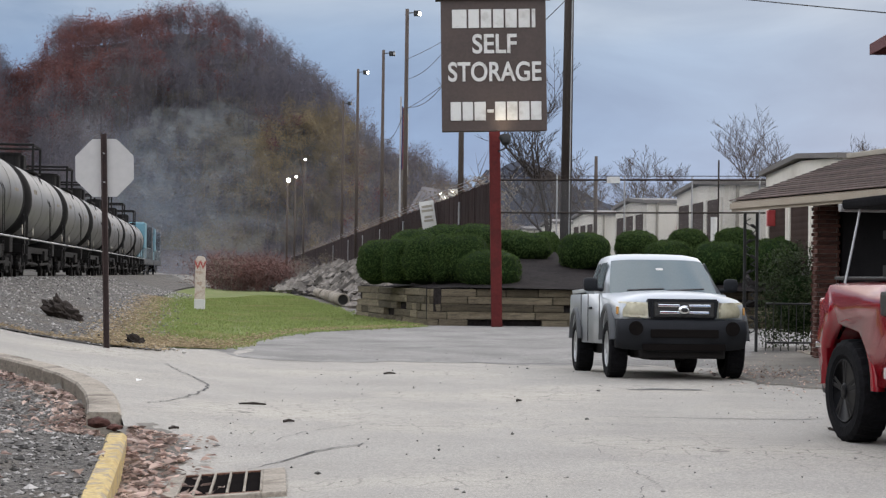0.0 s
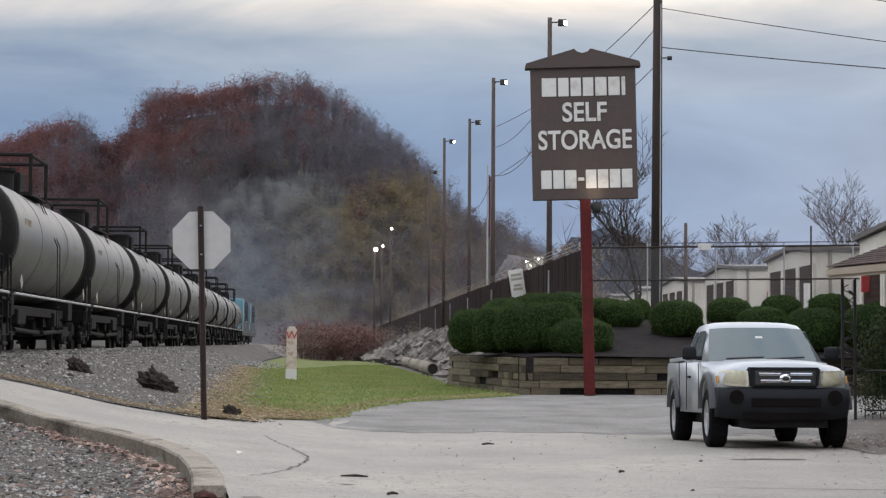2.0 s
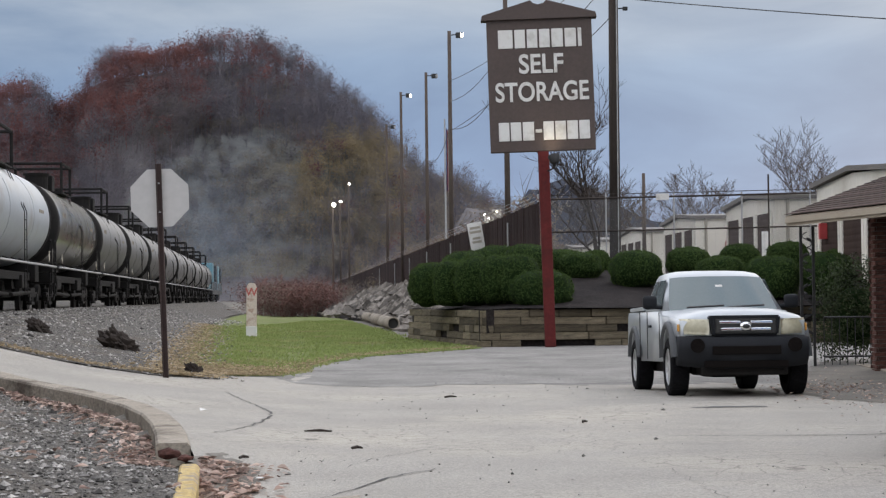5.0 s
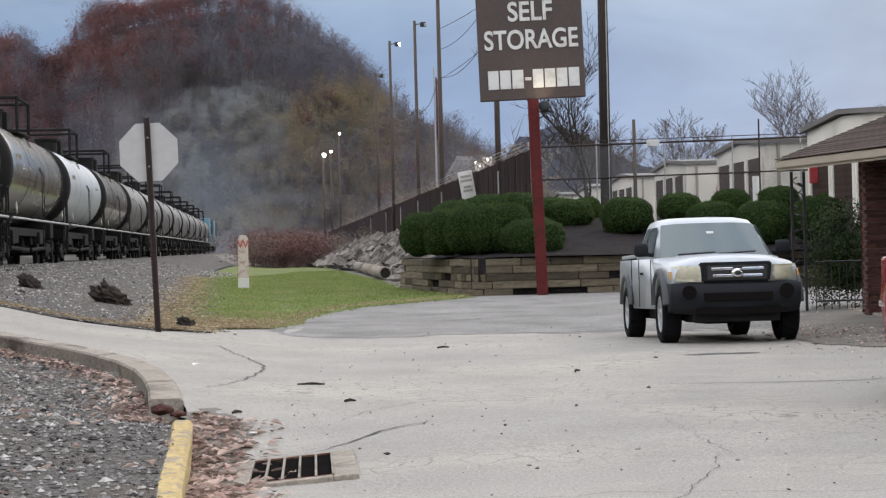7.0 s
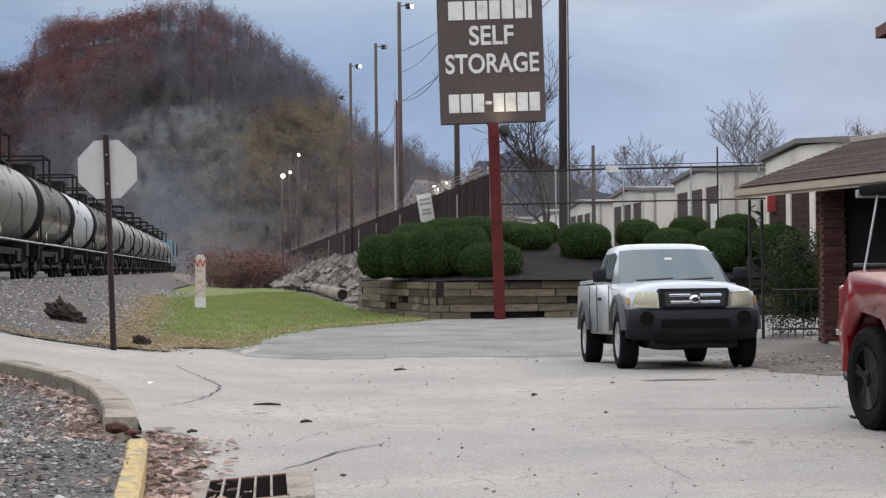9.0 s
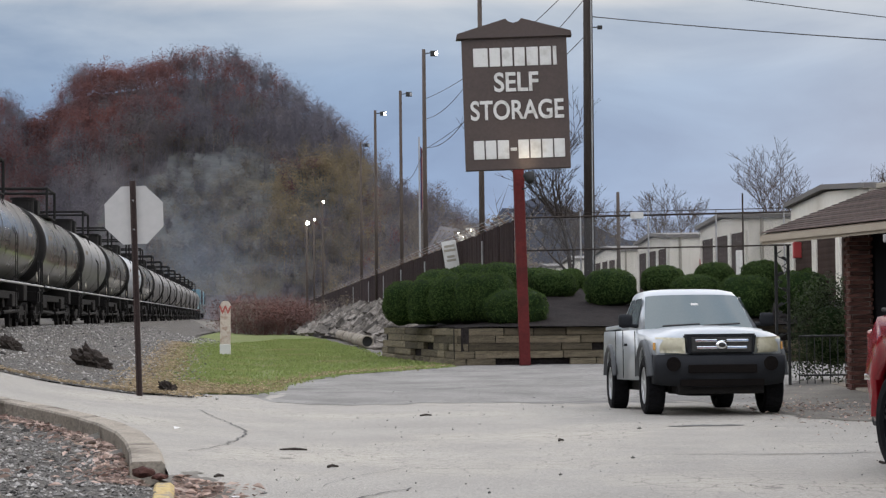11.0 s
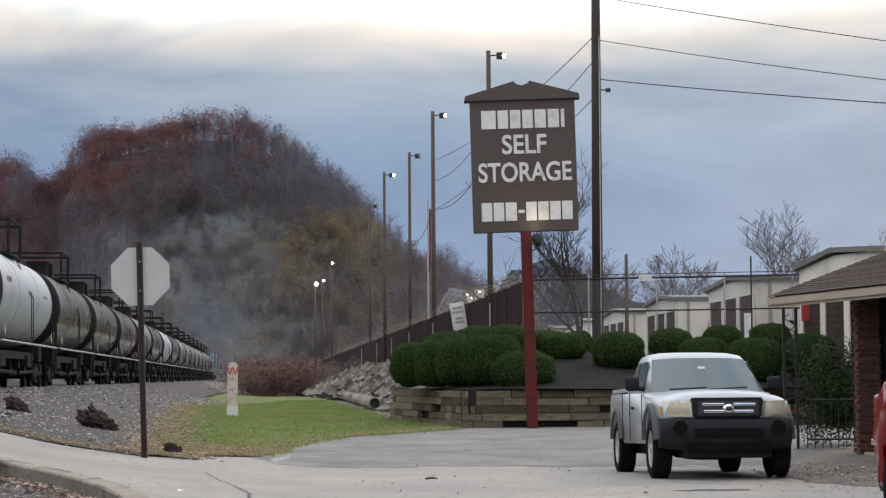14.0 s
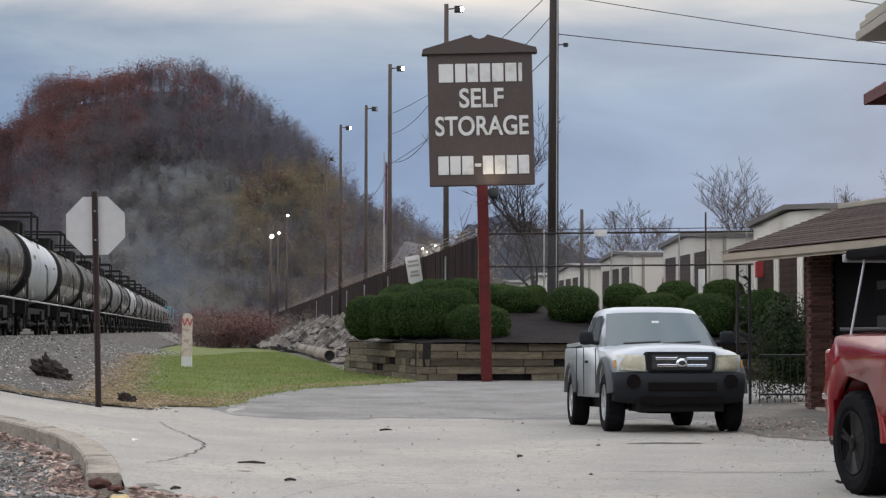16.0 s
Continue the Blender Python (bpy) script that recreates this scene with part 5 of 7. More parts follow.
def build_silver_truck():
    # nose towards -y
    x, y = 3.10, 28.25
    zf, zr = gz(3.18, 26.6), gz(2.98, 29.9)
    t = thing("pickup_truck", "silver compact pickup truck with grey plastic bumper, parked", "truck", pose(x, y, (zf + zr) / 2, math.degrees(math.atan2(zr - zf, 3.25)), 0, 3.4))
    FA, RA, R = -1.63, 1.62, 0.385
    hw = 0.87
    out = [(-2.36, 0.66)] + [(-2.38, 0.98), (-2.28, 1.07), (-1.6, 1.135), (-0.98, 1.165), (-0.9, 1.17), (1.0, 1.19), (1.04, 1.19), (2.46, 1.21), (2.50, 1.15), (2.50, 0.62)]
    out += [(RA + 0.47, 0.60)] + arc(RA, 0.42, 0.47, 10, 170, 11) + [(RA - 0.47, 0.45)]
    out += [(FA + 0.50, 0.45)] + arc(FA, 0.42, 0.49, 10, 170, 11) + [(FA - 0.49, 0.60)]

    def shape(px, y, z):
        u = abs(px) / hw
        sgn = 1 if px >= 0 else -1
        drop = 0.075 * u ** 4 if y < -0.9 else 0.03 * u ** 4
        if z > 1.0:
            z -= drop
            if y < -0.95:
                z += 0.03 * (1 - u * u)
        nar = 1.0
        if y < -1.9:
            nar -= 0.10 * clamp((-1.9 - y) / 0.5) ** 2
            y += 0.13 * u ** 3 * clamp((-1.9 - y) / 0.4)
        bulge = 0.03 * math.sin(clamp((z - 0.5) / 0.65) * math.pi)
        return (sgn * (u * hw * nar + (bulge if u > 0.8 else 0)), y, z)

    bm = bmesh.new()
    side_loft(bm, out, [-hw, -hw * 0.985, -hw * 0.9, -hw * 0.6, -hw * 0.25, 0, hw * 0.25, hw * 0.6, hw * 0.9, hw * 0.985, hw], shape)
    part("body", bm, "silver", t, smooth=True)
    # bed opening
    bm = bmesh.new()
    box(bm, (0, 1.78, 1.20), (1.50, 1.28, 0.04))
    part("bed_floor", bm, "black", t)
    bm = bmesh.new()
    for sx in (-0.79, 0.79):
        box(bm, (sx, 1.78, 1.22), (0.12, 1.40, 0.06), bevel=0.02)
    box(bm, (0, 2.45, 1.22), (1.66, 0.08, 0.06), bevel=0.02)
    part("bed_rail", bm, "silver", t)
    # cab
    cab = [(-0.98, 1.12), (-0.30, 1.66), (-0.12, 1.725), (0.30, 1.745), (0.72, 1.73), (0.86, 1.68), (1.02, 1.12)]

    def cabshape(px, y, z):
        k = clamp((z - 1.12) / 0.62)
        u = px / 0.84
        wv = 0.84 - 0.20 * k ** 1.1
        z2 = z - 0.045 * abs(u) ** 5 * k
        if y < -0.1:
            y += 0.12 * u * u
        return (u * wv, y, z2)
    bm = bmesh.new()
    side_loft(bm, cab, [-0.84, -0.80, -0.6, -0.3, 0, 0.3, 0.6, 0.80, 0.84], cabshape)
    part("cab", bm, "silver", t, smooth=True)
    bm = bmesh.new()

    def ws(u, v):
        y0, z0 = -0.955 + v * 0.61, 1.155 + v * 0.475
        k = clamp((z0 - 1.12) / 0.62)
        wv = (0.84 - 0.20 * k ** 1.1) * (0.91 + 0.045 * v)
        s = (u - 0.5) * 2
        return (s * wv, y0 + 0.12 * s * s * 0.85 - 0.022, z0 + 0.012 - 0.02 * s ** 4)
    patch(bm, ws, 12, 5)
    w = part("windscreen", bm, "glass", t, "windscreen with reflected grey sky in its colour", smooth=True)
    bm = bmesh.new()
    box(bm, (0, 0, 0), (0.10, 0.006, 0.05), m=pose(0, -0.545, 1.50, -52, 0, 0))
    part("sticker", bm, "signwhite", w)
    for sx in (-1, 1):
        bm = bmesh.new()
        rod(bm, (sx * 0.28 - 0.25, -1.01, 1.19), (sx * 0.28 + 0.27, -0.985, 1.215), 0.014, seg=5)
        part("wiper", bm, "black", t)
        for y0, y1, y2, y3 in ((-0.62, -0.30, 0.26, 0.22), (0.34, 0.32, 0.66, 0.82)):
            bm = bmesh.new()
            def pane(u, v, y0=y0, y1=y1, y2=y2, y3=y3, sx=sx):
                z0 = 1.20 + v * 0.40
                k = clamp((z0 - 1.12) / 0.62)
                wv = 0.84 - 0.20 * k ** 1.1 + 0.008
                ya, yb = y0 + (y1 - y0) * v, y3 + (y2 - y3) * v
                return (sx * wv, ya + (yb - ya) * u, z0)
            patch(bm, pane, 3, 3)
            part("side_window", bm, "glass", t)
        for yy, z0, z1 in ((-0.86, 0.50, 1.13), (0.30, 0.48, 1.16), (1.06, 0.50, 1.17)):
            bm = bmesh.new()
            box(bm, (sx * (hw + 0.026), yy, (z0 + z1) / 2), (0.012, 0.014, z1 - z0))
            part("door_seam", bm, "black", t)
        # mirror
        bm = bmesh.new()
        box(bm, (sx * 0.995, -0.66, 1.275), (0.20, 0.14, 0.19), bevel=0.055)
        rod(bm, (sx * 0.82, -0.66, 1.20), (sx * 0.98, -0.66, 1.22), 0.03)
        part("mirror", bm, "plastic", t, smooth=True)
        # flares
        for A, rr in ((FA, 0.50), (RA, 0.48)):
            bm = bmesh.new()
            a0 = 10
            oa, ia = arc(A, 0.42, rr + 0.085, a0, 180 - a0, 17), arc(A, 0.42, rr - 0.02, a0, 180 - a0, 17)
            X0, X1 = sx * (hw - 0.06), sx * (hw + 0.075)
            rows = [[bm.verts.new(c) for c in ((X0, o[0], o[1]), (X1 - sx * 0.02, o[0] * 0.9 + i[0] * 0.1, o[1] * 0.9 + i[1] * 0.1), (X1, i[0] * 0.7 + o[0] * 0.3, i[1] * 0.7 + o[1] * 0.3), (X0, i[0], i[1]))] for o, i in zip(oa, ia)]
            for p, q in zip(rows, rows[1:]):
                for k in range(4):
                    bm.faces.new((p[k], p[(k + 1) % 4], q[(k + 1) % 4], q[k]))
            bmesh.ops.recalc_face_normals(bm, faces=bm.faces[:])
            part("fender_flare", bm, "flaregrey", t, smooth=True)
        # lamps
        bm = bmesh.new()

        def hl(u, v, sx=sx):
            xx = 0.47 + 0.36 * u
            top, bot = 1.005 + 0.015 * u, 0.80 + 0.02 * u
            return (sx * xx, -2.40 + 0.20 * u ** 2.2 - 0.02 * math.sin(v * 3.14) + 0.03 * v, bot + (top - bot) * v)
        patch(bm, hl, 8, 5)
        bmesh.ops.solidify(bm, geom=bm.faces[:], thickness=0.05)
        part("headlight", bm, "lamp", t, "hazed yellowish headlight", smooth=True)
        bm = bmesh.new()
        box(bm, (sx * 0.845, -2.19, 0.90), (0.03, 0.05, 0.10), bevel=0.01)
        part("side_marker", bm, "amber", t)
        # shallow black disc carries the shade of the fog lamp recess
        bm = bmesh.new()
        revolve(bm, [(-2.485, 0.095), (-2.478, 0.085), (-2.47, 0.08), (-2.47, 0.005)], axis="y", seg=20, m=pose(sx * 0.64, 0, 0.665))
        part("fog_hole_shade", bm, "holeshade", t)
        bm = bmesh.new()
        box(bm, (sx * (hw + 0.015), 0.12, 0.95), (0.03, 0.16, 0.035), bevel=0.008)
        part("door_handle", bm, "plastic", t)
        bm = bmesh.new()
        box(bm, (sx * 0.80, 2.50, 0.95), (0.12, 0.05, 0.34), bevel=0.02)
        part("tail_light", bm, "redlamp", t)
    # grille
    bm = bmesh.new()
    q = [(-0.46, 1.055), (0.46, 1.055), (0.43, 0.79), (-0.43, 0.79)]
    fr, bk = [bm.verts.new((a, -2.445, b)) for a, b in q], [bm.verts.new((a * 1.05, -2.30, b)) for a, b in q]
    bm.faces.new(fr)
    for k in range(4):
        bm.faces.new((fr[k], fr[(k + 1) % 4], bk[(k + 1) % 4], bk[k]))
    bmesh.ops.recalc_face_normals(bm, faces=bm.faces[:])
    bmesh.ops.bevel(bm, geom=[e for e in bm.edges], offset=0.02, segments=2, affect="EDGES")
    g = part("grille", bm, "plastic", t, "dark grille with two chrome bars")
    bm = bmesh.new()
    box(bm, (0, -2.452, 0.915), (0.80, 0.02, 0.20), bevel=0.02)
    part("grille_mesh", bm, "black", g)
    for z, wd in ((0.965, 0.74), (0.875, 0.70)):
        bm = bmesh.new()
        for sx in (-1, 1):
            box(bm, (sx * (wd / 4 + 0.02), -2.468, z), (wd / 2 - 0.08, 0.025, 0.038), bevel=0.01)
        part("chrome_bar", bm, "chrome", g)
    bm = bmesh.new()
    bmesh.ops.create_uvsphere(bm, u_segments=20, v_segments=10, radius=1, matrix=pose(0, -2.47, 0.91) @ Matrix.Diagonal((0.085, 0.03, 0.062, 1)))
    part("badge", bm, "chrome", g, "plain oval chrome badge", smooth=True)
    bm = bmesh.new()
    bmesh.ops.create_uvsphere(bm, u_segments=16, v_segments=8, radius=1, matrix=pose(0, -2.482, 0.91) @ Matrix.Diagonal((0.058, 0.024, 0.038, 1)))
    part("badge_field", bm, "black", g, smooth=True)
    # bumper
    bm = bmesh.new()
    bo = [(-2.40, 0.79), (-2.50, 0.76), (-2.52, 0.62), (-2.47, 0.46), (-2.38, 0.36), (-2.05, 0.36), (-2.10, 0.60), (-2.16, 0.79)]
    side_loft(bm, bo, [-0.86, -0.83, -0.75, -0.52, -0.2, 0, 0.2, 0.52, 0.75, 0.83, 0.86],
              lambda px, y, z: (px, y + 0.17 * (abs(px) / 0.86) ** 3, z + 0.05 * (abs(px) / 0.86) ** 4 * (z < 0.5)))
    part("front_bumper", bm, "plastic", t, "dark grey textured plastic bumper", smooth=True)
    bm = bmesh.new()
    # near black on the bumper face carries the dark of the intake
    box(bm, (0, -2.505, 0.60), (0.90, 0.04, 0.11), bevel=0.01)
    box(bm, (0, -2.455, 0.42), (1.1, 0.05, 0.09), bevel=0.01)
    part("air_intake", bm, "holeshade", t)
    bm = bmesh.new()
    # unseen belly boxes, set low to block light and darken the ground beneath
    box(bm, (0, -1.95, 0.34), (1.15, 0.8, 0.14), bevel=0.03)
    box(bm, (0, 0.2, 0.40), (1.25, 4.2, 0.22), bevel=0.03)
    box(bm, (0, -0.8, 0.30), (0.5, 0.9, 0.14), bevel=0.04)
    rod(bm, (-0.7, FA, 0.36), (0.7, FA, 0.36), 0.05)
    rod(bm, (-0.7, RA, 0.38), (0.7, RA, 0.38), 0.06)
    rod(bm, (0.45, -1.5, 0.3), (0.45, 2.3, 0.34), 0.035)
    part("chassis", bm, "underframe", t)
    bm = bmesh.new()
    box(bm, (0, 2.55, 0.62), (1.7, 0.14, 0.18), bevel=0.03)
    part("rear_bumper", bm, "chrome", t)
    for y0 in (FA, RA):
        for sx in (-1, 1):
            wheel(t, "wheel", sx * 0.79, y0, R, 0.25, sx, "rim", 6)


build_silver_truck()


def build_red_truck():
    # built with its nose on +y, then turned so that the tail is the far end
    hw, FA, RA, R = 0.98, 2.1, -1.68, 0.43
    x, y = 4.79, 15.42
    t = thing("pickup_truck", "glossy red full size pickup truck with black wheels, parked", "truck", pose(x, y, gz(4, 16.6), 0, 0, 189.8))
    out = [(-2.36, 0.42), (-2.40, 0.55), (-2.43, 0.85), (-2.38, 1.22), (-2.26, 1.37), (-0.62, 1.38), (-0.58, 1.38), (1.2, 1.30), (1.3, 1.28), (2.6, 1.18), (3.05, 1.08), (3.1, 0.6)]
    out += [(FA + 0.55, 0.58)] + arc(FA, 0.46, 0.56, 10, 170, 11) + [(FA - 0.56, 0.50)]
    out += [(RA + 0.58, 0.50)] + arc(RA, 0.46, 0.57, 5, 178, 11) + [(RA - 0.575, 0.42)]

    def shape(px, yy, z):
        u = abs(px) / hw
        sgn = 1 if px >= 0 else -1
        if z > 1.0:
            z -= 0.05 * u ** 5
        bulge = 0.045 * math.sin(clamp((z - 0.45) / 0.85) * math.pi) + 0.03 * math.exp(-((yy - RA) / 0.55) ** 2) * clamp((1.15 - z) / 0.3)
        yy += 0.07 * u ** 4 if yy < -2.2 else 0
        return (sgn * (u * hw + (bulge if u > 0.8 else 0)), yy, z)
    bm = bmesh.new()
    side_loft(bm, out, [-hw, -hw * 0.98, -hw * 0.9, -hw * 0.5, 0, hw * 0.5, hw * 0.9, hw * 0.98, hw], shape)
    part("body", bm, "red", t, smooth=True)
    bm = bmesh.new()
    cab = [(-0.55, 1.33), (-0.42, 1.88), (0.9, 1.90), (1.55, 1.27)]
    side_loft(bm, cab, [-0.9, -0.85, -0.5, 0, 0.5, 0.85, 0.9], lambda px, yy, z: (px * (1 - 0.2 * clamp((z - 1.3) / 0.6)), yy, z))
    part("cab", bm, "red", t)
    bm = bmesh.new()
    box(bm, (0, -1.6, 1.385), (1.6, 1.9, 0.03), bevel=0.01)
    part("bed_cover", bm, "black", t)
    # raised lid on struts
    bm = bmesh.new()
    tilt = pose(0, -0.7, 2.07, 0.5, 0, 0)
    box(bm, (0, -1.0, 0.0), (1.36, 2.0, 0.09), m=tilt, bevel=0.03)
    lid = part("raised_lid", bm, "shadelidblack", t, "raised dark lid held open by struts")
    bm = bmesh.new()
    box(bm, (0, -2.0, -0.03), (1.40, 0.05, 0.07), m=tilt, bevel=0.01)
    part("lid_edge", bm, "galv", lid)
    for sx in (-1, 1):
        bm = bmesh.new()
        rod(bm, (sx * 0.83, -2.22, 1.33), (sx * 0.62, -2.40, 2.0), 0.011)
        part("strut", bm, "galv", lid)
        bm = bmesh.new()
        rod(bm, (sx * 0.75, -0.72, 1.37), (sx * 0.62, -0.75, 2.05), 0.016)
        part("hinge_stay", bm, "galv", lid)
        bm = bmesh.new()
        box(bm, (sx * 0.945, -2.345, 1.08), (0.11, 0.12, 0.26), bevel=0.03)
        part("tail_light", bm, "redlamp", t)
        for A in (FA, RA):
            bm = bmesh.new()
            oa, ia = arc(A, 0.46, 0.61, 0, 180, 17), arc(A, 0.46, 0.56, 0, 180, 17)
            X0, X1 = sx * (hw - 0.05), sx * (hw + 0.055)
            rows = [[bm.verts.new(c) for c in ((X0, o[0], o[1]), (X1 - sx * 0.02, o[0], o[1]), (X1, i[0], i[1]), (X0, i[0], i[1]))] for o, i in zip(oa, ia)]
            for p, q in zip(rows, rows[1:]):
                for k in range(4):
                    bm.faces.new((p[k], p[(k + 1) % 4], q[(k + 1) % 4], q[k]))
            bmesh.ops.recalc_face_normals(bm, faces=bm.faces[:])
            part("fender_flare", bm, "red", t, smooth=True)
            wheel(t, "wheel", sx * 0.92, A, R, 0.28, sx, "rimblack", 5)
        bm = bmesh.new()
        box(bm, (sx * (hw + 0.02), 0.3, 0.62), (0.05, 2.4, 0.10), bevel=0.02)
        part("side_trim", bm, "chrome", t)
        bm = bmesh.new()
        box(bm, (sx * (hw + 0.035), -2.32, 0.80), (0.03, 0.16, 0.05), bevel=0.01)
        part("side_marker", bm, "chrome", t)
        bm = bmesh.new()
        box(bm, (sx * (hw + 0.03), -0.75, 1.18), (0.05, 0.42, 0.2), bevel=0.03)
        part("fuel_flap", bm, "black", t)
    bm = bmesh.new()
    box(bm, (0, -2.40, 0.46), (1.9, 0.14, 0.20), bevel=0.05)
    part("rear_bumper", bm, "black", t)
    bm = bmesh.new()
    box(bm, (0, 0.2, 0.52), (1.2, 4.9, 0.18), bevel=0.03)
    rod(bm, (-0.8, RA, 0.43), (0.8, RA, 0.43), 0.07)
    part("chassis", bm, "underframe", t)


build_red_truck()


# ---- railway ----
def along_pose(s, p=TRACK, z=0.0):
    v = along(s, p, z)
    return Matrix.Translation(v) @ pose(0, 0, 0, 0, 0, math.degrees(math.atan2(-U.x, U.y)))


def build_track():
    s = thing("railway_track", "rusty single railway track on wooden sleepers", "railway", kind="structure")
    for o in (-0.72, 0.72):
        a, b = along(-160, TRACK + o), along(700, TRACK + o)
        bm = bmesh.new()
        L = (b - a).length
        for z, w, h in ((RAIL - 0.02, 0.075, 0.05), (RAIL - 0.09, 0.02, 0.10), (RAIL - 0.145, 0.14, 0.025)):
            box(bm, (0, L / 2, z), (w, L, h))
        part("rail", bm, "rail", s, at=along_pose(-160, TRACK + o))
    vs, fs = [], []
    for k in range(520):
        c = along(-30 + k * 0.55)
        m = Matrix.Translation(c) @ pose(0, 0, RAIL - 0.24, 0, 0, math.degrees(math.atan2(-U.x, U.y)))
        i = len(vs)
        for dx in (-1.3, 1.3):
            for dy in (-0.11, 0.11):
                for dz in (-0.09, 0.08):
                    vs.append(tuple(m @ Vector((dx, dy, dz))))
        fs += [(i, i + 1, i + 3, i + 2), (i + 4, i + 6, i + 7, i + 5), (i, i + 4, i + 5, i + 1), (i + 2, i + 3, i + 7, i + 6), (i + 1, i + 5, i + 7, i + 3), (i, i + 2, i + 6, i + 4)]
    tagged(raw("sleepers", vs, fs, "tie", s), "", "", "", "stuff")


build_track()
CARLEN = 16.1


def bogie(parent, y):
    b = new("bogie")
    b.parent, b.matrix_basis = parent, pose(0, y, 0)
    bm = bmesh.new()
    for sx in (-1, 1):
        X = sx * 1.0
        box(bm, (X, 0, 0.62), (0.14, 1.1, 0.30), bevel=0.03)
        for sy in (-1, 1):
            box(bm, (X, sy * 0.72, 0.56), (0.14, 0.75, 0.16), m=None, bevel=0.03)
            box(bm, (X, sy * 0.88, 0.47), (0.20, 0.26, 0.24), bevel=0.04)
        for k in (-0.18, 0, 0.18):
            rod(bm, (X, k, 0.32), (X, k, 0.60), 0.07, seg=8)
        box(bm, (X, 0, 0.28), (0.16, 0.75, 0.08), bevel=0.02)
    box(bm, (0, 0, 0.62), (2.0, 0.4, 0.26))
    part("side_frame", bm, "underframe", b)
    for sy in (-0.88, 0.88):
        bm = bmesh.new()
        for sx in (-0.74, 0.74):
            revolve(bm, [(-0.07, 0.02), (-0.07, 0.46), (0.07, 0.45), (0.07, 0.02)], axis="x", seg=24, m=pose(sx, sy, 0.455))
        rod(bm, (-0.95, sy, 0.455), (0.95, sy, 0.455), 0.08)
        part("wheelset", bm, "underframe", b)


def build_tank_car(mat, label):
    """Origin on the rail top at the middle of the car, long axis y."""
    c = thing("tank_car", label, "tank car", group="tank cars of the train")
    R, hl, zc = 1.5, 6.9, 2.92
    bm = bmesh.new()
    prof = [(-hl - 0.42, 0.01)]
    for k in range(1, 8):
        a = math.pi / 2 * k / 8
        prof.append((-hl - 0.42 * math.cos(a), R * math.sin(a)))
    prof += [(-hl + (2 * hl) * k / 14, R) for k in range(15)]
    prof += [(-p, r) for p, r in prof[7::-1]]
    revolve(bm, prof, axis="y", seg=48, m=pose(0, 0, zc))
    tank = part("tank", bm, mat, c, smooth=True)
    for y in (-hl + 0.1, -2.6, 2.6, hl - 0.1):
        bm = bmesh.new()
        w = 0.05 if abs(y) > 5 else 0.02
        revolve(bm, [(y - w, R + 0.003), (y - w, R + 0.012), (y + w, R + 0.012), (y + w, R + 0.003)], axis="y", seg=48, closed=True, m=pose(0, 0, zc))
        part("weld_band", bm, "underframe" if abs(y) > 5 else mat, tank)
    # dark ends: the black edge band, and the shade between cars painted on
    for sy in (-1, 1):
        bm = bmesh.new()
        prof2 = [(sy * (hl + 0.43 * math.cos(math.pi / 2 * k / 8)), (R + 0.008) * math.sin(math.pi / 2 * k / 8)) for k in range(9)] + [(sy * (hl - 0.38), R + 0.008)]
        prof2[0] = (prof2[0][0], 0.01)
        revolve(bm, prof2, axis="y", seg=40, m=pose(0, 0, zc))
        part("end_band_shade", bm, "underframe", tank, smooth=True)
        # saddle and end gear
        bm = bmesh.new()
        box(bm, (0, sy * 5.7, 1.25), (2.4, 0.9, 0.6), bevel=0.05)
        box(bm, (0, sy * 7.35, 1.0), (0.7, 0.9, 0.45), bevel=0.03)
        rod(bm, (0, sy * 7.6, 0.85), (0, sy * 7.96, 0.85), 0.14)
        part("bolster", bm, "underframe", c)
        bm = bmesh.new()
        box(bm, (0, sy * 7.45, 1.32), (3.0, 0.6, 0.06))
        part("end_platform", bm, "underframe", c)
        for sx in (-1.42, 1.42):
            bm = bmesh.new()
            for yy in (7.2, 7.65):
                rod(bm, (sx, sy * yy, 0.5), (sx, sy * yy, 2.35), 0.028, seg=6)
            for z in (0.55, 0.9, 1.25, 1.6, 1.95, 2.32):
                rod(bm, (sx, sy * 7.2, z), (sx, sy * 7.65, z), 0.02, seg=6)
            part("end_ladder", bm, "underframe", c)
        bogie(c, sy * 5.7)
        bm = bmesh.new()
        box(bm, (1.0, sy * 3.4, 0.95), (0.25, 1.3, 0.4), bevel=0.05)
        rod(bm, (-0.9, sy * 2.2, 0.9), (0.9, sy * 2.2, 0.9), 0.2)
        box(bm, (0.1, sy * 2.6, 0.72), (1.2, 2.0, 0.5), bevel=0.08)
        rod(bm, (-1.1, sy * 0.4, 0.62), (-1.1, sy * 4.6, 0.62), 0.06)
        rod(bm, (1.1, sy * 0.4, 0.55), (1.1, sy * 4.6, 0.62), 0.06)
        part("brake_gear", bm, "underframe", c)
    for sx in (-1, 1):
        bm = bmesh.new()
        rod(bm, (sx * 1.58, -7.6, 1.45), (sx * 1.58, 7.6, 1.45), 0.035, seg=6)
        part("handrail", bm, "galv", c, "worn pale steel handrail")
        bm = bmesh.new()
        for k in range(-4, 5):
            rod(bm, (sx * 1.58, k * 1.75, 1.45), (sx * 1.15, k * 1.75, 1.6), 0.02, seg=5)
        box(bm, (sx * 0.95, 0, 1.12), (0.16, 10.8, 0.24), bevel=0.02)
        part("side_sill", bm, "underframe", c)
        # centre ladder
        bm = bmesh.new()
        for yy in (-0.25, 0.25):
            rod(bm, (sx * 1.58, yy, 0.6), (sx * 1.58, yy, 2.9), 0.014, seg=6)
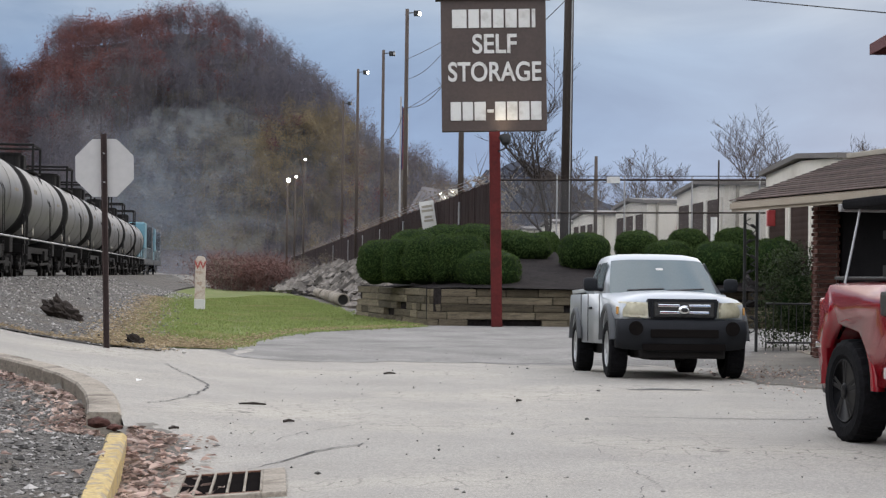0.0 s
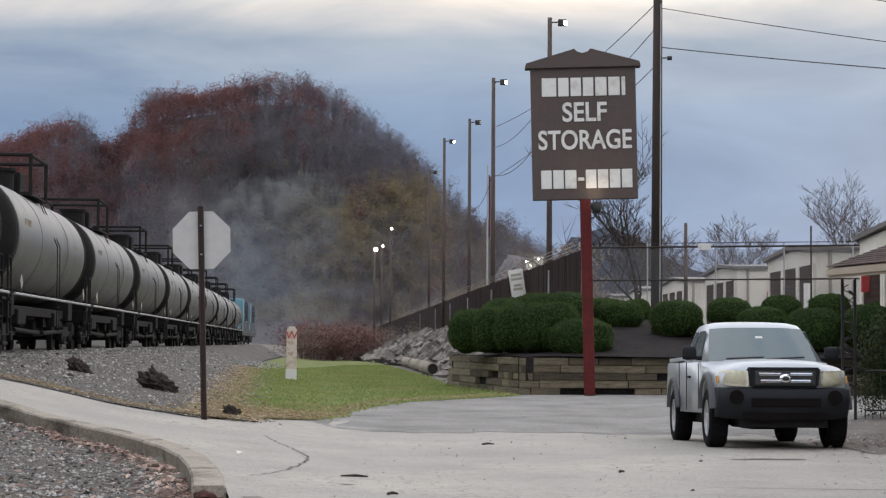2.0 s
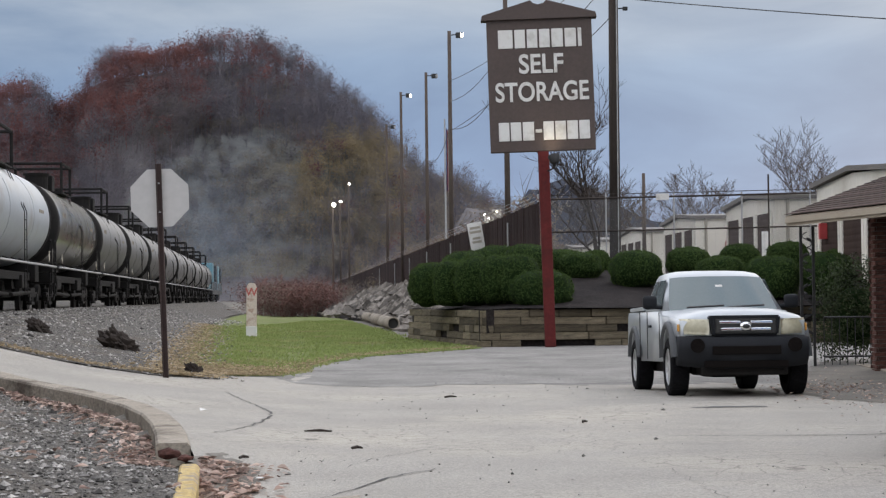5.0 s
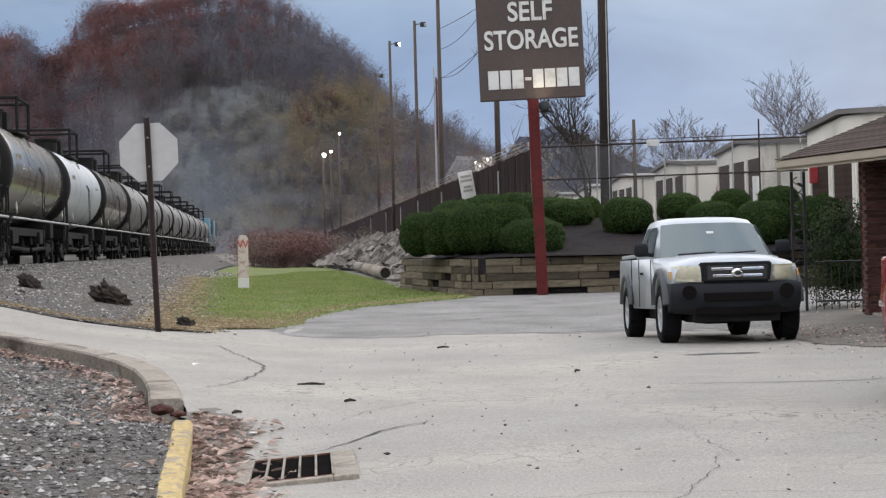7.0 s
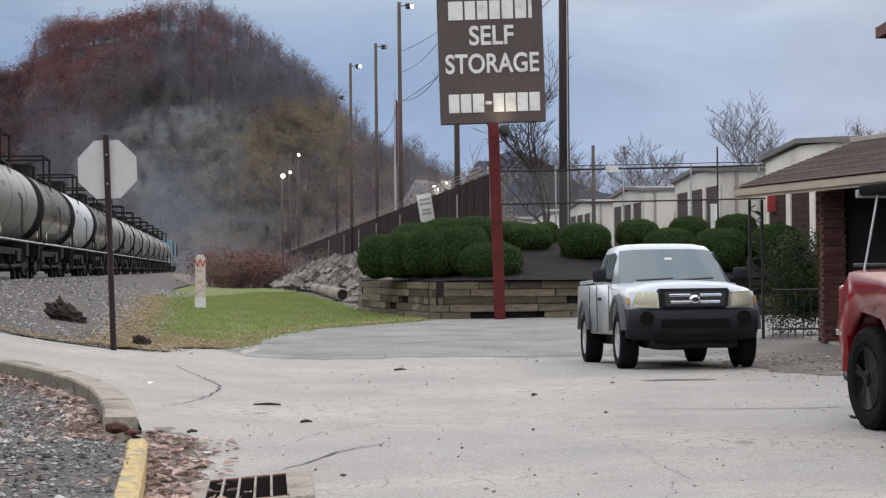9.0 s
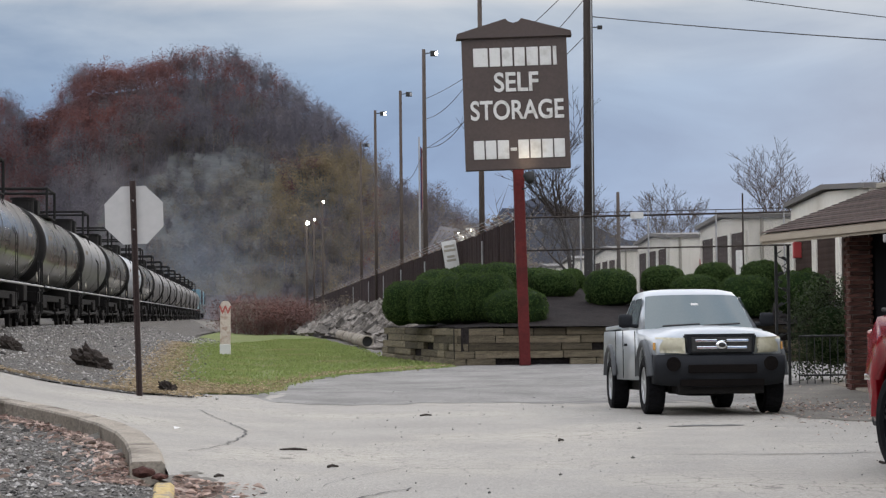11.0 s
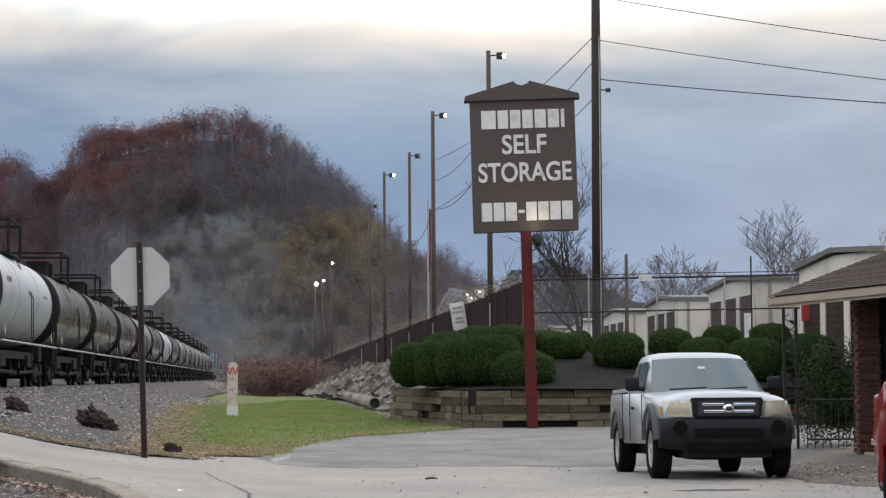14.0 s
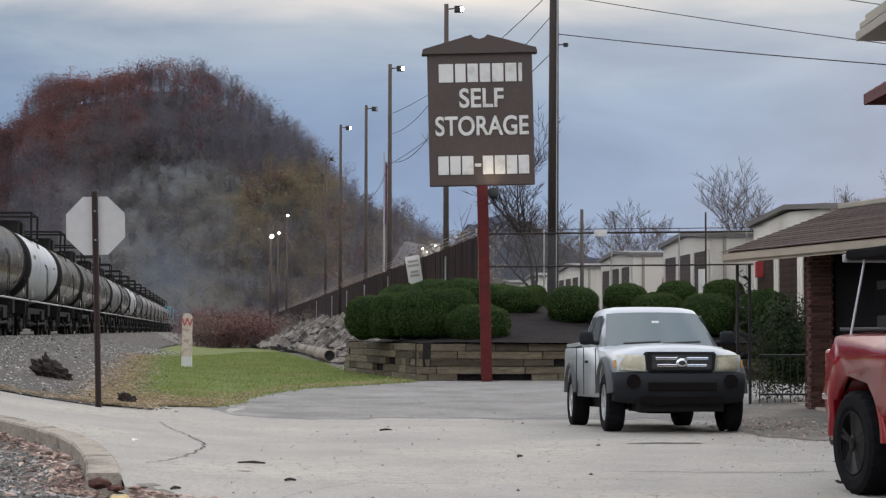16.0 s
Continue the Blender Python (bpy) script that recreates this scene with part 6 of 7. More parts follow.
            rod(bm, (sx * 1.58, yy, 2.9), (sx * 1.02, yy, 4.25), 0.014, seg=6)
        for k in range(8):
            z = 0.7 + k * 0.28
            rod(bm, (sx * 1.58, -0.25, z), (sx * 1.58, 0.25, z), 0.010, seg=5)
        part("ladder", bm, "underframe", c)
        bm = bmesh.new()
        box(bm, (sx * 0.3, 0, 0.98), (0.25, 14.2, 0.5), bevel=0.03)
        part("centre_sill", bm, "underframe", c)
        # placard
        for yy in (-6.2, 6.2):
            bm = bmesh.new()
            box(bm, (0, 0, 0), (0.02, 0.26, 0.26), m=pose(sx * 1.52, yy, 1.75, 45, 0, 0))
            part("placard", bm, "trimtan", c)
        for yy, z, w, h in ((-4.9, 3.25, 1.0, 0.20), (4.5, 3.1, 1.1, 0.10)):
            bm = bmesh.new()
            dz = z - zc
            xx = math.sqrt(max(0, (R + 0.004) ** 2 - dz * dz))
            box(bm, (sx * xx, yy, z), (0.012, w, h), m=None)
            part("marking_bar", bm, "concrete", tank)
    # top: platform, railing, dome
    bm = bmesh.new()
    for sx in (-1, 1):
        box(bm, (sx * 0.78, 0, 4.24), (0.5, 2.9, 0.05))
    for sy in (-1, 1):
        box(bm, (0, sy * 1.2, 4.28), (1.9, 0.45, 0.05))
    part("walkway", bm, "underframe", c)
    pts = [(-1.0, -1.45), (1.0, -1.45), (1.0, 1.45), (-1.0, 1.45)]
    for (xa, ya), (xb, yb) in zip(pts, pts[1:] + pts[:1]):
        bm = bmesh.new()
        rod(bm, (xa, ya, 5.3), (xb, yb, 5.3), 0.05, seg=6)
        part("rail", bm, "underframe", c)
        bm = bmesh.new()
        rod(bm, (xa, ya, 4.2), (xa, ya, 5.33), 0.055, seg=6)
        part("rail_post", bm, "underframe", c)
    bm = bmesh.new()
    rod(bm, (0, -0.55, 4.1), (0, -0.55, 4.92), 0.42, seg=20)
    rod(bm, (0, -0.55, 4.92), (0, -0.55, 5.0), 0.48, seg=20)
    box(bm, (0, 0.5, 4.6), (1.0, 0.9, 0.75), bevel=0.06)
    part("dome", bm, "underframe", c)
    for yy in (-3.0, 3.0):
        bm = bmesh.new()
        rod(bm, (0, yy, 4.2), (0, yy, 4.55), 0.09, seg=10)
        part("vent", bm, "underframe", c)
    return c


def build_loco():
    c = thing("locomotive", "blue and dark diesel locomotive pulling the tank cars", "locomotive", group="locomotives of the train")
    bm = bmesh.new()
    box(bm, (0, 0, 1.25), (3.0, 21.0, 0.5), bevel=0.05)
    part("frame", bm, "locodark", c)
    bm = bmesh.new()
    box(bm, (0, -2.0, 3.1), (2.0, 15.5, 3.0), bevel=0.12)
    part("hood", bm, "teal", c)
    bm = bmesh.new()
    box(bm, (0, -8.0, 3.5), (3.0, 4.0, 2.3), bevel=0.15)
    part("radiator", bm, "teal", c)
    bm = bmesh.new()
    box(bm, (0, 7.0, 3.0), (3.0, 2.8, 3.2), bevel=0.12)
    cab = part("cab", bm, "locodark", c)
    for sx in (-1, 1):
        bm = bmesh.new()
        box(bm, (sx * 1.5, 7.0, 3.7), (0.05, 1.4, 0.8), bevel=0.02)
        part("cab_window", bm, "glass", cab)
        bm = bmesh.new()
        for k in range(12):
            rod(bm, (sx * 1.45, -9.5 + k * 1.6, 1.5), (sx * 1.45, -9.5 + k * 1.6, 2.5), 0.02, seg=5)
        rod(bm, (sx * 1.45, -10, 2.5), (sx * 1.45, 8.4, 2.5), 0.025, seg=5)
        part("handrail", bm, "galv", c)
    bm = bmesh.new()
    box(bm, (0, 9.3, 2.2), (1.8, 1.9, 1.6), bevel=0.15)
    part("nose", bm, "locodark", c)
    bm = bmesh.new()
    for k in range(4):
        rod(bm, (0, -8.8 + k * 1.6, 4.6), (0, -8.8 + k * 1.6, 4.75), 0.6, seg=16)
    rod(bm, (0, 0.5, 4.5), (0, 0.5, 4.9), 0.3)
    part("roof_fans", bm, "locodark", c)
    bm = bmesh.new()
    box(bm, (0, 0, 0.75), (2.6, 6.0, 0.8), bevel=0.2)
    part("fuel_tank", bm, "underframe", c)
    for y in (-6.8, 6.8):
        bogie(c, y)
    return c


# ---- hills and woods ----
CREST = [(-260, 30), (-190, 36), (-145, 42), (-129, 45), (-121, 50), (-114, 50), (-108, 44), (-103, 44), (-101, 50), (-99, 55), (-95, 56), (-86, 57), (-78, 58.8), (-70, 60), (-62, 60.5), (-56, 60),
         (-50, 57), (-44, 53.5), (-37, 49), (-30, 41.5), (-24, 36), (-18, 30), (-13, 26.5), (-5, 23.5), (2, 19), (8, 13.5), (14, 8), (22, 5), (60, 4), (300, 4)]


def lerp_table(tab, x):
    for (x0, y0), (x1, y1) in zip(tab, tab[1:]):
        if x <= x1:
            return y0 + (y1 - y0) * clamp((x - x0) / (x1 - x0))
    return tab[-1][1]


HB = 380.0      # where the hill's foot begins


def hill_z(x, y):
    c = max(3.0, lerp_table(CREST, x * 481.5 / max(y, 300)) * max(y, 300) / 481.5 + 1.0) if y <= 520 else max(3.0, lerp_table(CREST, x * 481.5 / 520) * 520 / 481.5 + 1)
    u = clamp((y - HB) / 100.0)
    prof = 0.62 * clamp(u / 0.55) ** 0.8 + 0.38 * clamp((u - 0.45) / 0.55)
    z = 1.0 + (c - 1) * min(1, prof)
    bump = 2.2 * noise.noise((x * 0.03, y * 0.03, 1)) + 1.0 * noise.noise((x * 0.09, y * 0.09, 4))
    return z + bump * clamp(u * 3)


def build_hill():
    xs = [-420 + 6 * k for k in range(130)]
    ys = [HB - 4 + 5 * k for k in range(22)] + [486, 500, 530, 580, 700]
    vs, fs = [], []
    for y in ys:
        for x in xs:
            vs.append((x, y, hill_z(x, y) - (12 if y > 600 else 0)))
    w = len(xs)
    for j in range(len(ys) - 1):
        for i in range(w - 1):
            fs.append((j * w + i, j * w + i + 1, (j + 1) * w + i + 1, (j + 1) * w + i))
    me = tagged(raw("wooded_hill", vs, fs, "hillfloor", smooth=True), "steep wooded hill with a grey rock face behind the railway", "hill", "", "structure")
    me.data.materials.append(M["cliff"])
    for p in me.data.polygons:
        c = p.center
        if cliff_at(c.x, c.y, c.z) > 0.25:
            p.material_index = 1


def cliff_at(x, y, z):
    """1 on the bare rock face, 0 in the woods."""
    u, v = (x + 52) / 28, (z - 22) / 17
    return clamp(1.25 - (u * u + v * v) + 0.5 * noise.noise((x * 0.05, z * 0.08, 2)))


def tree(vs, fs, x, y, z, h, rng, leafy=0.6, flakes=60, spread=0.32, twigs=34, fl=1.0):
    """A small tapered trunk, rising twigs and leaf flakes, added to shared lists."""
    def spike(a, b, w):
        i = len(vs)
        d = b - a
        s = np.cross(d, (0.3, 1, 0.2)); s = s / (np.linalg.norm(s) + 1e-6) * w
        s2 = np.cross(d, s); s2 = s2 / (np.linalg.norm(s2) + 1e-6) * w
        vs.extend((tuple(a - s), tuple(a + s), tuple(a + s2 * 1.5), tuple(b)))
        fs.extend(((i, i + 1, i + 3), (i + 1, i + 2, i + 3), (i + 2, i, i + 3)))
    base = np.array((x, y, z))
    lean = rng.normal(0, 0.04, 2)
    top = base + np.array((lean[0] * h, lean[1] * h, h))
    spike(base, top, h * 0.011)
    for k in range(twigs):
        t = rng.uniform(0.3, 0.95)
        a = base + (top - base) * t
        az = rng.uniform(0, 6.283)
        l = h * spread * rng.uniform(0.5, 1.1) * (1.15 - 0.6 * t)
        b = a + np.array((math.cos(az) * l, math.sin(az) * l, l * rng.uniform(0.5, 1.3)))
        spike(a, b, h * 0.0038)
        if k % 2:
            m = a + (b - a) * rng.uniform(0.4, 0.7)
            az += rng.uniform(-1, 1)
            spike(m, m + np.array((math.cos(az), math.sin(az), rng.uniform(0.4, 1.2))) * l * 0.5, h * 0.0026)
    count = int(flakes * leafy)
    lob = rng.normal(0, 1, (5, 3)) * (spread * h * 0.45, spread * h * 0.45, h * 0.14) + (0, 0, h * 0.68)
    for k in range(count):
        c = base + lob[k % 5] + np.clip(rng.normal(0, 1, 3), -1.25, 1.25) * (spread * h * 0.26, spread * h * 0.26, h * 0.10)
        s = h * 0.032 * rng.uniform(0.6, 1.5) * fl
        n = rng.normal(0, 0.55, 3) + (0, 0, 1)
        d1 = np.cross(n, rng.normal(0, 1, 3))
        d1 = d1 / (np.linalg.norm(d1) + 1e-6) * s * rng.uniform(0.8, 1.6)
        d2 = np.cross(n, d1)
        d2 = d2 / (np.linalg.norm(d2) + 1e-6) * s * rng.uniform(0.8, 1.6) + d1 * rng.uniform(-0.3, 0.6)
        i = len(vs)
        vs.extend((tuple(c), tuple(c + d1), tuple(c + d2)))
        fs.append((i, i + 1, i + 2))


def prototypes(n, seed, leafy, flakes, spread, twigs, fl):
    rng = np.random.default_rng(seed)
    out = []
    for _ in range(n):
        v, f = [], []
        tree(v, f, 0, 0, 0, 1.0, rng, leafy, flakes, spread, twigs, fl)
        out.append((np.array(v), np.array(f)))
    return out


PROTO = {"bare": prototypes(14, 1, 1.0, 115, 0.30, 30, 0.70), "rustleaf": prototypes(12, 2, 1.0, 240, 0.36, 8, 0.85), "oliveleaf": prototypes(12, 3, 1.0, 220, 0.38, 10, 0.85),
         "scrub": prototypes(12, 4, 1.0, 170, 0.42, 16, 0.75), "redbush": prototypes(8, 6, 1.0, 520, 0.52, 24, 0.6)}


def plant(bag, kind, x, y, z, h, rng, wide=1.0):
    v, f = PROTO[kind][int(rng.integers(len(PROTO[kind])))]
    a = rng.uniform(0, 6.283)
    c, s = math.cos(a), math.sin(a)
    V = np.empty_like(v)
    V[:, 0], V[:, 1], V[:, 2] = (c * v[:, 0] - s * v[:, 1]) * h * wide + x, (s * v[:, 0] + c * v[:, 1]) * h * wide + y, v[:, 2] * h + z
    vs, fs, n = bag.setdefault(kind, ([], [], [0]))
    vs.append(V)
    fs.append(f + n[0])
    n[0] += len(V)


def pour(bag, name, labels, category):
    for kind, (vs, fs, _) in bag.items():
        V, F = np.concatenate(vs), np.concatenate(fs)
        me = bpy.data.meshes.new(name)
        me.vertices.add(len(V)); me.loops.add(F.size); me.polygons.add(len(F))
        me.vertices.foreach_set("co", V.astype(np.float32).ravel())
        me.loops.foreach_set("vertex_index", F.astype(np.int32).ravel())
        me.polygons.foreach_set("loop_start", np.arange(0, F.size, 3, dtype=np.int32))
        me.update(calc_edges=True)
        me.materials.append(M[kind])
        tagged(new(name, me), labels[kind], category, "", "stuff")


def build_woods():
    rng = np.random.default_rng(5)
    bag, n = {}, 0
    while n < 3600:
        y = HB + 2 + rng.uniform(0, 1) ** 0.8 * 112
        x = rng.uniform(-178, 30) * y / 481.5
        z = hill_z(x, y)
        c = cliff_at(x, y, z)
        if rng.random() < c * 1.3 * clamp((-46 - x * 481.5 / y) / 6 + 0.25):
            continue
        n += 1
        zz, xx = z * 481.5 / y, x * 481.5 / y
        h = rng.uniform(6.0, 10.5) * (0.9 if zz > 45 else 1)
        rustp = 0.95 * clamp((zz - 30) / 14) * clamp((-66 - xx) / 14) + 0.75 * (xx < -104) + 0.3 * clamp((zz - 44) / 8) * (xx < -44) + 0.02
        olive = 1.1 * clamp(1.5 - ((xx + 37) / 14) ** 2 - ((zz - 30) / 8) ** 2) + 0.2 * clamp((28 - zz) / 8) * clamp((xx + 52) / 8) * clamp((-14 - xx) / 8)
        olive *= clamp(0.8 + 1.2 * noise.noise((xx * 0.08, zz * 0.08, 7)))
        rustp *= clamp(0.75 + 1.3 * noise.noise((xx * 0.05, zz * 0.06, 3)))
        r = rng.random()
        if r < rustp:
            plant(bag, "rustleaf", x, y, z - 0.5, h, rng)
        elif r < rustp + olive:
            plant(bag, "oliveleaf", x, y, z - 0.5, h * 0.85, rng)
        elif rng.random() < 0.72 * clamp((38 - zz) / 8) * clamp((xx + 58) / 6) or (zz < 14 and rng.random() < 0.5):
            plant(bag, "scrub", x, y, z - 0.5, h * 0.7, rng)
        else:
            plant(bag, "bare", x, y, z - 0.5, h * 1.05, rng)
    for k in range(420):
        y = rng.uniform(474, 500)
        x = rng.uniform(-178, 16) * y / 481.5
        xx = x * 481.5 / y
        plant(bag, "rustleaf" if rng.random() < (0.7 if xx < -76 or -62 < xx < -55 else 0.08) else "bare", x, y, hill_z(x, y) - 2.2, rng.uniform(5.0, 8.0) if rng.random() < 0.93 else rng.uniform(8, 10), rng)
    # undergrowth on the rock face
    for k in range(1500):
        y = HB + rng.uniform(5, 90)
        x = rng.uniform(-84, -22) * y / 481.5
        z = hill_z(x, y)
        plant(bag, ("scrub", "bare", "bare", "scrub")[int(rng.integers(4))], x, y, z - 0.3, rng.uniform(1.6, 4.6), rng, 1.8)
    pour(bag, "woods", {"bare": "leafless grey brown trees covering the hill, haze in their colour", "rustleaf": "rust red autumn trees on the hill", "oliveleaf": "yellow olive autumn trees at the hill's foot", "scrub": "brown scrub under the rock face"}, "trees")
    # thicket between the track and the fence
    bag = {}
    for k in range(420):
        y = rng.uniform(135, 345)
        lo, hi = -9.0 - 0.11 * (y - 60) + 12, fence_x(y) - 1.0
        x = rng.uniform(min(lo, hi - 3), hi + 14)
        z = gz(x, y)
        h = rng.uniform(3.5, 9.5) * clamp(0.35 + (x - lo) / 14)
        r = rng.random()
        plant(bag, "bare" if r < 0.28 else "oliveleaf" if r < 0.36 else "scrub", x, y, z, max(2.5, h), rng)
    for k in range(520):   # brush added on the bank behind the train, darkening the gaps under it
        c = along(22 + 300 * rng.random() ** 1.3, TRACK + rng.uniform(3.6, 7.5))
        plant(bag, "bare" if rng.random() < 0.6 else "scrub", c.x, c.y, gz(c.x, c.y) - 0.15, rng.uniform(1.6, 3.4), rng, 1.3)
    for k in range(110):
        y = rng.uniform(126, 150)
        x = -13.9 + (138 - y) * 0.1 + rng.uniform(-2.5, 2.3)
        plant(bag, "redbush" if rng.random() < 0.8 else "scrub", x, y, gz(x, y) - 1.0, rng.uniform(2.4, 3.5), rng, 1.1)
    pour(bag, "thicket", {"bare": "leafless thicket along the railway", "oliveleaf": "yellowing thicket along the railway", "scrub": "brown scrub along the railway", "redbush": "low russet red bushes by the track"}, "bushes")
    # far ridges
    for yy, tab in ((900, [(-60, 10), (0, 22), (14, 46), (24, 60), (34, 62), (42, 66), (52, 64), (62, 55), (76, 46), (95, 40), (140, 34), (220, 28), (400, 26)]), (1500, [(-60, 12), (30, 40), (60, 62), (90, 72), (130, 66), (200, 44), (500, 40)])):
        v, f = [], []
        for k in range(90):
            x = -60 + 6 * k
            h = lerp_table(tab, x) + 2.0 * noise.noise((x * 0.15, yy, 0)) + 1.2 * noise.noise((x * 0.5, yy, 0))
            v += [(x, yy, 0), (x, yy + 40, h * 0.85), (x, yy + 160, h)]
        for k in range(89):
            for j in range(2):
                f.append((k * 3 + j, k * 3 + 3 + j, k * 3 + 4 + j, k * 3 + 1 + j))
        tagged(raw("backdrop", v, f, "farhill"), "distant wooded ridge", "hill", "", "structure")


build_hill()
build_woods()


def bare_tree(x, y, z, h, seed, label="leafless dark tree behind the fence", r0=0.16, spread=0.75, mat="poledark"):
    rng = random.Random(seed)
    s = thing("bare_tree", label, "tree", pose(x, y, z), "bare trees")
    trunk, crown = ([], []), ([], [])

    def limb(bag, p, q, r, r2, n):
        vs, fs = bag
        d = (q - p).normalized()
        a = d.orthogonal().normalized()
        b = d.cross(a)
        i = len(vs)
        for c, rr in ((p, r), (q, r2)):
            for k in range(n):
                t = 6.2832 * k / n
                vs.append(tuple(c + a * (rr * math.cos(t)) + b * (rr * math.sin(t))))
        for k in range(n):
            fs.append((i + k, i + (k + 1) % n, i + n + (k + 1) % n, i + n + k))

    def grow(bag, p, d, l, r, lev):
        for k in range(3):
            d2 = (d + Vector((rng.uniform(-1, 1), rng.uniform(-1, 1), rng.uniform(-0.3, 0.6))) * 0.22).normalized()
            q = p + d2 * l / 3
            limb(bag, p, q, r * (1 - 0.22 * k), r * (1 - 0.22 * (k + 1)), 6 if lev < 2 else 3)
            p, d = q, d2
            if lev < 5:
                for _ in range(1 if lev else 2):
                    a = rng.uniform(0, 6.28)
                    side = Vector((math.cos(a), math.sin(a), rng.uniform(0.1, 0.7))).normalized()
                    grow(crown, p, (d * (1 - spread * 0.6) + side * spread).normalized(), l * rng.uniform(0.5, 0.72), max(r * 0.5, 0.012), lev + 1)
        if lev < 5:
            grow(crown, p, d, l * 0.6, max(r * 0.45, 0.012), lev + 1)
    grow(trunk, Vector((0, 0, 0)), Vector((0, 0, 1)), h * 0.45, r0, 0)
    raw("trunk", *trunk, mat, s)
    raw("crown", *crown, mat, s)
    return s


bare_tree(4.35, 76, 1.7, 7.6, 3, r0=0.13, spread=0.62)
bare_tree(11.6, 112, 1.7, 7.2, 33, r0=0.12, mat="pole")
bare_tree(13.6, 116, 1.7, 6.4, 37, r0=0.11, mat="pole")
bare_tree(17.5, 112, 1.7, 9.6, 5, r0=0.12, mat="pole")
bare_tree(10.2, 125, 1.7, 8.0, 9, r0=0.12, mat="pole")
bare_tree(21.5, 112, 1.7, 7.0, 12, r0=0.12, mat="pole")
bare_tree(24.5, 108, 1.7, 9.0, 15, r0=0.2, mat="pole")
bare_tree(8.2, 128, 1.7, 8.0, 21, r0=0.12, mat="pole")


# ---- loose things on the ground ----
def stone(vs, fs, c, s, rng, flat=0.6):
    i = len(vs)
    pts = [(1, 0, 0), (-1, 0, 0), (0, 1, 0), (0, -1, 0), (0, 0, 1), (0, 0, -1)]
    a = rng.uniform(0, 6.28)
    ca, sa = math.cos(a), math.sin(a)
    sx, sy, sz = s * rng.uniform(0.6, 1.3), s * rng.uniform(0.6, 1.3), s * flat * rng.uniform(0.7, 1.3)
    for x, y, z in pts:
        x, y, z = x * sx + rng.uniform(-.2, .2) * s, y * sy + rng.uniform(-.2, .2) * s, z * sz
        vs.append((c[0] + ca * x - sa * y, c[1] + sa * x + ca * y, c[2] + z))
    for f in ((0, 2, 4), (2, 1, 4), (1, 3, 4), (3, 0, 4), (2, 0, 5), (1, 2, 5), (3, 1, 5), (0, 3, 5)):
        fs.append(tuple(i + k for k in f))


def flake(vs, fs, c, s, rng):
    i = len(vs)
    a = rng.uniform(0, 6.28)
    t = Vector((math.cos(a), math.sin(a), rng.uniform(-0.35, 0.35))) * s
    b = Vector((-math.sin(a), math.cos(a), rng.uniform(-0.35, 0.35))) * s * rng.uniform(0.5, 0.9)
    c = Vector(c) + Vector((0, 0, s * 0.25))
    up = Vector((0, 0, s * rng.uniform(0.05, 0.45)))
    k1, k2 = rng.uniform(0.1, 0.6), rng.uniform(-0.1, 0.5)
    vs.extend((tuple(c - t), tuple(c + t * 1.1), tuple(c + b * 0.8 - t * k1 + up), tuple(c + b * 0.6 + t * k2 + up), tuple(c - b * 0.9 - t * k2 + up), tuple(c - b * 0.6 + t * k1 + up)))
    fs.append((i, i + 1, i + 3, i + 2))
    fs.append((i, i + 4, i + 5, i + 1))


GRASS_LEFT = [(29.6, -4.9), (31.2, -5.0), (35, -5.65), (42, -6.55), (50, -7.65), (70, -10.25), (104, -13.5)]


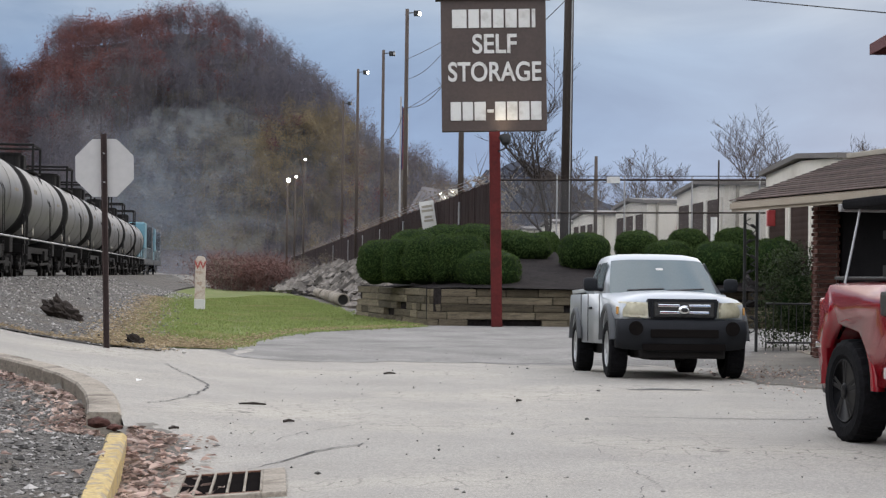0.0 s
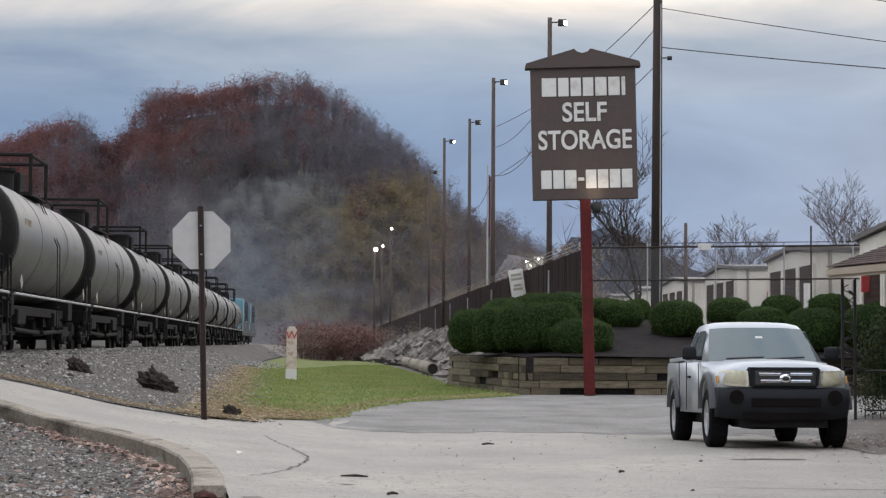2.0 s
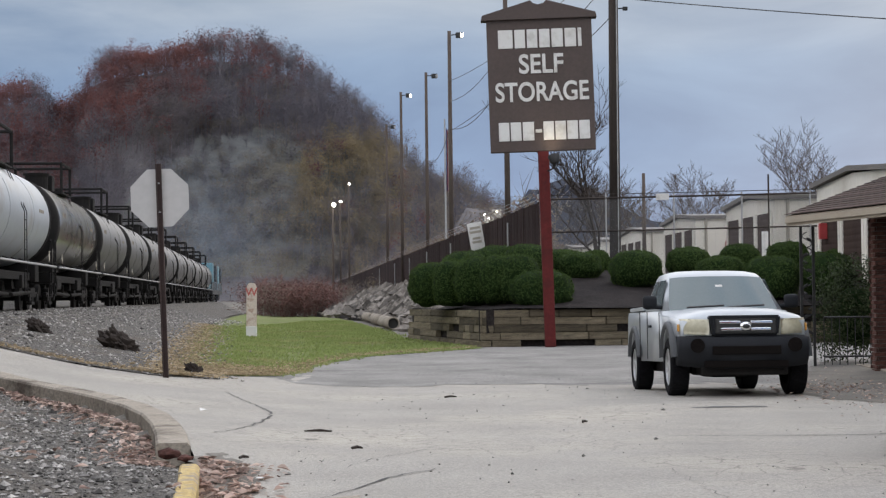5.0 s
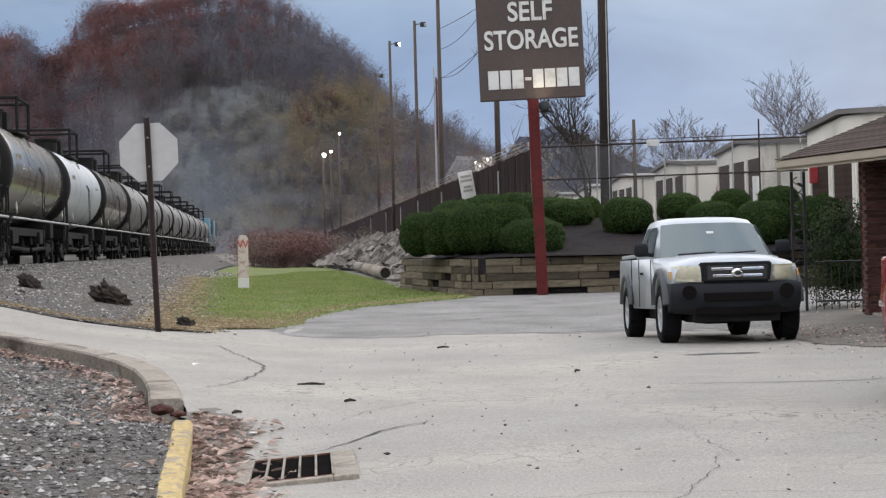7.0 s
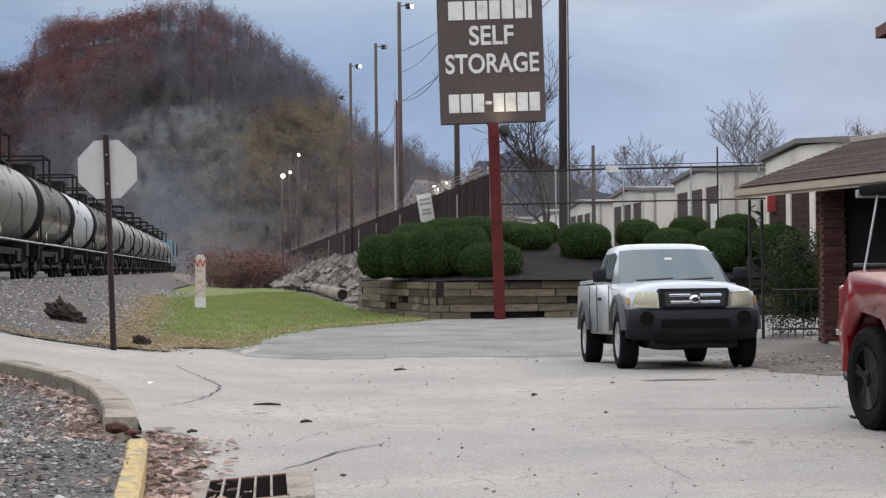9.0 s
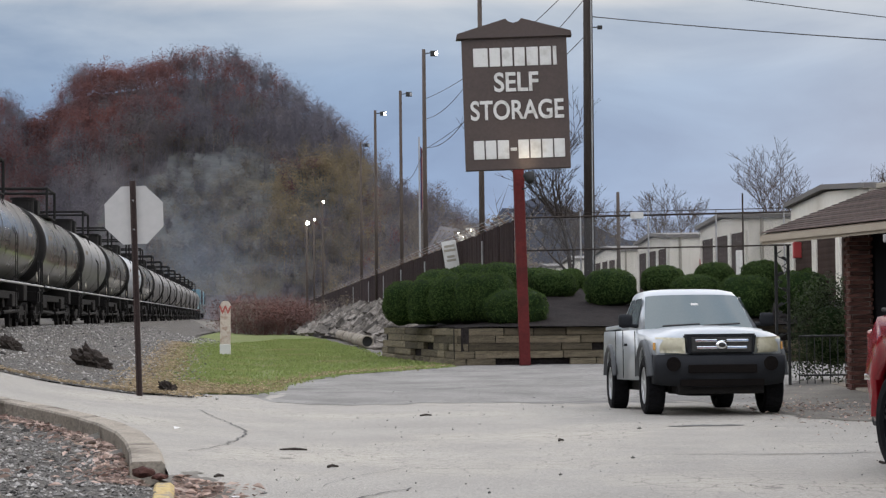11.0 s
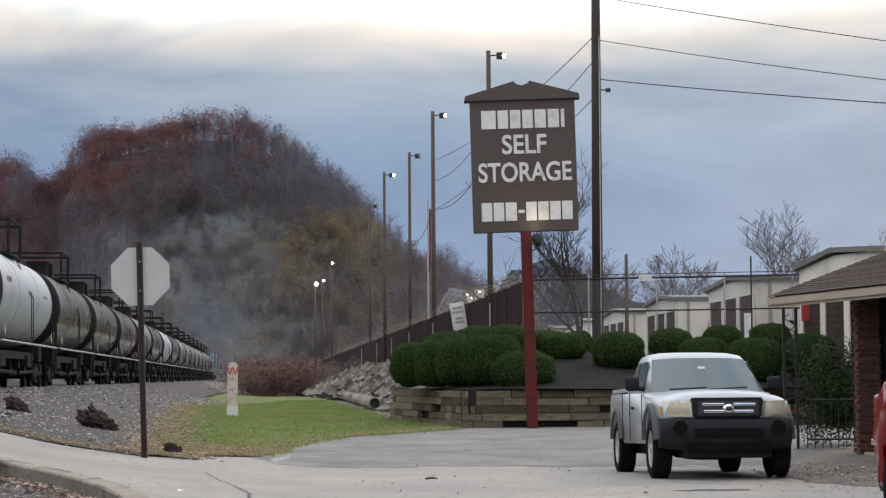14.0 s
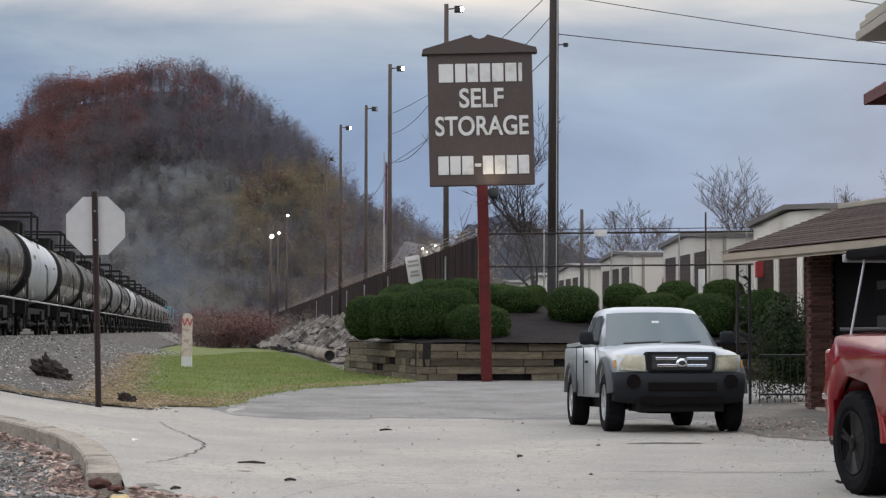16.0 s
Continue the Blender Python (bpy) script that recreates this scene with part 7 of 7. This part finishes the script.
def build_litter():
    rng = random.Random(11)
    v, f = [], []
    for _ in range(19000):
        x, y = rng.uniform(-7.5, -1.0), rng.uniform(7, 27.5)
        if inside(ISLAND, x, y):
            stone(v, f, (x, y, island_z(x, y) + 0.006), rng.uniform(0.009, 0.026) if rng.random() < 0.93 else rng.uniform(0.028, 0.045), rng, 0.6)
    for _ in range(2200):
        x, y = rng.uniform(-7.5, -1.0), rng.uniform(7, 27.5)
        if inside(ISLAND, x, y):
            flake(v, f, (x, y, island_z(x, y) + 0.004), rng.uniform(0.010, 0.026), rng)
    tagged(raw("gravel_stones", v, f, "stones"), "loose grey stones on the gravel island", "stones", "", "stuff")
    v, f = [], []
    for _ in range(12000):
        s = 24 + 71 * rng.random() ** 1.7
        p = rng.uniform(1.0, 8.8)
        c = along(s, p)
        if inside(VERGE, c.x, c.y):
            stone(v, f, (c.x, c.y, gz(c.x, c.y) + 0.016), rng.uniform(0.013, 0.036) if rng.random() < 0.95 else rng.uniform(0.04, 0.07), rng, 0.7)
    for _ in range(2600):   # stones strayed into the grass edge
        y = 30 + 60 * rng.random() ** 1.6
        x = lerp_table(GRASS_LEFT, y) + rng.gauss(0, 0.22 + 0.004 * y)
        stone(v, f, (x, y, gz(x, y) + 0.02), rng.uniform(0.015, 0.05), rng, 0.7)
    tagged(raw("ballast_stones", v, f, "stones"), "loose crushed stones on the railway bank", "stones", "", "stuff")
    v, f = [], []
    for _ in range(2600):
        k = rng.random()
        if k < 0.58:      # gutter by the yellow kerb
            y = rng.uniform(9, 16.4)
            x = -1.55 - (y - 8) * 0.115 + abs(rng.gauss(0, 0.28)) + 0.02
            z = gz(x, y) + 0.01
        elif k < 0.90:    # along the inside of the kerb
            i = rng.uniform(5, len(ISLAND) - 5)
            a, b = ISLAND[int(i)], ISLAND[int(i) + 1]
            u = i - int(i)
            x, y = a[0] + (b[0] - a[0]) * u - abs(rng.gauss(0, 0.22)), a[1] + (b[1] - a[1]) * u - abs(rng.gauss(0, 0.2))
            z = island_z(x, y) + 0.02
        else:
            x, y = rng.uniform(-6, -2), rng.uniform(9, 24)
            if not inside(ISLAND, x, y):
                continue
            z = island_z(x, y) + 0.02
        flake(v, f, (x, y, z), rng.uniform(0.022, 0.062), rng)
    tagged(raw("fallen_leaves", v, f, "deadleaf"), "brown and pink fallen leaves along the kerb", "leaves", "", "stuff")
    v, f = [], []
    for _ in range(5200):
        i = rng.uniform(0, 10.99)
        a, b = GRASS[int(i)], GRASS[int(i) + 1]
        u = i - int(i)
        x, y = a[0] + (b[0] - a[0]) * u - abs(rng.gauss(0, 0.5)) * 0.7 - 0.05, a[1] + (b[1] - a[1]) * u + abs(rng.gauss(0, 0.7))
        if rng.random() < 0.7:
            x, y = rng.gauss(-4.5, 0.5), rng.gauss(32.6, 1.5)
            if not inside(GRASS, x, y) and not inside(VERGE, x, y):
                continue
        flake(v, f, (x, y, gz(x, y) + 0.03), rng.uniform(0.018, 0.042), rng)
    for _ in range(4200):   # bare leafy corner of the lawn
        x, y = rng.gauss(-4.1, 0.55), rng.gauss(32.2, 1.1)
        if inside(GRASS, x, y) or inside(VERGE, x, y):
            flake(v, f, (x, y, gz(x, y) + 0.02), rng.uniform(0.012, 0.03), rng)
    for _ in range(5200):   # bleached weeds where grass and ballast meet
        y = 29.8 + 42 * rng.random() ** 1.8
        x = lerp_table(GRASS_LEFT, y) + rng.gauss(0.05, 0.30)
        flake(v, f, (x, y, gz(x, y) + 0.03), rng.uniform(0.02, 0.05), rng)
    for _ in range(2600):   # weeds along the foot of the ballast
        u = rng.random()
        x = -4.8 - 9.5 * u
        y = lerp_table([(4.8, 29.6), (6.7, 30.1), (9.5, 31.1), (14.4, 32.4)], -x) + abs(rng.gauss(0, 0.5))
        flake(v, f, (x, y, gz(x, y) + 0.03), rng.uniform(0.015, 0.04), rng)
    tagged(raw("straw_leaves", v, f, "straw"), "straw coloured dead leaves along the grass edge", "leaves", "", "stuff")
    v, f = [], []
    for _ in range(80000):
        y = 30 + 74 * rng.random() ** 1.4
        x = rng.uniform(-10, -0.4)
        if not inside(GRASS, x + rng.gauss(0, 0.14), y + rng.gauss(0, 0.14)):
            continue
        if rng.random() < clamp((34.6 - y) / 2.6) * clamp((-2.9 - x) / 0.6):
            continue
        h = rng.uniform(0.025, 0.06)
        a = rng.uniform(0, 6.28)
        w = 0.009 + 0.0003 * y
        z = gz(x, y) + 0.01
        i = len(v)
        v += [(x - w * math.cos(a), y - w * math.sin(a), z), (x + w * math.cos(a), y + w * math.sin(a), z), (x + rng.uniform(-.04, .04), y + rng.uniform(-.04, .04), z + h)]
        f.append((i, i + 1, i + 2))
    tagged(raw("grass_blades", v, f, "blade"), "short mown grass blades", "grass", "", "stuff")
    v, f = [], []
    for _ in range(1700):
        y = 66 + 90 * rng.random() ** 1.2
        u = rng.uniform(0.0, 1.0)
        x = bank_left(y) + (fence_x(y) - 0.3 - bank_left(y)) * u
        stone(v, f, (x, y, bank_z(x, y) + 0.02), rng.choice((0.14, 0.2, 0.28, 0.42)) * rng.uniform(0.8, 1.25), rng, rng.uniform(0.4, 0.95))
    tagged(raw("riprap", v, f, "rock"), "heap of pale broken rocks on the bank below the fence", "rocks", "", "stuff")
    v, f = [], []
    for _ in range(700):
        x, y = rng.gauss(5.0, 0.6), rng.gauss(27.5, 2.6)
        flake(v, f, (x, y, gz(x, y) + 0.015), rng.uniform(0.012, 0.035), rng)
    tagged(raw("dirt_leaves", v, f, "deadleaf"), "dead leaves on the bare dirt by the porch", "leaves", "", "stuff")
    for k, (x, y, l) in enumerate(((-1.87, 20.3, 0.14), (-1.33, 18.2, 0.05), (-0.63, 26.4, 0.09), (-2.2, 16.9, 0.05), (0.9, 21.3, 0.06), (4.0, 19.2, 0.06), (3.6, 18.0, 0.05), (4.7, 16.4, 0.05))):
        bm = bmesh.new()
        rod(bm, (-l, 0, 0), (0.1 * l, 0.02, 0.008), 0.012, 0.014, seg=6)
        rod(bm, (0.1 * l, 0.02, 0.008), (l, -0.01, 0.0), 0.014, 0.008, seg=6)
        tw = part("twig", bm, "poledark")
        tw.matrix_world = pose(x, y, gz(x, y) + 0.012, 0, 0, 17 * k)
        tagged(tw, "short dark broken twig on the asphalt", "twig", "twigs on the yard")
    for k, (x, y) in enumerate(((-1.53, 16.8), (-3.33, 22.2), (-1.69, 14.9), (-1.9, 15.6))):
        vv, ff = [], []
        flake(vv, ff, (0, 0, 0), 0.055, rng)
        pl = raw("pale_leaf", vv, ff, "signwhite")
        pl.matrix_world = pose(x, y, gz(x, y) + 0.012)
        tagged(pl, "pale curled dry leaf on the asphalt", "leaf", "pale leaves on the yard")
    # crumbs of stone on the yard
    v, f = [], []
    for _ in range(800):
        x, y = rng.uniform(-2, 6.5), 9 + 25 * rng.random() ** 1.4
        if rng.random() < 0.3:
            x, y = rng.gauss(5.2, 0.7), rng.gauss(24, 4)
        stone(v, f, (x, y, gz(x, y) + 0.006), rng.uniform(0.004, 0.014) if rng.random() < 0.95 else rng.uniform(0.015, 0.03), rng)
    tagged(raw("grit", v, f, "stones"), "scattered grit on the asphalt yard", "stones", "", "stuff")


build_litter()


def crack_line(pts, w, seed, mat="crack", name="crack", label="dark crack in the asphalt"):
    rng = random.Random(seed)
    P = refine(pts, 0.12)
    v, f = [], []
    for k, (x, y) in enumerate(P):
        dx, dy = P[min(k + 1, len(P) - 1)][0] - P[max(k - 1, 0)][0], P[min(k + 1, len(P) - 1)][1] - P[max(k - 1, 0)][1]
        l = math.hypot(dx, dy) or 1
        nx, ny = -dy / l, dx / l
        o, ww = rng.gauss(0, 0.02), w * rng.uniform(0.4, 1.3) * max(0.45, math.sin(math.pi * (k + 0.5) / len(P)) ** 0.4)
        for s in (-1, 1):
            xx, yy = x + nx * (o + s * ww), y + ny * (o + s * ww)
            v.append((xx, yy, gz(xx, yy) + 0.006))
        if k:
            f.append((2 * k - 2, 2 * k - 1, 2 * k + 1, 2 * k))
    tagged(raw(name, v, f, mat), label, "crack", "cracks in the yard", "structure")


crack_line([(-3.7, 26.8), (-3.37, 25.45), (-2.91, 24.0), (-2.64, 22.9), (-2.55, 21.6), (-2.62, 20.1), (-2.79, 19.28)], 0.012, 1)
crack_line([(-1.35, 14.5), (-1.15, 14.91), (-0.99, 15.34), (-0.79, 15.78), (-0.54, 16.15)], 0.016, 2)
crack_line([(1.6, 19.3), (3.2, 19.2), (5.6, 19.6)], 0.018, 3)
crack_line([(-0.7, 11.0), (0.6, 11.6), (2.0, 11.4), (3.2, 12.2)], 0.004, 4)
crack_line([(0.4, 9.0), (0.9, 11.0), (1.5, 13.5), (1.3, 16.0)], 0.004, 5)
crack_line([(2.3, 23.6), (2.75, 23.75), (3.2, 23.7)], 0.13, 6, "patch", "asphalt_patch", "dark sunken patch in the asphalt")
crack_line([(-1.9, 19.2), (-1.75, 19.25)], 0.03, 7)
crack_line([(0.5, 31), (2.4, 32), (4.0, 31.4)], 0.07, 8, "patch", "asphalt_patch", "dark patch in the asphalt")
crack_line([(-1.31, 16.45), (-1.14, 17.19), (-0.92, 17.56), (-0.69, 18.0), (-0.12, 18.2)], 0.005, 9)


def build_grate():
    x, y = -1.40, 13.44
    g = gz(x, y)
    s = thing("storm_drain", "rusty iron storm drain grate in a concrete frame", "drain", pose(x, y, g + 0.024, math.degrees(math.atan((gz(x, y + 0.6) - gz(x, y - 0.6)) / 1.2)), -math.degrees(math.atan((gz(x + 0.3, y) - gz(x - 0.3, y)) / 0.6)), 5))
    W, L = 0.54, 1.34
    bm = bmesh.new()
    for sx in (-1, 1):
        box(bm, (sx * (W / 2 + 0.05) + (0.03 if sx > 0 else 0), 0, -0.02), (0.10 + (0.06 if sx > 0 else 0), L + 0.2, 0.07), bevel=0.01)
    for sy in (-1, 1):
        box(bm, (0, sy * (L / 2 + 0.05), -0.02), (W, 0.10, 0.07), bevel=0.01)
    part("frame", bm, "concrete", s, "worn concrete frame")
    # flat sheet over the road, painted as the dark below the bars
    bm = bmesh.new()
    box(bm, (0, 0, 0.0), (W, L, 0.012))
    part("holeshade", bm, "holeshade", s)
    for k in range(6):
        bm = bmesh.new()
        box(bm, (-W / 2 + W * k / 5, 0, 0.0), (0.016, L, 0.05), bevel=0.004)
        part("bar", bm, "concrete", s)
    for k in range(2):
        bm = bmesh.new()
        box(bm, (0, -L / 2 + L * k, -0.006), (W, 0.03, 0.045))
        part("crossbar", bm, "rust", s)


build_grate()


def build_pipes():
    for k, (x, y, yaw, l) in enumerate(((-3.75, 75.0, 6, 8.0), (-4.75, 85.5, 6, 8.0), (-5.8, 96.0, 6, 8.0))):
        g = gz(x, y)
        s = thing("culvert_pipe", "grey concrete culvert pipe on the grass, mouth dark painted on a disc", "pipe", pose(x, y, g + 0.22, 0, 0, yaw), "culvert pipes")
        bm = bmesh.new()
        revolve(bm, [(0, 0.25), (l, 0.25), (l, 0.20), (0, 0.20)], axis="y", seg=24, closed=True)
        part("barrel", bm, "concrete", s, smooth=True)
        # black disc closes the bore, the shade inside the pipe as colour
        bm = bmesh.new()
        revolve(bm, [(0.2, 0.195), (0.21, 0.01)], axis="y", seg=20)
        part("mouth", bm, "black", s)


build_pipes()


def build_stump(x, y, sc, seed):
    g = gz(x, y)
    s = thing("rotten_stump", "dark rotten wood stump lying on the gravel bank", "stump", pose(x, y, g + 0.12 * sc, 0, 35, 20))
    bm = bmesh.new()
    bmesh.ops.create_icosphere(bm, subdivisions=4, radius=1)
    for v in bm.verts:
        d = v.co.normalized()
        k = 1 + 0.55 * noise.noise(d * 2 + Vector((seed, 0, 0))) + 0.4 * noise.noise(d * 5 + Vector((0, seed, 0))) + 0.25 * noise.noise(d * 11)
        v.co = Vector((d.x * 0.42 * sc, d.y * 0.2 * sc, d.z * 0.22 * sc)) * k
    part("wood", bm, "poledark", s)


build_stump(-7.15, 37.2, 0.9, 2)
build_stump(-9.0, 38.5, 0.6, 5)
build_stump(-4.75, 31.0, 0.42, 8)


def build_rock(x, y, sc, seed):
    s = thing("broken_stone", "reddish brown broken stone at the kerb end", "stone", pose(x, y, gz(x, y) + 0.03 * sc))
    bm = bmesh.new()
    bmesh.ops.create_icosphere(bm, subdivisions=2, radius=1)
    for v in bm.verts:
        d = v.co.normalized()
        v.co = Vector((d.x * 0.24, d.y * 0.2, d.z * 0.11)) * sc * (1 + 0.35 * noise.noise(d * 1.6 + Vector((seed, 0, 0))))
    part("stone", bm, "brick", s)


build_rock(-2.78, 16.55, 0.42, 1)
build_rock(-2.62, 16.4, 0.26, 4)


def build_far_lights():
    rng = random.Random(3)
    v, f = [], []
    for k in range(14):
        for j in range(6):
            x, y = -14 + 2.6 * k, 300 + 12 * j
            v.append((x, y, 1.0 + (13.0 + 3.5 * math.sin(k * 0.4)) * clamp(j / 4) * clamp(k / 4) * clamp((13 - k) / 4)))
    for k in range(13):
        for j in range(5):
            f.append((k * 6 + j, k * 6 + 6 + j, k * 6 + 7 + j, k * 6 + 1 + j))
    tagged(raw("far_slope", v, f, "hillfloor", smooth=True), "brown far slope with houses", "hill", "", "structure")
    for k in range(12):
        x, j = 4.4 + rng.uniform(-4.5, 4.0), rng.uniform(2.0, 4.0)
        y = 300 + 12 * j
        kk = (x + 14) / 2.6
        z = 1.0 + (13.0 + 3.5 * math.sin(kk * 0.4)) * clamp(j / 4)
        s = thing("far_house", "small pale house with a lit lamp on the far slope", "house", pose(x, y, z), "houses on the far slope")
        bm = bmesh.new()
        box(bm, (0, 0, 0.0), (1.7, 3, 1.7), bevel=0.1)
        part("wall", bm, "cream" if k % 2 else "roofmetal", s)
        bm = bmesh.new()
        box(bm, (rng.uniform(-.6, .6), -1.55, 0.4), (0.34, 0.1, 0.22))
        part("lamp", bm, "glow" if k % 3 else "lampwarm", s)


# ---- what moves: the train and its smoke ----
def train_way(t):
    return 11.45 * t


def motions():
    kinds = [build_tank_car("tankgrey", "dull grey railway tank car, dirty"), build_tank_car("tankblack", "glossy dark railway tank car, grass reflection tinted into its paint, dusty"), build_tank_car("tankwhite", "pale grey white railway tank car, streaked")]
    first = 167.1 - CARLEN / 2       # the car next to the locomotives
    order = [0, 0, 0, 0, 0, 0, 0, 0, 0, 1, 2, 1, 0, 1, 1, 1, 2, 1, 0, 0]
    rows_t = [0, 2, 4, 6, 8, 10, 12, 14, 16]
    cars, used = [], set()
    for k, kind in enumerate(order):
        s0 = first - CARLEN * k
        cars.append((s0, copy_thing(kinds[kind], along_pose(s0, z=RAIL)) if kind in used else kinds[kind]))
        used.add(kind)
    loco = build_loco()
    for k in range(2):
        s0 = first + CARLEN / 2 + 11 + 22 * k
        cars.append((s0, loco if k == 0 else copy_thing(loco, along_pose(s0, z=RAIL))))
    for s0, car in cars:
        walk(car, [(t, along_pose(s0 + train_way(t), z=RAIL)) for t in rows_t])
    rng = random.Random(2)
    puff = None
    for k in range(10):
        s = thing("smoke_puff", "thin bluish exhaust haze over the locomotives", "smoke", group="exhaust haze")
        if puff is None:
            nr = np.random.default_rng(4)
            c = nr.normal(0, 0.5, (9000, 3)) * (1 + 0.5 * nr.random((9000, 1)))
            vs, fs = [], []
            for q in c:
                d = nr.normal(0, 0.0055, (3, 3))
                fs.append((len(vs), len(vs) + 1, len(vs) + 2))
                vs += [tuple(q + d[0]), tuple(q + d[1]), tuple(q + d[2])]
            ob = raw("haze", vs, fs, "smoke", s)
            tagged(ob, kind="stuff")
            puff = ob.data
        else:
            ob = new("haze", puff)
            tagged(ob, kind="stuff")
            ob.parent = s
        r = rng.uniform(2.6, 5.0)
        ob.scale = (r, r * 1.3, r * rng.uniform(0.9, 1.5))
        s0, up, side = 182 + rng.uniform(-14, 26), 4 + rng.uniform(0, 9), rng.uniform(-5, 1)
        walk(s, [(t, along_pose(s0 + train_way(t) * 0.8, TRACK + side, up + 0.1 * t) @ pose(0, 0, 0, 0, 0, 3 * t + 30 * k)) for t in rows_t])


build_far_lights()
motions()
